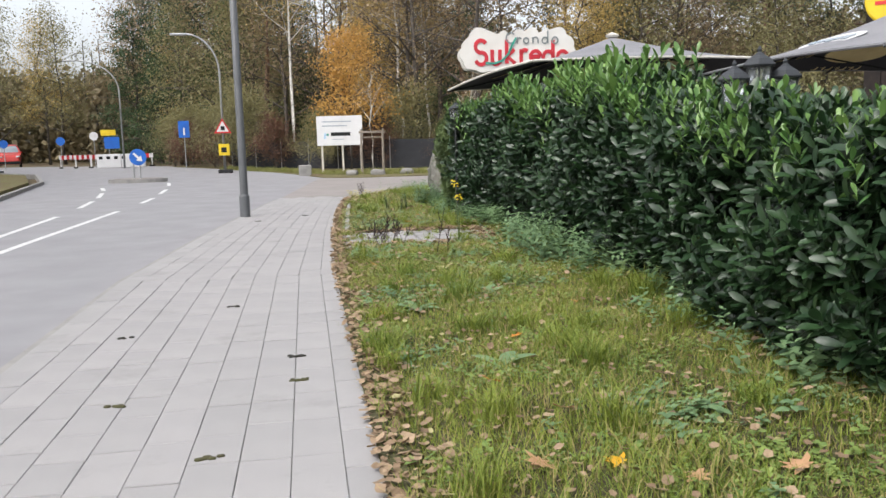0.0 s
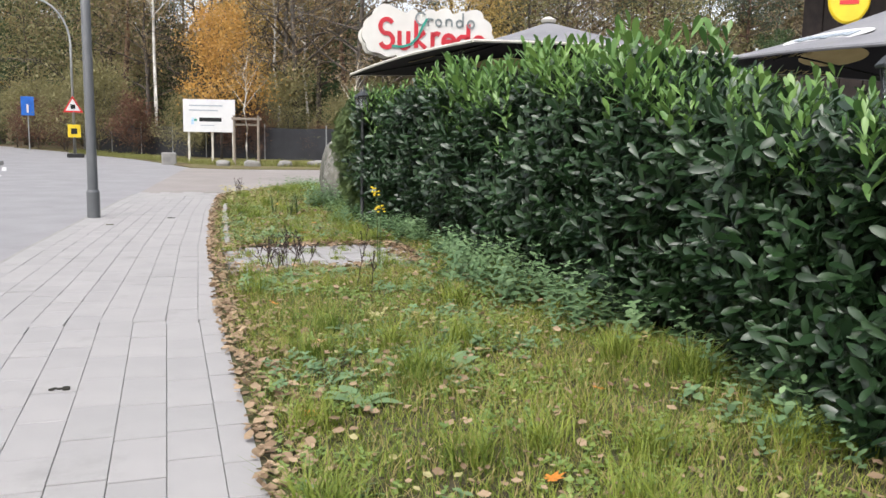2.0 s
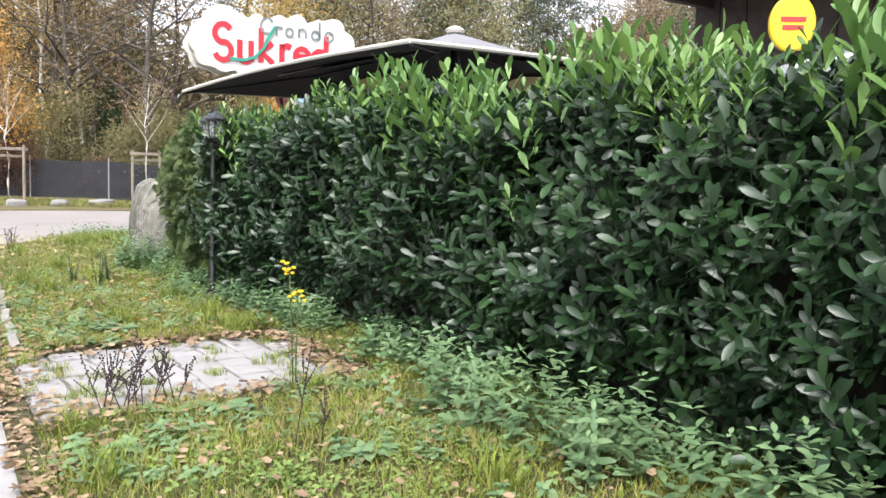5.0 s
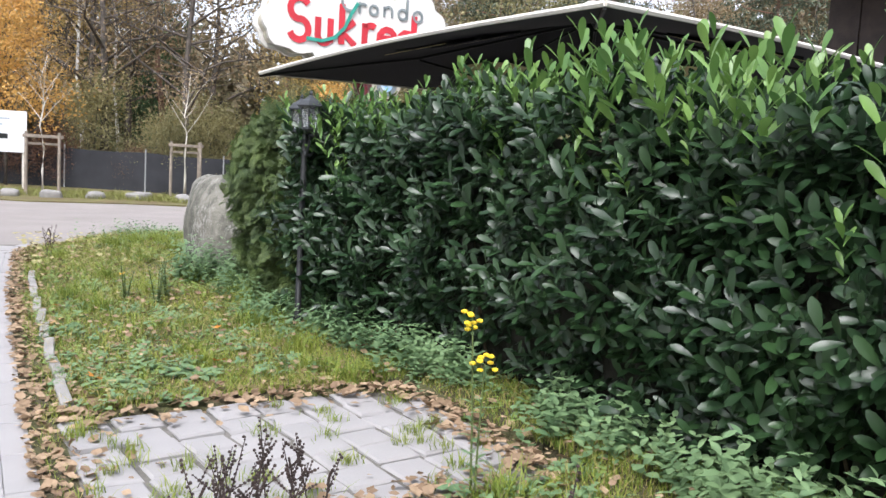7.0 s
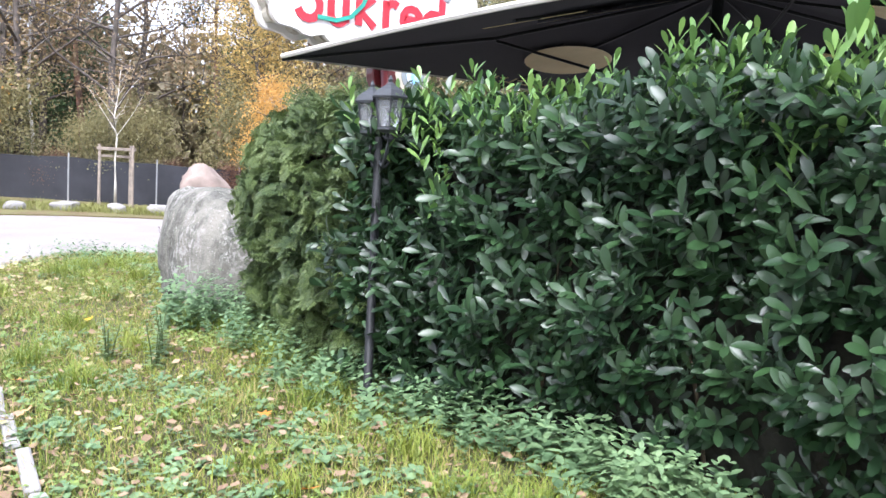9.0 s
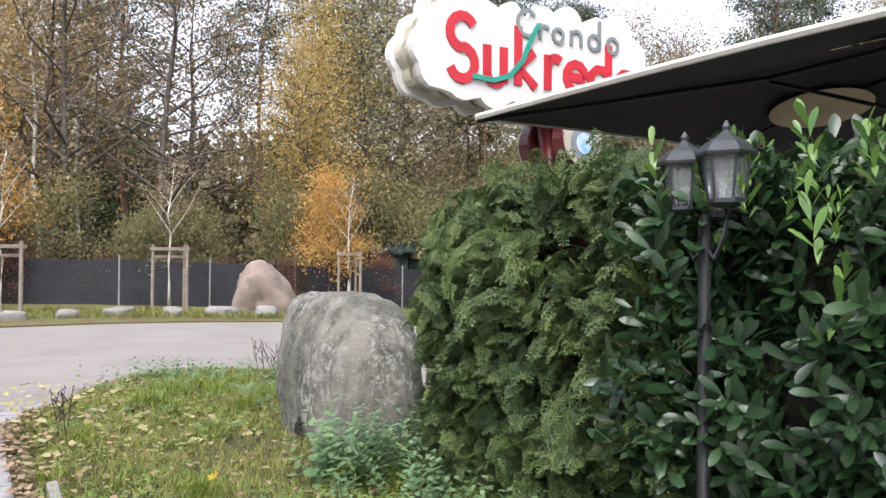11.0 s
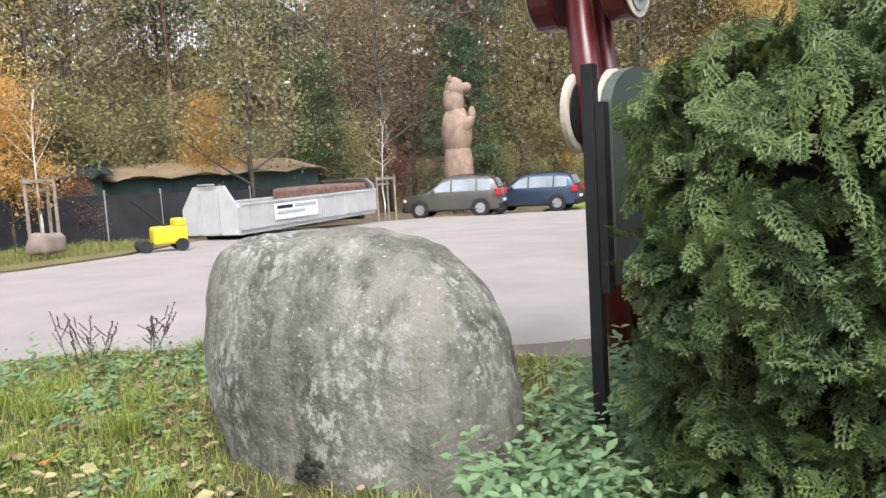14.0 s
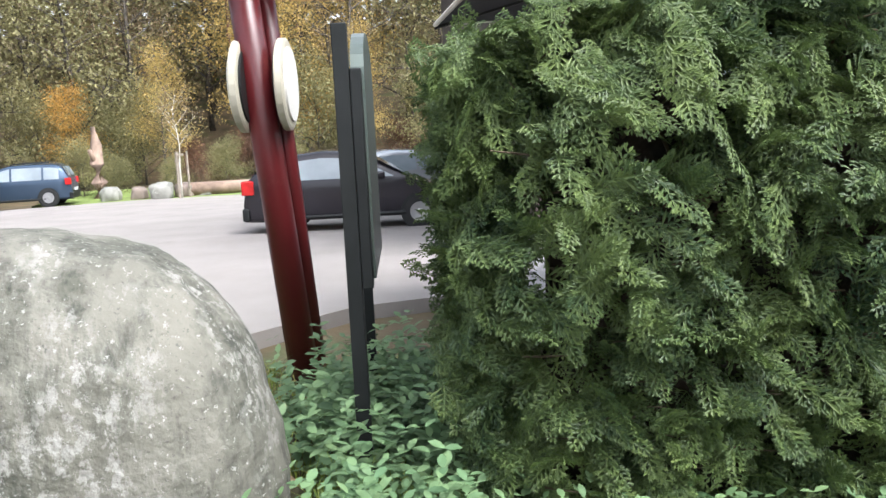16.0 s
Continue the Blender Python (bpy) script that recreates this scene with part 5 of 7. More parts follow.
def container():
    s = thing("roll_off_container", "pale grey open roll-off container with rusty load", "container", pose(18.0, 34.35, -0.38, 0, 0, 8))
    part("end_wall", upright([(-1.0, 0.18), (1.0, 0.18), (1.0, 0.95), (0.55, 1.62), (-0.55, 1.62), (-1.0, 0.95)], -0.05, 0.06), M_container, s, "stepped pale end wall")
    s.children[0].matrix_basis = pose(0, 0, 0, 0, 0, -90)
    for yy in (-0.33, 0.33):
        part("end_rib", box_bm((-0.12, yy - 0.05, 0.2), (-0.055, yy + 0.05, 1.45), 0.01), M_container, s)
    part("hook_bar", tube_bm([(-0.12, -0.3, 1.66), (-0.12, 0.3, 1.66)], 0.03, 8), M_steel, s)
    part("floor", box_bm((0.02, -0.95, 0.15), (8.5, 0.95, 0.28)), M_container, s)
    for yy in (-0.98, 0.98):
        w = part("side_wall", box_bm((0.06, yy - 0.03, 0.28), (8.5, yy + 0.03, 1.0), 0.01), M_container, s, "low ribbed side wall")
        for k in range(10):
            part("rib", box_bm((0.5 + k * 0.8, yy - 0.07, 0.30), (0.58 + k * 0.8, yy - 0.032, 0.97), 0.005), M_container, w)
        part("top_rail", box_bm((0.06, yy - 0.05, 1.0), (8.5, yy + 0.05, 1.08), 0.01), M_container, w)
    part("rear_gate", upright([(8.45, 0.25), (8.55, 0.25), (8.45, 1.25), (7.9, 1.5), (7.8, 1.5), (8.32, 1.2)], -0.98, 0.98), M_container, s)
    part("load", box_bm((4.4, -0.9, 0.3), (8.1, 0.9, 1.36), 0.12), M_rust, s, "rusty brown load")
    part("label_plate", box_bm((1.7, -1.062, 0.45), (4.2, -1.052, 0.95)), M_signwhite, s, "white plate with faded print")
    for k, (a, b) in enumerate(((1.85, 2.7), (2.85, 4.1), (1.85, 3.4))):
        part("print", box_bm((a, -1.068, 0.80 - (k // 2) * 0.18 - 0.02), (b, -1.063, 0.88 - (k // 2) * 0.18)), M_bar if k else M_black, s)
    for xx in (0.9, 7.6):
        part("roller", tube_bm([(xx, -0.9, 0.1), (xx, 0.9, 0.1)], 0.11, 12), M_rubber, s)


container()


def sweeper():
    s = thing("sweeping_machine", "small yellow sweeping machine with a black handle", "machine", pose(14.75, 32.4, -0.255, 0, 0, -30))
    part("body", box_bm((-0.42, -0.3, 0.18), (0.42, 0.3, 0.62), 0.07), M_yellow, s)
    part("hopper", box_bm((0.1, -0.28, 0.6), (0.40, 0.28, 0.80), 0.05), M_yellow, s)
    part("brush", tube_bm([(-0.62, -0.42, 0.16), (-0.62, 0.42, 0.16)], 0.16, 14), M_rubber, s)
    for yy in (-0.34, 0.34):
        part("wheel", tube_bm([(0.25, yy - 0.05, 0.16), (0.25, yy + 0.05, 0.16)], 0.16, 14), M_rubber, s)
    part("handle", tube_bm([(-0.05, 0, 0.6), (-0.75, 0.0, 1.25), (-0.85, 0, 1.3)], 0.025, 8), M_black, s)


sweeper()


# ---- carved bear and totem ----
def ball(bm, c, r, m=None):
    bmesh.ops.create_icosphere(bm, subdivisions=3, radius=1.0, matrix=Matrix.Translation(c) @ (m or Matrix()) @ Matrix.Diagonal((*r, 1)))


def bear():
    bm = bmesh.new()
    ball(bm, (0, 0, 1.6), (0.85, 0.75, 1.9))
    ball(bm, (0, 0, 3.3), (0.88, 0.80, 1.15))
    ball(bm, (-0.1, 0, 4.55), (0.60, 0.55, 0.75))
    ball(bm, (0.0, 0, 5.05), (0.55, 0.52, 0.48))
    ball(bm, (0.55, 0, 5.08), (0.42, 0.26, 0.20), Matrix.Rotation(radians(-8), 4, "Y"))
    for s in (-1, 1):
        ball(bm, (-0.22, s * 0.38, 5.45), (0.14, 0.1, 0.16))
        ball(bm, (0.55, s * 0.5, 3.55), (0.62, 0.22, 0.26), Matrix.Rotation(radians(-35), 4, "Y"))
        ball(bm, (0.92, s * 0.42, 4.0), (0.22, 0.2, 0.28))
        ball(bm, (0.55, s * 0.42, 0.55), (0.65, 0.38, 0.75))
    for v in bm.verts:
        v.co += v.co.normalized() * 0.05 * noise.noise(v.co * 3.0)
    ob = part("bear_statue", bm, M_carved, smooth=True)
    ob.matrix_basis = pose(36.2, 36.4, -0.95, 0, 0, -62) @ Matrix.Diagonal((0.86, 0.86, 1.19, 1))
    tagged(ob, "tall carved wooden bear statue standing behind parked cars", "statue")


bear()
bm = bmesh.new()
tube(bm, [(0, 0, 0), (0.05, 0, 0.8), (-0.05, 0, 1.6), (0.1, 0, 2.4), (0, 0.05, 3.2)], [0.42, 0.36, 0.30, 0.24, 0.10], 12)
tube(bm, [(0, 0, 1.5), (-0.5, 0.1, 2.2)], [0.14, 0.09], 8)
ob = part("carved_totem", bm, M_carved, smooth=True)
ob.matrix_basis = pose(38.0, 29.7, -1.0)
tagged(ob, "weathered carved tree stump at the car park edge", "stump")
ob = part("log", tube_bm([(36.4, 26.0, -0.62), (37.6, 21.0, -0.60)], [0.30, 0.24], 12), M_carved, smooth=True)
tagged(ob, "long fallen log at the car park edge", "log")
tagged(part("verge", slab([(35.2, 31.5), (34.6, 27), (35.0, 21), (36, 14), (44, 14), (44, 33)], -1.1, -0.88), material("bright_grass", (0.20, 0.27, 0.06), (0.11, 0.15, 0.04), scale=2, rough=0.95, bump=0.5)), "green grass strip beyond the car park", "verge", kind="structure")


# ---- vehicles ----
def car(x, y, z, rz, L, W, H, paint, label, wheelbase, kind="suv", wheel_r=0.34):
    s = thing("car", label, "car", pose(x, y, z, 0, 0, rz), "parked cars")
    f, r = L / 2, -L / 2
    if kind == "suv":
        hb = H * 0.60
        tops = [(r, 0.62), (r + 0.03, hb - 0.05), (r + 0.10, hb + 0.10), (r + 0.30, H - 0.16), (r + 0.55, H - 0.04), (r + 1.2, H), (f - 2.1, H - 0.01), (f - 1.75, H - 0.09), (f - 1.08, hb + 0.04), (f - 0.9, hb), (f - 0.35, hb - 0.08), (f - 0.10, hb - 0.18), (f, 0.58)]
        screen, tail = (f - 1.12, f - 1.70), (r + 0.12, r + 0.30)
        panes = [(f - 1.30, f - 2.10), (f - 2.18, r + 1.05), (r + 0.97, r + 0.42)]
    else:
        hb = H * 0.62
        tops = [(r, 0.58), (r + 0.04, hb), (r + 0.12, hb + 0.10), (r + 0.45, H - 0.20), (r + 0.85, H - 0.06), (r + 1.5, H), (f - 2.0, H - 0.03), (f - 1.6, H - 0.14), (f - 0.78, hb - 0.02), (f - 0.55, hb - 0.08), (f - 0.22, hb - 0.24), (f - 0.06, 0.60), (f, 0.48)]
        screen, tail = (f - 0.84, f - 1.55), (r + 0.14, r + 0.44)
        panes = [(f - 1.15, f - 1.95), (f - 2.03, r + 0.95), (r + 0.87, r + 0.55)]
    tx, tz = [p[0] for p in tops], [p[1] for p in tops]

    def top(x):
        return float(np.interp(x, tx, tz))

    def half(x, z):
        """Half the car's width at a place along it and a height."""
        e = min(1.0, (x - r) / 0.5, (f - x) / 0.75)
        w = W / 2 * (0.80 + 0.20 * math.sin(math.pi / 2 * max(0.0, e)))
        w *= 1 - 0.05 * max(0.0, (0.55 - z) / 0.35)
        return w * (1 - 0.27 * max(0.0, (z - hb) / (H - hb)) ** 1.2)
    bm = bmesh.new()
    rings = []
    for k in range(57):
        x = r + (f - r) * k / 56
        t_ = top(x)
        low = min(hb - 0.02, t_ - 0.05)
        zs = [0.24, 0.34, 0.34 + (low - 0.34) * 0.4, 0.34 + (low - 0.34) * 0.75, low] + [low + (t_ - low) * q for q in (0.35, 0.7, 0.92)]
        side = [(half(x, z), z) for z in zs] + [(half(x, t_) * 0.86, t_ - 0.005), (half(x, t_) * 0.4, t_ + 0.012)]
        loop = [(0.0, 0.24)] + side + [(0.0, t_ + 0.015)] + [(-a, z) for a, z in side[::-1]]
        rings.append([bm.verts.new((x, a, z)) for a, z in loop])
    m_ = len(rings[0])
    for a, b in zip(rings, rings[1:]):
        for k in range(m_):
            bm.faces.new((a[k], a[(k + 1) % m_], b[(k + 1) % m_], b[k]))
    bm.faces.new(rings[0])
    bm.faces.new(rings[-1][::-1])
    part("body", bm, paint, s, smooth=True)

    def pane(name, grid, out, lab):
        """A thin pane over a grid of body points, set a little proud."""
        bm = bmesh.new()
        rows_ = [[[bm.verts.new(Vector(p) + out * d) for p in row] for row in grid] for d in (0.004, 0.016)]
        for lay in rows_:
            for a, b in zip(lay, lay[1:]):
                for k in range(len(a) - 1):
                    bm.faces.new((a[k], a[k + 1], b[k + 1], b[k]))
        part(name, bm, M_skyglass, s, lab)
    for side in (-1, 1):
        for xa, xb in panes:
            grid = []
            for q in range(7):
                x = xa + (xb - xa) * q / 6
                zt = max(hb + 0.06, top(x) - 0.13)
                grid.append([(x, side * half(x, z), z) for z in np.linspace(hb + 0.05, zt, 4)])
            pane("window", grid, Vector((0, side, 0.2)), "car side window")
        part("sill_trim", tube_bm([(f - 0.95, side * (W / 2 + 0.004), 0.30), (r + 0.95, side * (W / 2 + 0.004), 0.30)], 0.035, 6), M_black, s, "black plastic sill")
    for nm, (xa, xb), dx in (("windscreen", screen, 0.6), ("rear_window", tail, -0.8)):
        grid = []
        for q in range(6):
            x = xa + (xb - xa) * q / 5
            w = half(x, top(x)) * 0.84
            grid.append([(x, w * u, top(x) + 0.012) for u in np.linspace(-1, 1, 7)])
        pane(nm, grid, Vector((dx, 0, 0.8)), "car window glass")
    for wx in (wheelbase / 2 + 0.05, -wheelbase / 2 + 0.05):
        for side in (-1, 1):
            yy = side * (W / 2 - 0.08)
            part("wheel_arch", tube_bm([(wx, yy - 0.05 * side, wheel_r), (wx, yy + side * 0.085, wheel_r)], wheel_r + 0.055, 22), M_black, s)
            w = part("wheel", tube_bm([(wx, yy - side * 0.06, wheel_r), (wx, yy + side * 0.10, wheel_r)], wheel_r, 22), M_rubber, s, "black tyre")
            part("rim", revolve([(wheel_r * 0.62, 0), (wheel_r * 0.60, 0.012), (wheel_r * 0.2, 0.004), (0.03, 0.012)], 20), M_rim, w, "alloy rim").matrix_basis = Matrix.Translation((wx, yy + side * 0.102, wheel_r)) @ Matrix.Rotation(radians(-90 * side), 4, "X")
    for side in (-1, 1):
        part("headlight", box_bm((f - 0.30, side * (W / 2 - 0.26) - 0.15, hb - 0.32), (f - 0.03, side * (W / 2 - 0.26) + 0.15, hb - 0.20), 0.04), M_headlight, s)
        part("tail_light", box_bm((r - 0.01, side * (W / 2 - 0.15) - 0.10, hb - 0.18), (r + 0.22, side * (W / 2 - 0.15) + 0.125, hb + 0.08), 0.02), M_taillight, s)
        part("mirror", box_bm((f - 1.45, side * (W / 2 + 0.04) - 0.08, hb + 0.02), (f - 1.30, side * (W / 2 + 0.04) + 0.08, hb + 0.15), 0.03), paint, s)
        if kind == "suv":
            part("roof_rail", tube_bm([(f - 2.1, side * W * 0.32, H - 0.03), (f - 2.2, side * W * 0.32, H + 0.045), (r + 0.8, side * W * 0.32, H + 0.045), (r + 0.7, side * W * 0.32, H - 0.04)], 0.018, 6), M_black, s)
    part("bumper", box_bm((f - 0.10, -W / 2 + 0.1, 0.26), (f + 0.03, W / 2 - 0.1, 0.48), 0.03), M_black, s)
    part("bumper", box_bm((r - 0.03, -W / 2 + 0.1, 0.26), (r + 0.10, W / 2 - 0.1, 0.5), 0.03), M_black, s)
    part("number_plate", box_bm((r - 0.045, -0.26, 0.55), (r - 0.002, 0.26, 0.66)), M_signwhite, s)
    return s


car(31.1, 33.7, -0.745, 108, 4.22, 1.79, 1.66, M_car_brown, "bronze boxy compact off-road car with roof rails", 2.58)
car(35.1, 31.9, -0.865, 100, 4.3, 1.82, 1.66, M_car_blue, "blue-grey compact off-road car beside the bronze one", 2.67)
car(17.3, 17.8, -0.33, -90, 3.95, 1.69, 1.50, M_car_black, "dark small hatchback parked near the sign", 2.48, "hatch", 0.30)
car(22.8, 16.6, -0.50, -75, 4.1, 1.74, 1.48, M_car_silver, "silver hatchback parked behind the dark one", 2.5, "hatch", 0.31)
car(-23.5, 74.0, -0.03, -72, 4.4, 1.8, 1.85, M_car_red, "small red van on the far road", 2.7)


# ---- street furniture ----
def round_sign(s, y, z, r, mat_, name="sign_face"):
    bm = revolve([(r, -0.012), (r, 0.012)], 28)
    bm.transform(Matrix.Translation((0, y, z)) @ Matrix.Rotation(radians(90), 4, "X"))
    return part(name, bm, mat_, s)


lp = thing("street_lamp", "tall dark grey tapered street lamp pole on the pavement", "street lamp", pose(-0.41, 16.38, 0))
part("pole", tube_bm([(0, 0, -0.1), (0, 0, 0.5), (0, 0, 8.5)], [0.078, 0.078, 0.055], 16), M_pole, lp, smooth=True)
part("base_sleeve", revolve([(0.098, 0), (0.098, 0.40), (0.08, 0.44)], 18), M_pole, lp)
part("arm", tube_bm([(0, 0, 8.45), (-0.4, 0, 8.75), (-1.3, 0, 8.85)], 0.04, 8), M_pole, lp)
part("lamp_head", box_bm((-2.0, -0.12, 8.80), (-1.25, 0.12, 8.90), 0.03), M_pole, lp)


def arched_lamp(x, y, h, reach):
    s = thing("street_lamp", "slender galvanised street lamp with a curved arm", "street lamp", pose(x, y, 0), "curved street lamps")
    pts = [(0, 0, 0), (0, 0, h * 0.72)] + [(-reach * (1 - math.cos(a)), 0, h * 0.72 + h * 0.28 * math.sin(a)) for a in np.linspace(0.2, math.pi / 2, 8)]
    part("pole", tube_bm(pts, [0.07, 0.055] + [0.045] * 8, 10), M_steel, s, smooth=True)
    part("lamp_head", box_bm((-reach - 0.75, -0.1, h - 0.06), (-reach + 0.05, 0.1, h + 0.05), 0.03), M_steel, s)
    return s


lamp_a = arched_lamp(-3.2, 42.9, 6.8, 1.5)
bm = slab([(-0.42, 0), (0.42, 0), (0, 0.74)], -0.012, 0.012)
bm.transform(Matrix.Translation((0, -0.09, 1.95)) @ Matrix.Rotation(radians(90), 4, "X"))
ws = part("warning_triangle", bm, M_signred, lamp_a, "red-edged roadworks warning triangle")
bm = slab([(-0.30, 0), (0.30, 0), (0, 0.53)], -0.004, 0.004)
bm.transform(Matrix.Translation((0, -0.108, 2.03)) @ Matrix.Rotation(radians(90), 4, "X"))
part("sign_field", bm, M_signwhite, ws)
part("pictogram", box_bm((-0.09, -0.118, 2.10), (0.10, -0.113, 2.30), 0.0), M_black, ws)
part("yellow_plate", box_bm((-0.25, -0.10, 0.85), (0.28, -0.08, 1.42)), M_yellow, lamp_a, "yellow supplementary plate")
part("plate_print", box_bm((-0.12, -0.106, 1.0), (0.14, -0.102, 1.25)), M_black, lamp_a)
ob = part("sign_foot", box_bm((-3.5, 42.5, -0.04), (-2.8, 42.8, 0.14), 0.03), M_rubber)
tagged(ob, "black rubber base of a temporary sign", "sign base")
arched_lamp(-11.0, 57.5, 7.0, 2.6)

bs = thing("traffic_sign", "rectangular blue traffic sign on a thin steel post", "traffic sign", pose(-6.3, 51.9, 0))
part("post", tube_bm([(0, 0, -0.1), (0, 0, 2.7)], 0.03, 8), M_steel, bs)
part("sign_face", box_bm((-0.32, -0.05, 1.85), (0.32, -0.03, 2.85), 0.008), M_blue, bs)
part("arrow", box_bm((-0.05, -0.058, 2.0), (0.05, -0.052, 2.45)), M_signwhite, bs)

isl = thing("traffic_island", "low kerbed traffic island in the road", "traffic island", pose(-5.95, 35.2, -0.06), kind="structure")
part("kerb", slab([(1.15 * math.cos(a), 0.75 * math.sin(a)) for a in np.linspace(0, 2 * math.pi, 24)[:-1]], 0, 0.17), M_kerb, isl)
part("top", slab([(0.95 * math.cos(a), 0.58 * math.sin(a)) for a in np.linspace(0, 2 * math.pi, 24)[:-1]], 0.1, 0.185), M_lot, isl)
asn = thing("traffic_sign", "round blue arrow sign with a white arrow on the island", "traffic sign", pose(-5.85, 34.9, 0.1))
part("post", tube_bm([(-0.2, 0.1, 0), (-0.2, 0.1, 1.0)], 0.03, 8), M_steel, asn)
part("post", tube_bm([(0.05, 0.03, 0), (0.05, 0.03, 1.0)], 0.03, 8), M_steel, asn)
round_sign(asn, 0, 0.88, 0.33, M_blue)
bm = slab([(-0.19, 0.13), (-0.13, 0.19), (0.06, 0.0), (0.13, 0.07), (0.17, -0.17), (-0.07, -0.13), (0.0, -0.06)], -0.004, 0.004)
bm.transform(Matrix.Translation((0, -0.02, 0.88)) @ Matrix.Rotation(radians(90), 4, "X"))
part("arrow", bm, M_signwhite, asn)


def hoarding():
    s = thing("company_board", "white billboard with blue and black print on three posts", "billboard", pose(2.4, 38.1, 0, 0, 0, -14))
    part("panel", box_bm((-1.05, -0.03, 1.22), (1.05, 0.03, 2.55), 0.008), M_signwhite, s)
    for x in (-0.85, 0.1, 0.95):
        part("post", box_bm((x - 0.04, 0.03, -0.1), (x + 0.04, 0.11, 2.4), 0.006), M_wood_pale, s)
    for a, b, z, h, m in ((-0.8, 0.55, 2.27, 0.05, M_bar), (-0.8, 0.35, 2.08, 0.05, M_bar), (-0.4, 0.5, 1.65, 0.16, M_black), (-0.35, 0.2, 1.48, 0.03, M_bar), (-0.72, -0.62, 1.52, 0.28, M_blue_light), (-0.60, -0.50, 1.66, 0.10, M_green)):
        part("print", box_bm((a, -0.037, z), (b, -0.031, z + h)), m, s)


hoarding()
ob = part("planter_block", box_bm((0.5, 36.0, -0.06), (1.05, 36.5, 0.42), 0.04), M_kerb)
tagged(ob, "pale concrete block at the drive's edge", "concrete block")


def barrier(x, y, rz, w, stripes=True):
    s = thing("road_barrier", "red and white striped roadworks barrier", "barrier", pose(x, y, -0.03, 0, 0, rz), "roadworks barriers")
    n = 7
    for k in range(n):
        part("stripe", box_bm((-w / 2 + k * w / n, -0.02, 0.62), (-w / 2 + (k + 1) * w / n - 0.004, 0.02, 0.92)), M_signred if k % 2 else M_signwhite, s)
    for a in (-w / 2 + 0.1, w / 2 - 0.1):
        part("leg", box_bm((a - 0.03, -0.022, 0), (a + 0.03, 0.018, 0.62)), M_signwhite, s)
        part("foot", box_bm((a - 0.12, -0.3, 0), (a + 0.12, 0.3, 0.09), 0.02), M_rubber, s)


for k, (x, y, rz, w) in enumerate([(-12.2, 61.8, 5, 2.0), (-13.6, 61.9, 10, 1.2), (-14.8, 62.4, 20, 1.2), (-16.0, 63.2, 15, 1.2), (-20.6, 58.5, -40, 2.0), (-19.2, 57.2, -40, 2.0), (-11.0, 62.6, -8, 2.0)]):
    barrier(x, y, rz, w)
bw = thing("roadworks_wall", "white roadworks crash wall sections with dark dots", "barrier", pose(-11.9, 61.0, -0.03, 0, 0, 4))
part("wall_section", box_bm((-1.6, -0.2, 0), (0.0, 0.2, 0.95), 0.05), M_signwhite, bw)
part("wall_section", box_bm((0.02, -0.2, 0), (1.6, 0.2, 0.95), 0.05), M_signwhite, bw)
for k in range(6):
    part("dot", box_bm((-1.45 + k * 0.5, -0.212, 0.6), (-1.2 + k * 0.5, -0.202, 0.8)), M_black, bw)
for x, y, mm, z in ((-13.9, 62.2, M_signwhite, 2.3), (-12.6, 60.8, M_yellow, 2.5), (-16.5, 63.5, M_blue, 2.0), (-20.5, 64, M_blue, 1.9)):
    s = thing("traffic_sign", "small traffic sign at the roadworks", "traffic sign", pose(x, y, 0), "signs at the roadworks")
    part("post", tube_bm([(0, 0, -0.1), (0, 0, z)], 0.03, 6), M_steel, s)
    if mm is M_yellow:
        part("sign_face", box_bm((-0.5, -0.05, z - 0.3), (0.5, -0.03, z + 0.1)), mm, s)
        part("sign_face", box_bm((-0.3, -0.05, z - 1.2), (0.7, -0.03, z - 0.4)), M_blue, s)
    else:
        round_sign(s, -0.04, z - 0.1, 0.30, mm)

# road markings
def marking(pts, w):
    bm = bmesh.new()
    for (x0, y0), (x1, y1) in zip(pts, pts[1:]):
        d = Vector((x1 - x0, y1 - y0, 0)).normalized()
        n = Vector((-d.y, d.x, 0)) * w / 2
        vs = [bm.verts.new(Vector((x, y, -0.031)) + k * n) for (x, y, k) in ((x0, y0, 1), (x0, y0, -1), (x1, y1, -1), (x1, y1, 1))]
        bm.faces.new(vs)
    tagged(part("road_marking", bm, M_marking), "worn white painted road marking", "road marking", "road markings", kind="structure")


M_marking = material("road_paint", (0.62, 0.62, 0.61), (0.45, 0.45, 0.45), scale=6, rough=0.7, bump=0.1)
marking([(-3.55, -6), (-3.55, 13), (-3.45, 19.5)], 0.13)
marking([(-4.3, -6), (-4.3, 13.5), (-4.5, 18.6)], 0.13)
for a, b in (((-4.65, 21), (-4.95, 23.5)), ((-5.15, 25), (-5.6, 27.5)), ((-5.9, 29), (-6.4, 31)), ((-3.4, 22), (-3.45, 24)), ((-3.6, 26), (-3.8, 28.5)), ((-4.1, 31), (-4.5, 33.5))):
    marking([a, b], 0.13)
bm = bmesh.new()
for (x0, y0), (x1, y1) in zip(ROAD[14:19], ROAD[15:20]):
    d = Vector((x1 - x0, y1 - y0, 0))
    R = Matrix.Translation((x0, y0, 0)) @ Vector((1, 0, 0)).rotation_difference(d.normalized()).to_matrix().to_4x4()
    box(bm, (0, -0.14, -0.2), (d.length - 0.01, 0.0, 0.09), 0.0, R)
tagged(part("kerb", bm, M_kerb), "pale granite kerb across the road", "kerb", kind="structure")


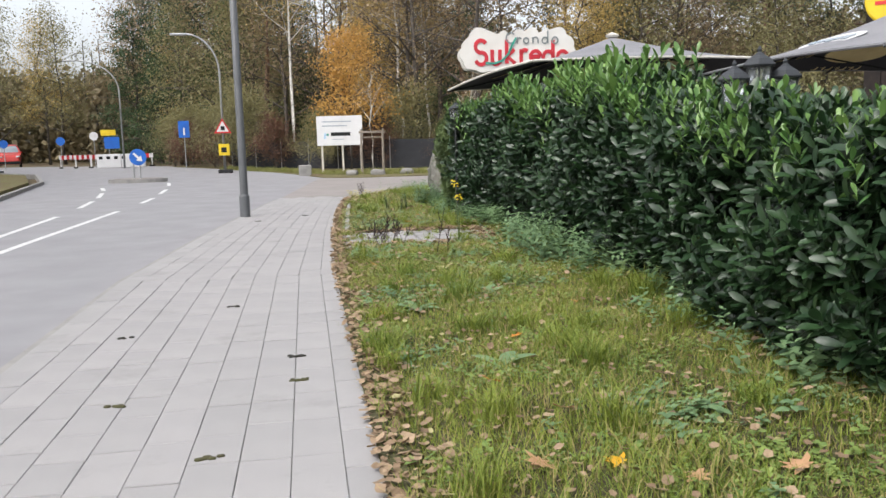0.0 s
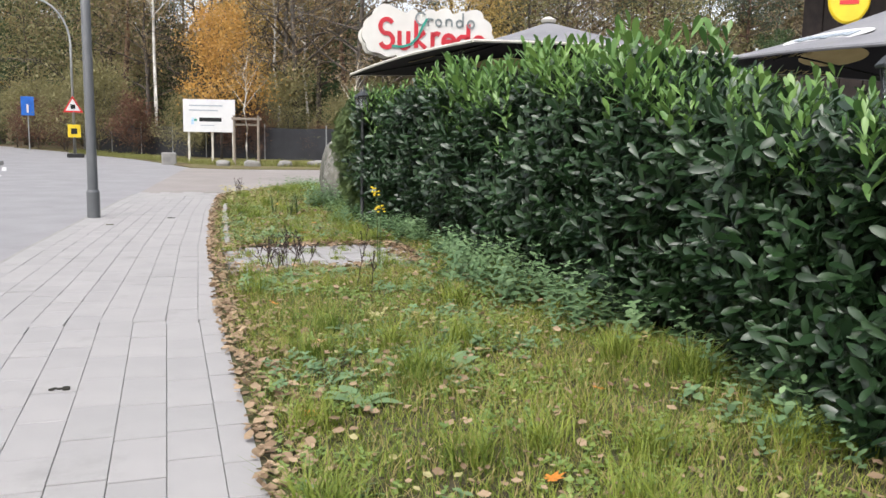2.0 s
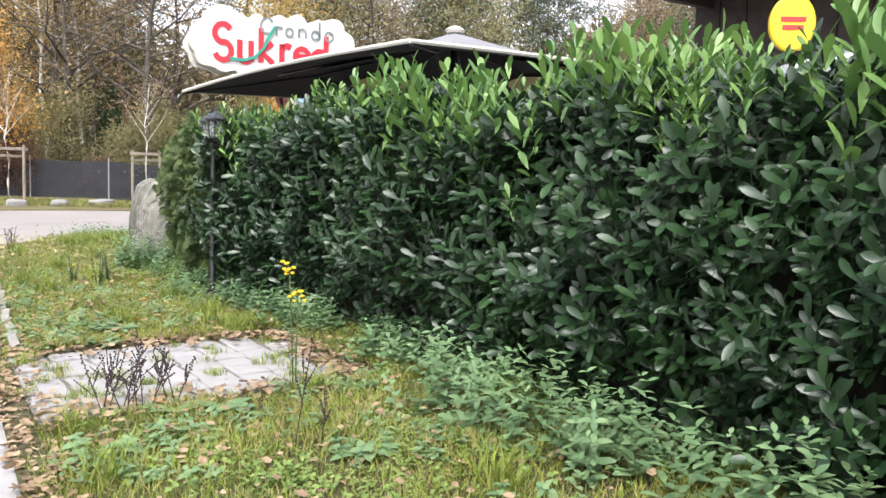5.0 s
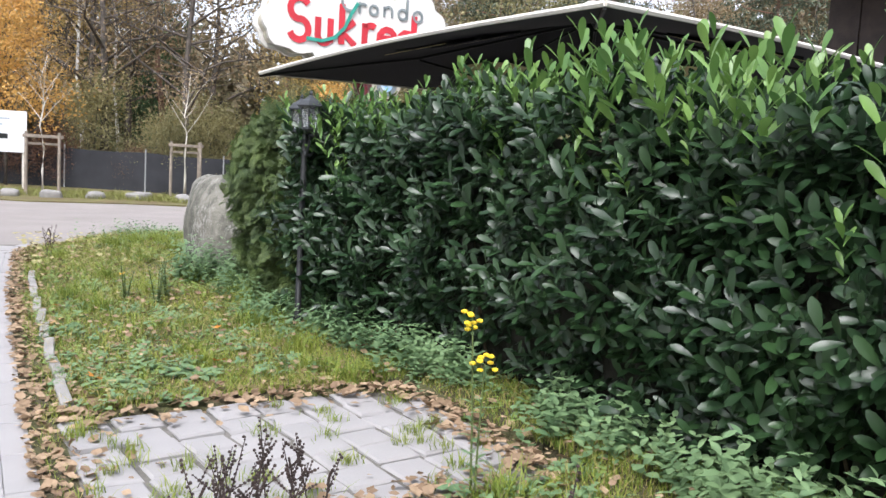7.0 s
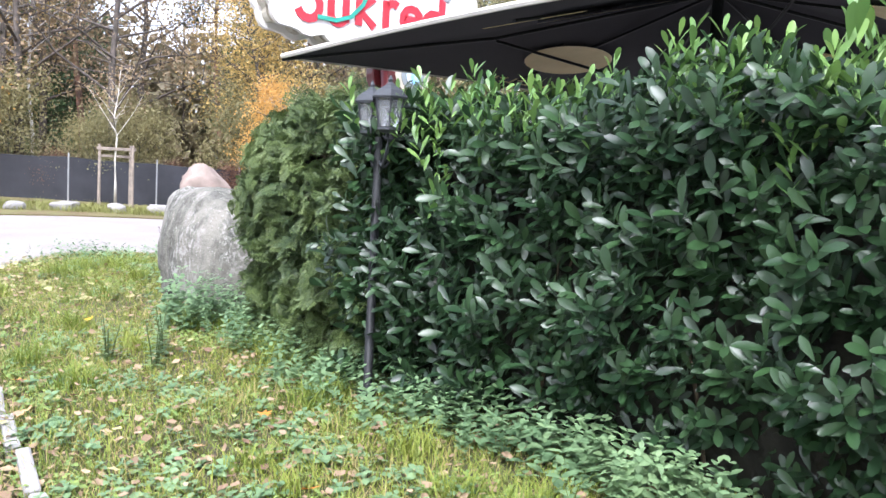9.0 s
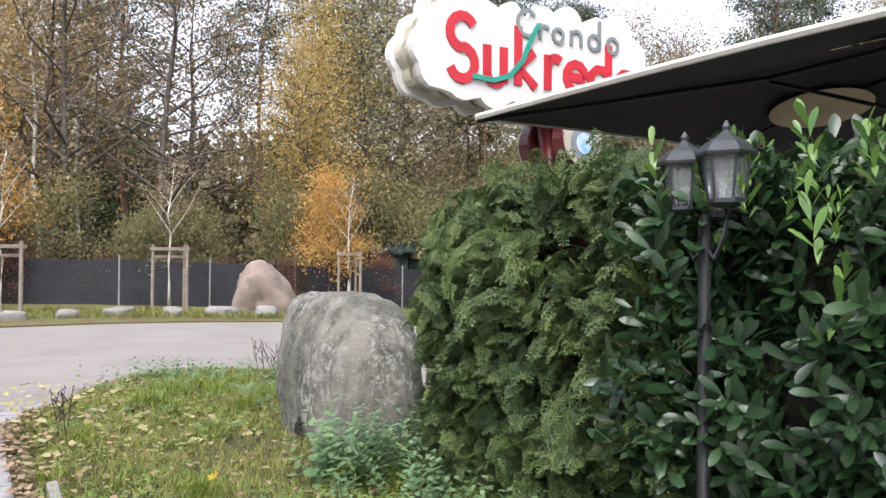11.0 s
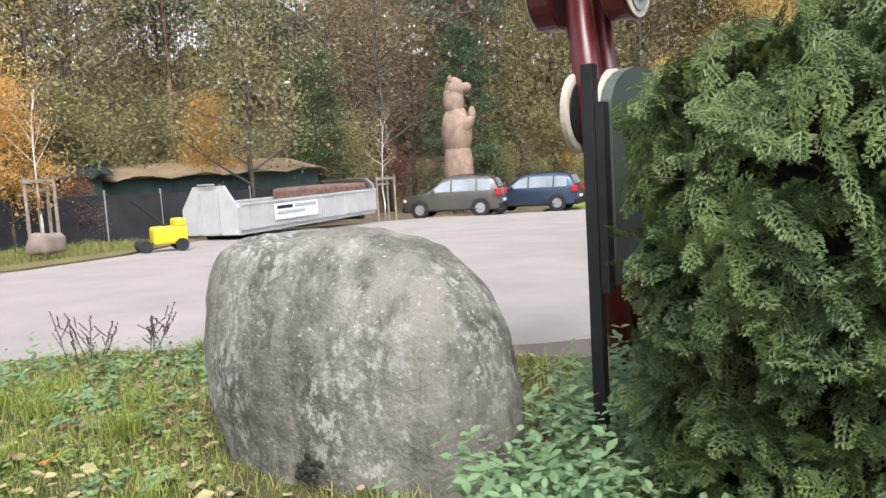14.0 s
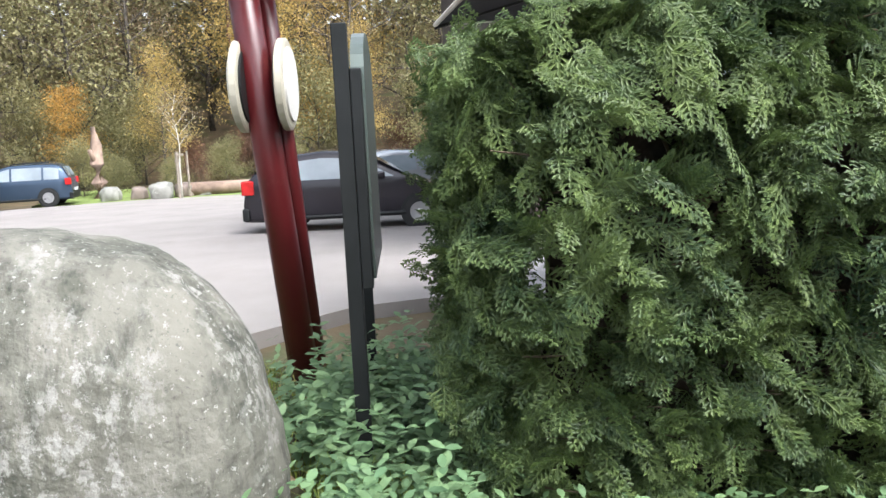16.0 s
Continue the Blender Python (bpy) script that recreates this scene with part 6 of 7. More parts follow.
# ---- plants and litter on the verge ----
def in_patch(x, y):
    return 1.27 < x < 3.38 and 10.68 + 0.02 * (x - 1.2) < y < 12.38


def on_lawn(x, y, pad=0.0):
    if x < edge_x(y) + pad or in_patch(x, y):
        return False
    if y < 15.2:
        return x < hedge_front(y) + 0.35
    if y < 16.8:
        return x < thuja_front(y) + 0.3
    far = float(np.interp(y, [16.8, 19, 20.5, 22, 22.8], [6.0, 6.0, 5.7, 5.1, 4.2]))
    return x < far and not (abs(y - 18.2) < 0.8 and abs(x - 3.98) < 0.35)


def pick_lawn(rng, n, pad=0.0, ylo=-2.0, yhi=22.7):
    out = []
    while len(out) < n:
        y = rng.uniform(ylo, yhi)
        x = rng.uniform(edge_x(y) + pad, 4.1 if y < 16.8 else 6.0)
        if on_lawn(x, y, pad):
            out.append((x, y, lawn_z(x, y)))
    return np.array(out)


def blade_template():
    V = np.array([(-0.5, 0, 0), (0.5, 0, 0), (-0.4, 0.12, 0.5), (0.4, 0.12, 0.5), (-0.07, 0.42, 0.94), (0.07, 0.42, 0.94)])
    return V, np.array([(0, 1, 3, 2), (2, 3, 5, 4)])


def grass(name, n, mat_, lo, hi, width, seed, label, places):
    rng = np.random.default_rng(seed)
    P = places(rng, n)
    V, F = blade_template()
    a = rng.uniform(0, 6.283, n)
    clump = np.array([0.65 + 0.7 * (0.5 + noise.noise(Vector((p[0] * 1.6, p[1] * 1.6, 7.0)))) for p in P])
    h = rng.uniform(lo, hi, n) * clump
    w = width * rng.uniform(0.7, 1.3, n)
    lean = rng.uniform(0.4, 3.4, n)
    c, s = np.cos(a), np.sin(a)
    M = np.zeros((n, 3, 4))
    M[:, 0, 0], M[:, 0, 1], M[:, 1, 0], M[:, 1, 1] = c * w, -s * h * lean, s * w, c * h * lean
    M[:, 2, 2] = h
    M[:, :, 3] = P
    ob = part(name, mesh_from(name, *scatter(V, F, M)), mat_)
    return tagged(ob, label, "grass", kind="stuff")


def near_bias(rng, n):
    a = pick_lawn(rng, int(n * 0.62), 0.02, 0.8, 13.0)
    b = pick_lawn(rng, n - len(a), 0.05, 13.0, 22.7)
    return np.concatenate([a, b])


grass("lawn_grass", 115000, M_grass, 0.03, 0.08, 0.0055, 31, "rough green lawn grass blades", near_bias)
grass("dry_grass", 40000, M_drygrass, 0.03, 0.095, 0.005, 32, "yellowed dry grass blades in the lawn", near_bias)


def tufts(rng, n):
    C = pick_lawn(rng, 80, 0.12, 1.0, 22.5)
    i = rng.integers(0, len(C), n)
    P = C[i] + rng.normal(0, 0.07, (n, 3)) * np.array([1, 1, 0])
    return P


grass("grass_tufts", 10000, M_grass, 0.11, 0.22, 0.006, 33, "taller tufts of green grass", tufts)
M_verge_grass = leafy("verge_grass", (0.24, 0.26, 0.07), (0.14, 0.14, 0.045), scale=0.5, thru=0.3)


def verge_places(rng, n):
    out = np.zeros((n, 3))
    t = rng.uniform(0, 1, n)
    xs = np.interp(t, [0, 0.25, 0.6, 1.0], [-4, 2.0, 9.0, 16.8])
    ys = np.interp(t, [0, 0.25, 0.6, 1.0], [49, 36, 33.4, 35.4]) + rng.uniform(-0.9, 3.2, n)
    out[:, 0], out[:, 1], out[:, 2] = xs, ys, -0.02 + np.array([lot_z(x) for x in xs])
    return out


grass("verge_grass", 16000, M_verge_grass, 0.07, 0.2, 0.018, 34, "thin grass on the verge beyond the drive", verge_places)


def weeds(name, n, leaf, height, pairs, seed, mat_, label, places, spread=1.15):
    """Low plants with pairs of leaves up a stem, joined."""
    rng = np.random.default_rng(seed)
    LV, LF = leaf
    k = pairs * 2
    t = (np.arange(k) // 2 + 1) / pairs
    ang = (np.arange(k) // 2) * 1.57 + (np.arange(k) % 2) * math.pi
    pos = np.stack([np.zeros(k), np.zeros(k), t], 1)
    sizes = 1.15 - 0.6 * t
    tilt = spread
    out = np.stack([np.cos(ang) * math.sin(tilt), np.sin(ang) * math.sin(tilt), np.full(k, math.cos(tilt))], 1)
    Mt = frames(pos * height, out, np.tile([0.0, 0.0, 1.0], (k, 1)), sizes)
    V, F = scatter(LV, LF, Mt)
    P = places(rng, n)
    lean = np.stack([rng.normal(-0.12, 0.22, n), rng.normal(0, 0.22, n), np.ones(n)], 1)
    a = rng.uniform(0, 6.283, n)
    up = np.stack([np.cos(a), np.sin(a), np.zeros(n)], 1)
    M = frames(P, lean, up, rng.uniform(0.55, 1.25, n))
    M = M[:, :, [0, 2, 1, 3]]
    W, G = scatter(V, F, M)
    return tagged(part(name, mesh_from(name, W, G), mat_, smooth=True), label, "weeds", kind="stuff")


def hedge_foot(rng, n):
    out = []
    while len(out) < n:
        y = rng.uniform(2.0, 17.9)
        f = hedge_front(y) if y < 15.1 else (thuja_front(y) if y < 16.7 else 4.4)
        band = 0.28 + 0.30 * noise.noise(Vector((y * 0.9, 3.0, 0))) + (0.10 if 15.6 < y else 0)
        if rng.uniform() > 0.55 + 1.1 * noise.noise(Vector((y * 1.15, 8.0, 0))):
            continue
        if y < 8.0 and rng.uniform() < 0.72:
            continue
        x = f + 0.16 - abs(rng.normal(0, 1)) * max(0.10, band * 0.72)
        if y > 16.7:
            x = rng.uniform(3.0, 5.6)
            if 17.42 < y and x < 4.5:
                continue
        if not in_patch(x, y) and x > edge_x(y) + 0.5:
            out.append((x, y, lawn_z(x, y) - 0.01))
    return np.array(out)


weeds("nettles", 820, leaf_template(0.075, 0.045, 0.15, 0.2, 3), 0.24, 5, 41, M_nettle, "grey-green nettles and ground elder along the hedge foot", hedge_foot)


def corner_bed(rng, n):
    x = rng.uniform(3.1, 5.5, n)
    y = rng.uniform(16.75, 17.65, n)
    keep = ~((y > 17.38) & (x < 4.45))
    P = np.stack([x, y, np.full(n, 0.03)], 1)
    P[~keep] = P[~keep] * np.array([0, 0, 1]) + np.array([4.9, 17.0, 0]) + rng.normal(0, 0.25, (int((~keep).sum()), 3)) * np.array([1, 0.5, 0])
    return P


weeds("nettles", 430, leaf_template(0.085, 0.048, 0.15, 0.2, 3), 0.42, 6, 42, M_nettle, "tall nettles beside the boulder and notice board", corner_bed)


def lawn_places(rng, n):
    C = pick_lawn(rng, 60, 0.3, 1.0, 22.0)
    P = C[rng.integers(0, 60, n)] + rng.normal(0, 0.2, (n, 3)) * np.array([1, 1, 0])
    ok = np.array([on_lawn(p[0], p[1], 0.1) for p in P])
    P[~ok] = C[0]
    return P


weeds("lawn_weeds", 1700, leaf_template(0.065, 0.045, 0.2, 0.3, 3), 0.06, 3, 43, M_nettle, "broad-leaved weeds spread through the lawn", lawn_places, 1.3)


M_cover = leafy("ground_ivy_leaf", (0.25, 0.33, 0.08), (0.10, 0.18, 0.05), rough=0.55, thru=0.25, scale=2.0)


def cover_places(rng, n):
    C = pick_lawn(rng, 170, 0.15, 0.8, 22.0)
    P = C[rng.integers(0, len(C), n)] + rng.normal(0, 0.16, (n, 3)) * np.array([1, 1, 0])
    ok = np.array([on_lawn(p[0], p[1], 0.05) for p in P])
    return np.where(ok[:, None], P, C[rng.integers(0, len(C), n)])


weeds("ground_ivy", 5200, leaf_template(0.040, 0.036, 0.2, 0.25, 2), 0.05, 2, 46, M_cover, "low mat of small round-leaved weeds in the grass", cover_places, 1.35)


def far_weeds(rng, n):
    t = rng.uniform(0, 1, n)
    return np.stack([np.interp(t, [0, 1], [3.3, 5.9]) + rng.normal(0, 0.25, n), np.interp(t, [0, 0.5, 1], [22.2, 21.6, 19.6]) + rng.normal(0, 0.35, n), np.full(n, 0.0)], 1)


weeds("nettles", 260, leaf_template(0.08, 0.04, 0.15, 0.2, 3), 0.26, 5, 44, M_nettle, "low green weeds at the edge of the drive", far_weeds)


def litter(name, n, seed, mat_, label, places, lo=0.03, hi=0.075):
    rng = np.random.default_rng(seed)
    V = np.array([(0, -0.5, 0.05), (0.38, -0.1, 0.10), (0.25, 0.35, 0.02), (0, 0.55, 0.12), (-0.25, 0.35, 0.05), (-0.38, -0.1, 0.14), (0, 0.05, 0.0)])
    F = np.array([(0, 1, 2, 6), (6, 2, 3, 4), (0, 6, 4, 5)])
    P = places(rng, n)
    a = rng.uniform(0, 6.283, n)
    out = np.stack([np.cos(a), np.sin(a), rng.normal(0, 0.2, n)], 1)
    W, G = scatter(V, F, frames(P, out, np.tile([0, 0, 1.0], (n, 1)) + rng.normal(0, 0.35, (n, 3)), rng.uniform(lo, hi, n)))
    return tagged(part(name, mesh_from(name, W, G), mat_), label, "leaves", kind="stuff")


def edge_strip(rng, n):
    y = rng.uniform(0.5, 21.5, n)
    x = np.array([edge_x(v) for v in y]) + np.abs(rng.normal(0, 0.19, n)) - 0.05
    return np.stack([x, y, np.full(n, 0.012) + rng.uniform(0, 0.03, n)], 1)


def lawn_any(rng, n):
    P = pick_lawn(rng, n, 0.0, 0.5, 22.5)
    P[:, 2] += rng.uniform(0.02, 0.07, n)
    return P


def patch_rim(rng, n):
    s = rng.uniform(0, 1, n)
    side = rng.integers(0, 3, n)
    x = np.where(side == 0, 1.3 + 2.1 * s, np.where(side == 1, 1.3 + 2.1 * s, 3.3 + rng.normal(0, 0.1, n)))
    y = np.where(side == 0, 12.45 + rng.normal(0, 0.17, n), np.where(side == 1, 10.7 + rng.normal(0, 0.12, n), 10.8 + 1.6 * s))
    return np.stack([x, y, np.full(n, 0.045) + rng.uniform(0, 0.02, n)], 1)


def drive_edge(rng, n):
    y = rng.uniform(18.5, 22.6, n)
    x = rng.uniform(1.8, 4.6, n)
    return np.stack([x, y, np.full(n, 0.075)], 1)


litter("fallen_leaves", 2700, 51, M_litter, "dry fallen leaves along the pavement edge", edge_strip)
litter("fallen_leaves", 4200, 52, M_litter, "brown leaves scattered through the grass", lawn_any, 0.02, 0.065)
litter("fallen_leaves", 900, 53, M_litter, "brown leaves drifted round the paved patch", patch_rim, 0.03, 0.085)
litter("fallen_leaves", 420, 54, M_pale_leaf, "pale leaves scattered on the lawn tip", drive_edge, 0.05, 0.10)
litter("fallen_leaves", 330, 55, M_pale_leaf, "pale yellow leaves scattered in the grass", lawn_any, 0.03, 0.065)


def maple_mesh():
    """A lobed leaf, slightly curled."""
    bm = bmesh.new()
    c = bm.verts.new((0, 0, 0.0))
    rim = []
    for k in range(20):
        a = radians(-90 + 18 * k)
        lobe = [0.25, 0.45, 0.62, 0.40, 0.75, 1.0, 0.5, 0.62, 0.95, 0.55, 1.1, 0.55, 0.95, 0.62, 0.5, 1.0, 0.75, 0.40, 0.62, 0.45][k]
        rim.append(bm.verts.new((lobe * math.cos(a) * 0.5, lobe * math.sin(a) * 0.5, 0.10 * lobe * lobe * abs(math.cos(a * 1.5)))))
    for k in range(20):
        bm.faces.new((c, rim[k], rim[(k + 1) % 20]))
    stalk = [bm.verts.new(p) for p in ((-0.01, -0.1, 0.0), (0.01, -0.1, 0.0), (0.02, -0.55, 0.04), (0.0, -0.55, 0.04))]
    bm.faces.new(stalk)
    me = finish(bm, "maple_leaf")
    return me


LEAF_MESH = {}
for nm, mm in (("orange", M_orange_leaf), ("yellow", M_yellow_leaf), ("tan", M_tan_leaf), ("pale", M_pale_leaf)):
    me = maple_mesh()
    me.materials.append(mm)
    LEAF_MESH[nm] = me
LEAF_RNG = random.Random(9)
for nm, x, y, s in [("yellow", 2.02, 2.98, 0.13), ("orange", 1.76, 4.20, 0.14), ("tan", 2.00, 3.65, 0.15), ("tan", 1.70, 3.05, 0.16), ("tan", 1.36, 2.55, 0.12), ("tan", 2.70, 2.75, 0.17), ("tan", 2.25, 2.75, 0.13), ("orange", 2.15, 5.23, 0.12),
                    ("orange", 2.90, 6.23, 0.10), ("pale", 2.155, 8.2, 0.15), ("pale", 2.0, 7.5, 0.13), ("tan", 1.62, 7.6, 0.13), ("orange", 1.615, 13.15, 0.15), ("tan", 1.8, 13.1, 0.12), ("orange", 2.4, 13.2, 0.12), ("orange", 1.72, 15.7, 0.15),
                    ("tan", 1.6, 15.0, 0.13), ("yellow", 2.6, 17.6, 0.10), ("orange", 3.3, 19.9, 0.13), ("tan", 2.9, 20.4, 0.14), ("pale", 2.6, 20.0, 0.12), ("pale", 2.3, 20.6, 0.12), ("tan", 3.1, 18.9, 0.14), ("orange", 1.5, 9.0, 0.11), ("tan", 2.5, 10.0, 0.15), ("tan", 1.9, 10.6, 0.12),
                    ("orange", 2.7, 14.3, 0.11), ("tan", 2.2, 14.0, 0.12), ("tan", 3.0, 15.2, 0.10), ("orange", 1.35, 6.3, 0.09)]:
    ob = new("maple_leaf", LEAF_MESH[nm])
    ob.matrix_basis = pose(x, y, lawn_z(x, y) + 0.045, LEAF_RNG.uniform(-18, 18), LEAF_RNG.uniform(-18, 18), LEAF_RNG.uniform(0, 360)) @ Matrix.Scale(s, 4)
    tagged(ob, {"orange": "bright orange fallen maple leaf", "yellow": "bright yellow fallen maple leaf", "tan": "dry tan fallen maple leaf", "pale": "pale yellow fallen maple leaf"}[nm] + " lying in the grass", "leaf", "large fallen leaves")


def seed_stalks(x, y, h, n, seed, label="dead dark seed stalks standing in the grass"):
    rng = random.Random(seed)
    s = thing("dead_stalk_plant", label, "weed", pose(x, y, lawn_z(x, y) - 0.02), "dead stalk plants")
    for k in range(n):
        bm = bmesh.new()
        bx, by = rng.uniform(-0.12, 0.12), rng.uniform(-0.12, 0.12)
        tx, ty, hh = bx + rng.uniform(-0.15, 0.15), by + rng.uniform(-0.15, 0.15), h * rng.uniform(0.6, 1.0)
        tube(bm, [(bx, by, 0), (tx * 0.6 + bx * 0.4, ty * 0.6 + by * 0.4, hh * 0.6), (tx, ty, hh)], [0.0035, 0.003, 0.0015], 5)
        for b_ in range(3):
            q0 = Vector((bx + (tx - bx) * 0.5, by + (ty - by) * 0.5, hh * (0.42 + 0.14 * b_)))
            q1 = q0 + Vector((rng.uniform(-0.10, 0.10), rng.uniform(-0.10, 0.10), hh * 0.22))
            tube(bm, [q0, q1], [0.0025, 0.0012], 4)
            for j in range(6):
                bmesh.ops.create_icosphere(bm, subdivisions=1, radius=0.0062 * rng.uniform(0.7, 1.3), matrix=Matrix.Translation(q0.lerp(q1, 0.35 + 0.13 * j)))
        for j in range(16):
            t = 0.45 + 0.55 * j / 15
            p = Vector((bx + (tx - bx) * t, by + (ty - by) * t, hh * t)) + Vector((rng.uniform(-0.012, 0.012), rng.uniform(-0.012, 0.012), 0))
            bmesh.ops.create_icosphere(bm, subdivisions=1, radius=0.0062 * rng.uniform(0.7, 1.3), matrix=Matrix.Translation(p))
        part("stalk", bm, M_deadstem, s)


seed_stalks(1.70, 10.66, 0.56, 9, 1)
seed_stalks(1.92, 10.58, 0.46, 6, 2)
seed_stalks(4.75, 21.6, 0.50, 7, 3)
seed_stalks(5.25, 21.5, 0.45, 6, 4)
seed_stalks(2.0, 19.6, 0.5, 4, 5)
seed_stalks(2.35, 9.4, 0.6, 2, 6)


def leafy_weed(x, y, h, seed, label, flowers=False):
    rng = random.Random(seed)
    s = thing("tall_weed", label, "weed", pose(x, y, lawn_z(x, y) - 0.02), "tall weeds")
    LV, LF = leaf_template(0.07, 0.02, 0.1, 0.25, 3)
    for k in range(2 if flowers else 4):
        w = 0.05 if flowers else 0.12
        tx, ty = rng.uniform(-w, w), rng.uniform(-w, w)
        hh = h * (1.0 if k == 0 else rng.uniform(0.75, 0.9))
        st = part("stem", tube_bm([(tx * 0.2, ty * 0.2, 0), (tx * 0.5, ty * 0.5, hh * 0.5), (tx, ty, hh)], [0.006, 0.005, 0.003], 6), M_stem, s)
        n = 26
        t = np.linspace(0.1, 0.95, n)
        a = np.arange(n) * 2.4
        pos = np.stack([tx * t, ty * t, hh * t], 1)
        out = np.stack([np.cos(a), np.sin(a), np.full(n, 0.4)], 1)
        V, F = scatter(LV, LF, frames(pos, out, np.tile([0, 0, 1.0], (n, 1)), 1.2 - 0.5 * t))
        part("leaves", mesh_from("leaves", V, F), M_nettle, s, smooth=True)
        if flowers:
            bm = bmesh.new()
            for j in range(9):
                p = (tx + rng.uniform(-0.045, 0.045), ty + rng.uniform(-0.045, 0.045), hh + rng.uniform(-0.05, 0.04))
                bmesh.ops.create_icosphere(bm, subdivisions=1, radius=0.017, matrix=Matrix.Translation(p) @ Matrix.Diagonal((1, 1, 0.6, 1)))
            part("flower_head", bm, M_flower, s, "cluster of small yellow flowers")


leafy_weed(2.78, 10.64, 0.88, 1, "green weed with yellow flower heads in front of the hedge", True)


def tall_clumps(rng, n):
    C = np.array([(3.36, 9.6, 0.03), (3.45, 9.1, 0.03), (3.4, 8.6, 0.03), (3.5, 7.6, 0.03)])
    return C[rng.integers(0, len(C), n)] + rng.normal(0, 0.14, (n, 3)) * np.array([1, 1.3, 0])


weeds("nettles", 95, leaf_template(0.09, 0.042, 0.15, 0.25, 3), 0.46, 7, 45, M_nettle, "tall grey-green nettle clumps before the hedge", tall_clumps)


def dock(x, y, seed):
    """A low rosette of broad leaves."""
    rng = np.random.default_rng(seed)
    s = thing("dock_plant", "low rosette of broad green dock leaves in the grass", "weed", pose(x, y, lawn_z(x, y)), "dock plants")
    me_leaf = leaf_template(0.19, 0.075, 0.2, 0.35, 5)
    for k in range(9):
        a, tilt = k * 2.4, rng.uniform(0.3, 0.8)
        out = np.array([[math.cos(a), math.sin(a), tilt]])
        V, F = scatter(*me_leaf, frames(np.array([[0.0, 0.0, 0.0]]), out, np.array([[0.0, 0.0, 1.0]]), rng.uniform(0.7, 1.2, 1)))
        part("leaf", mesh_from("leaf", V, F), M_nettle, s, smooth=True)


for k, (x, y) in enumerate([(1.95, 10.42), (2.2, 10.35), (2.6, 9.3), (1.9, 7.9), (1.62, 6.4), (2.3, 6.9), (1.9, 4.6), (2.7, 13.6), (2.2, 13.0)]):
    dock(x, y, 70 + k)
leafy_weed(2.57, 15.75, 0.45, 2, "bushy green weed standing in the lawn")
leafy_weed(2.75, 16.1, 0.40, 3, "bushy green weed standing in the lawn")
leafy_weed(2.35, 16.1, 0.38, 4, "bushy green weed standing in the lawn")

# ---- edging, paved patch and pavement slabs ----
def road_edge(y):
    return float(np.interp(y, [-12, 9, 13, 19.5, 21.5], [-1.16, -1.16, -0.82, -0.12, 0.15]))


bed = [(road_edge(y), y) for y in np.linspace(-6, 21.5, 30)] + [(edge_x(y) + 0.05, y) for y in np.linspace(21.5, -6, 30)]
tagged(part("pavement_bed", slab(bed, -0.2, -0.012), M_joint), "dark sandy bed under the paving slabs", "pavement", kind="structure")
walkway = thing("footway", "pale grey concrete slab pavement with fine dark joints", "pavement", kind="structure")
tagged(part("lawn_edge", slab([(edge_x(y) - 0.02, y) for y in np.linspace(-6, 21.5, 30)] + [(edge_x(y) + 0.13, y) for y in np.linspace(21.5, -6, 30)], -0.1, 0.012), M_soil), "bare leaf-strewn soil strip beside the pavement", "soil", kind="structure")
kerbs = thing("kerb", "flush pale kerb stones between pavement and road", "kerb", kind="structure")
kerb_mesh = finish(box_bm((-0.045, 0.004, -0.2), (0.045, 0.996, 0.0), 0.006), "kerb_stone")
kerb_mesh.materials.append(M_kerb)
for k in range(26):
    y = -5 + k
    ob = new("kerb_stone", kerb_mesh)
    ob.parent = kerbs
    x0, x1 = road_edge(y) - 0.05, road_edge(y + 1) - 0.05
    ob.matrix_basis = pose(x0, y, -0.003, 0, 0, -math.degrees(math.atan2(x1 - x0, 1)))
EDGE_RNG = random.Random(13)
for k in range(9):
    y = 12.9 + k * 0.62
    ob = part("edging_stone", box_bm((-0.035, -0.29, 0.0), (0.035, 0.29, 0.075), 0.012), M_kerb)
    ob.matrix_basis = pose(edge_x(y) + 0.20, y, -0.02, 0, EDGE_RNG.uniform(-6, 6), -4 + EDGE_RNG.uniform(-5, 5))
    tagged(ob, "worn pale edging stone sunk in leaf litter", "edging stone", "edging stones")


def slab_mesh(w, l, h=0.05, c=0.004, wob=0.0):
    V = [(-w / 2, -l / 2, -h), (w / 2, -l / 2, -h), (w / 2, l / 2, -h), (-w / 2, l / 2, -h), (-w / 2, -l / 2, -c), (w / 2, -l / 2, -c), (w / 2, l / 2, -c), (-w / 2, l / 2, -c),
         (-w / 2 + c, -l / 2 + c, 0), (w / 2 - c, -l / 2 + c, 0), (w / 2 - c, l / 2 - c, 0), (-w / 2 + c, l / 2 - c, 0)]
    F = [(0, 1, 5, 4), (1, 2, 6, 5), (2, 3, 7, 6), (3, 0, 4, 7), (4, 5, 9, 8), (5, 6, 10, 9), (6, 7, 11, 10), (7, 4, 8, 11), (8, 9, 10, 11)]
    return V, F


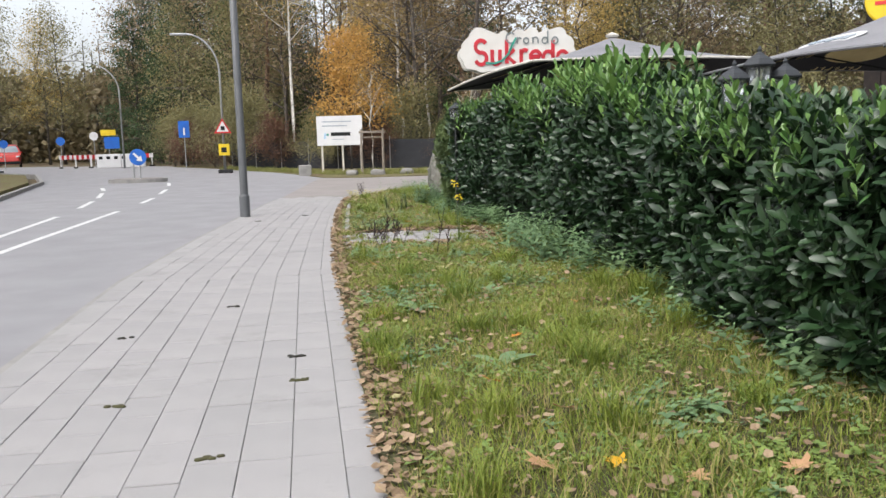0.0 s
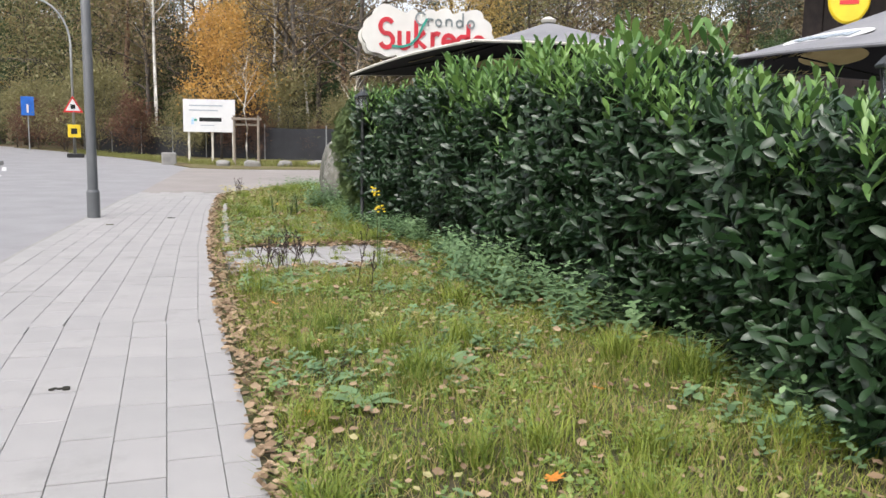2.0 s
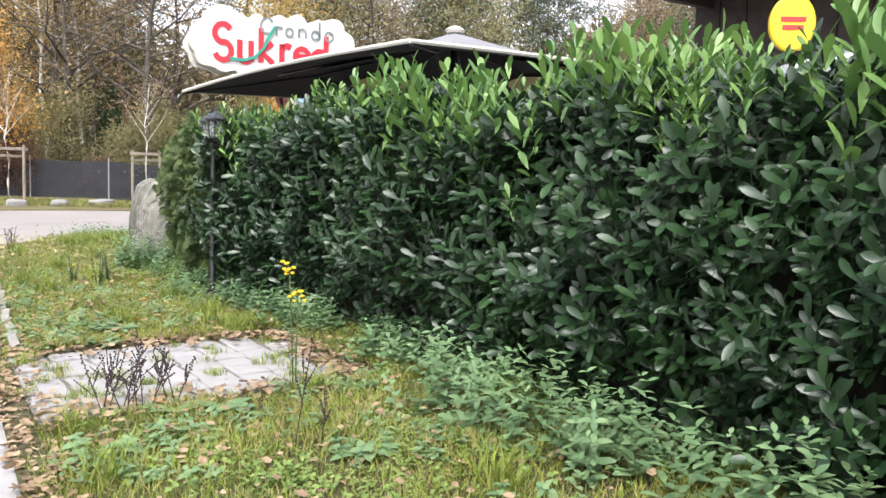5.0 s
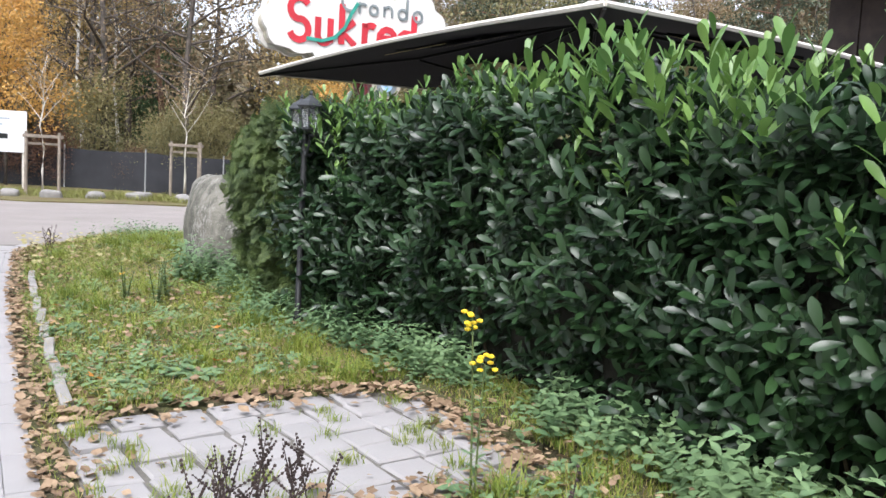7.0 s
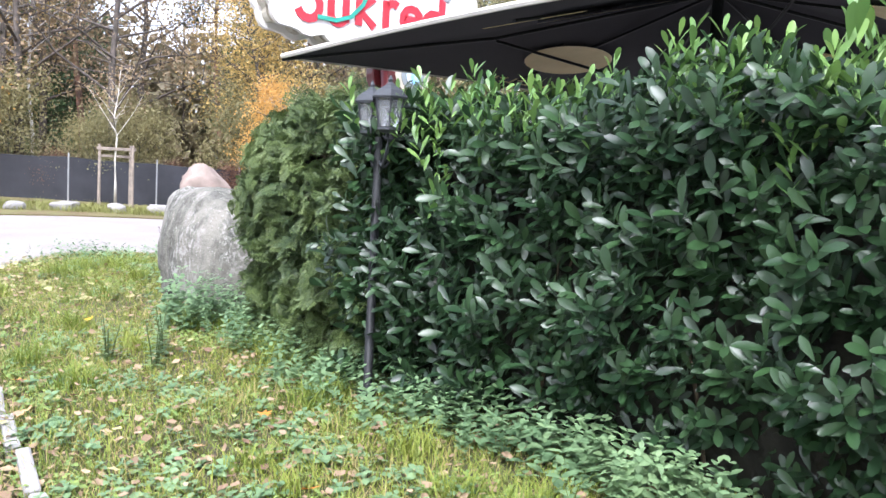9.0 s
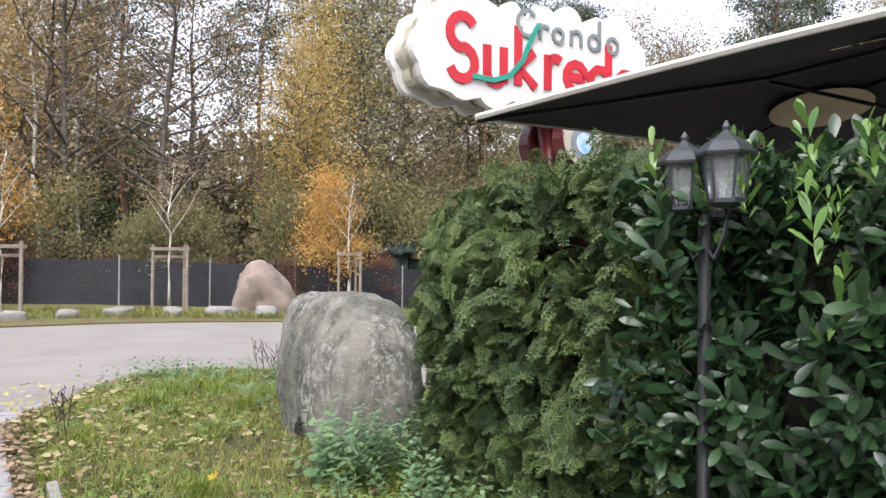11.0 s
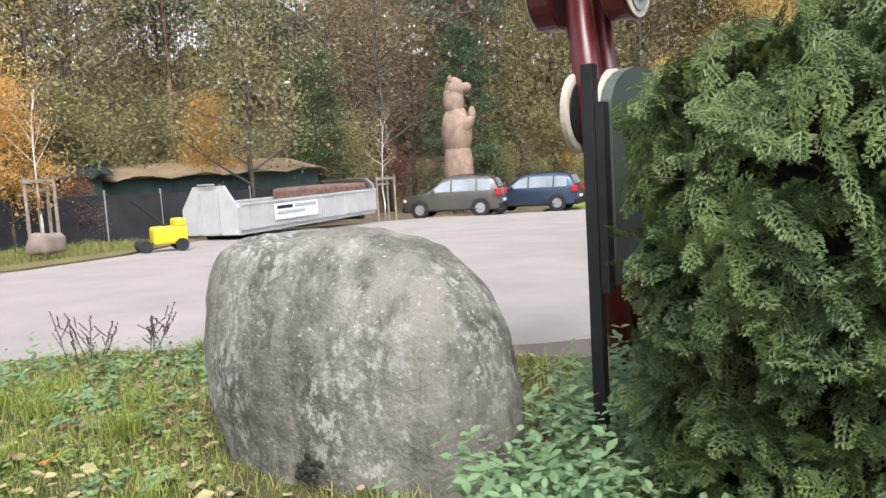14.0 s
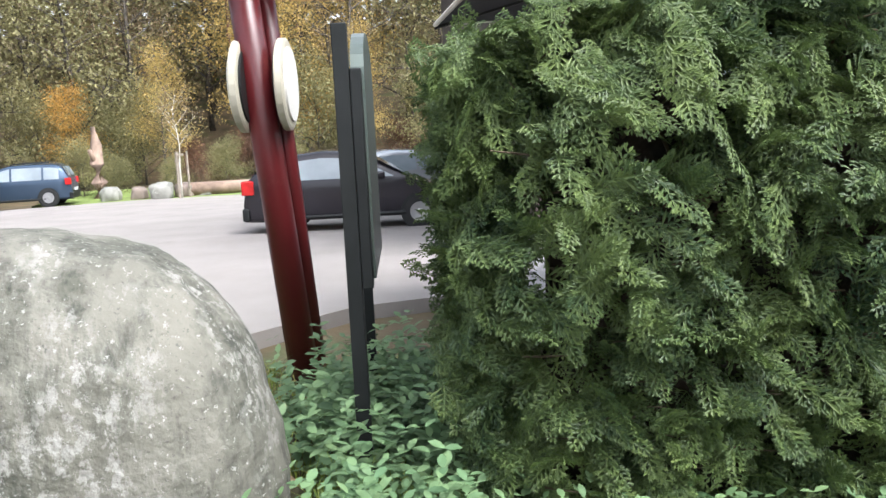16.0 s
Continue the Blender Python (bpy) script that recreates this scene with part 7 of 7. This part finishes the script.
PAVE_RNG = random.Random(17)
COLS = 10
SLABS = {}
for l in (0.36, 0.48, 0.50):
    me = mesh_from("paving_slab", *slab_mesh(0.229, l - 0.008, c=0.003))
    me.materials.append(M_paver)
    SLABS[l] = me
bandV, bandF, made = [], [], 0
for i in range(COLS):
    y = -3.0 + PAVE_RNG.uniform(0, 0.2)
    while y < 21.2:
        l = PAVE_RNG.choice((0.48, 0.50, 0.50, 0.48, 0.36))
        ym = y + l / 2
        a, b = road_edge(ym) - 0.04, edge_x(ym) + 0.06
        w = (b - a) / COLS
        x = a + (i + 0.5) * w
        sl = -math.degrees(math.atan2((road_edge(ym + 0.3) - road_edge(ym)) * (1 - i / COLS) + (edge_x(ym + 0.3) - edge_x(ym)) * i / COLS, 0.3))
        m = pose(x, ym, PAVE_RNG.uniform(-0.0015, 0.0015), PAVE_RNG.uniform(-0.25, 0.25), PAVE_RNG.uniform(-0.25, 0.25), sl) @ Matrix.Diagonal((w / 0.232, 1, 1, 1))
        if 1.3 < ym < 8.4 and made < 300 and i >= 1:
            ob = new("paving_slab", SLABS[l])
            ob.parent = walkway
            ob.matrix_basis = m
            made += 1
        else:
            V, F = slab_mesh(0.229, l - 0.008, c=0.003)
            o = len(bandV)
            bandV += [tuple(m @ Vector(v)) for v in V]
            bandF += [tuple(o + q for q in f) for f in F]
        y += l
tagged(part("paving_slabs", mesh_from("paving_slabs", bandV, bandF), M_paver_join, walkway), kind="stuff")

patch = thing("paved_patch", "old weedy patch of square concrete pavers in the lawn", "paving", kind="structure")
tagged(part("patch_bed", slab([(1.28, 10.68), (3.40, 10.72), (3.40, 12.42), (1.28, 12.40)], -0.1, 0.008), M_joint), "mossy soil bed of the paved patch", "paving", kind="structure")
pm = mesh_from("paver", *slab_mesh(0.236, 0.222, 0.05, 0.012))
pm.materials.append(M_paver)
for i in range(8):
    for j in range(7):
        x = 1.42 + i * 0.260 + PAVE_RNG.uniform(-0.01, 0.01)
        y = 10.82 + j * 0.237 + 0.02 * (x - 1.2) + PAVE_RNG.uniform(-0.01, 0.01)
        if x > 3.1 and j in (0, 6):
            continue
        ob = new("paver", pm)
        ob.parent = patch
        ob.matrix_basis = pose(x, y, 0.030 + PAVE_RNG.uniform(-0.01, 0.006), PAVE_RNG.uniform(-2.5, 2.5), PAVE_RNG.uniform(-2.5, 2.5), 5 + PAVE_RNG.uniform(-2.5, 2.5))
for k, (x, y) in enumerate([(0.75, 16.1), (0.70, 4.77), (0.68, 5.33), (-0.3, 4.5), (-0.6, 6.2), (0.3, 3.6), (0.1, 7.2), (-0.1, 15.3)]):
    bm = bmesh.new()
    for j in range(9):
        bmesh.ops.create_icosphere(bm, subdivisions=1, radius=LEAF_RNG.uniform(0.008, 0.02), matrix=Matrix.Translation((LEAF_RNG.uniform(-0.05, 0.05), LEAF_RNG.uniform(-0.02, 0.02), 0.004)) @ Matrix.Diagonal((1.3, 1, 0.5, 1)))
    ob = part("moss_tuft", bm, M_soil if k % 2 else M_moss)
    ob.matrix_basis = pose(x, y, 0.0)
    tagged(ob, "small dark tuft of moss and dirt on the pavement", "moss", "moss tufts")


def far_wood():
    """The deep of the wood behind the single trees: countless trunks and leaves."""
    rng = np.random.default_rng(77)
    line = [(-75, 84), (-45, 100), (-20, 100), (0, 84), (14, 74), (30, 74), (46, 70), (60, 54), (70, 34), (74, 8), (70, -14)]
    L = np.array(line, dtype=float)
    seg = np.linalg.norm(np.diff(L, axis=0), axis=1)
    cum = np.concatenate([[0], np.cumsum(seg)]) / seg.sum()
    n = 90000
    t = rng.uniform(0, 1, n)
    P = np.stack([np.interp(t, cum, L[:, 0]), np.interp(t, cum, L[:, 1]), np.zeros(n)], 1) + rng.normal(0, 2.5, (n, 3)) * np.array([1, 1, 0])
    top = np.interp(t, [0, 0.3, 0.45, 0.6, 0.8, 1.0], [9, 10, 10, 12, 18, 18]) + 3.5 * np.array([noise.noise(Vector((a * 40, 1.0, 0))) for a in t])
    P[:, 2] = np.array([ground_z(p[0], p[1]) for p in P]) + rng.uniform(0, 1, n) * top
    V = np.array([(0, 0, 0), (0.35, 0.5, 0.06), (0, 1, 0), (-0.35, 0.5, 0.06)])
    W, G = scatter(V, np.array([(0, 1, 2, 3)]), frames(P, rng.normal(0, 1, (n, 3)), rng.normal(0, 1, (n, 3)), rng.uniform(0.5, 1.1, n)))
    s = thing("far_wood", "deep autumn wood behind the nearer trees", "wood", kind="stuff")
    tagged(part("foliage", mesh_from("foliage", W, G), L_far, s), kind="stuff")
    bm = bmesh.new()
    for k in range(170):
        q = rng.uniform(0, 1)
        x, y = np.interp(q, cum, L[:, 0]) + rng.normal(0, 2.5), np.interp(q, cum, L[:, 1]) + rng.normal(0, 2.5)
        z = ground_z(x, y)
        tube(bm, [(x, y, z - 0.3), (x + rng.normal(0, 0.2), y, z + rng.uniform(9, 15))], [rng.uniform(0.1, 0.22), 0.05], 5, False)
    tagged(part("trunks", bm, M_bark, s), kind="stuff")


L_far = leafy("far_wood_leaves", (0.29, 0.235, 0.135), (0.14, 0.125, 0.075), scale=0.12, thru=0.3, island=0.3)
far_wood()


def joint_weeds(rng, n):
    C = np.stack([rng.uniform(1.32, 3.3, 45), rng.uniform(10.75, 12.35, 45), np.full(45, 0.03)], 1)
    return C[rng.integers(0, 45, n)] + rng.normal(0, 0.035, (n, 3)) * np.array([1, 1, 0])


grass("joint_grass", 1600, M_grass, 0.03, 0.07, 0.005, 35, "small green weeds in the joints of the paved patch", joint_weeds)
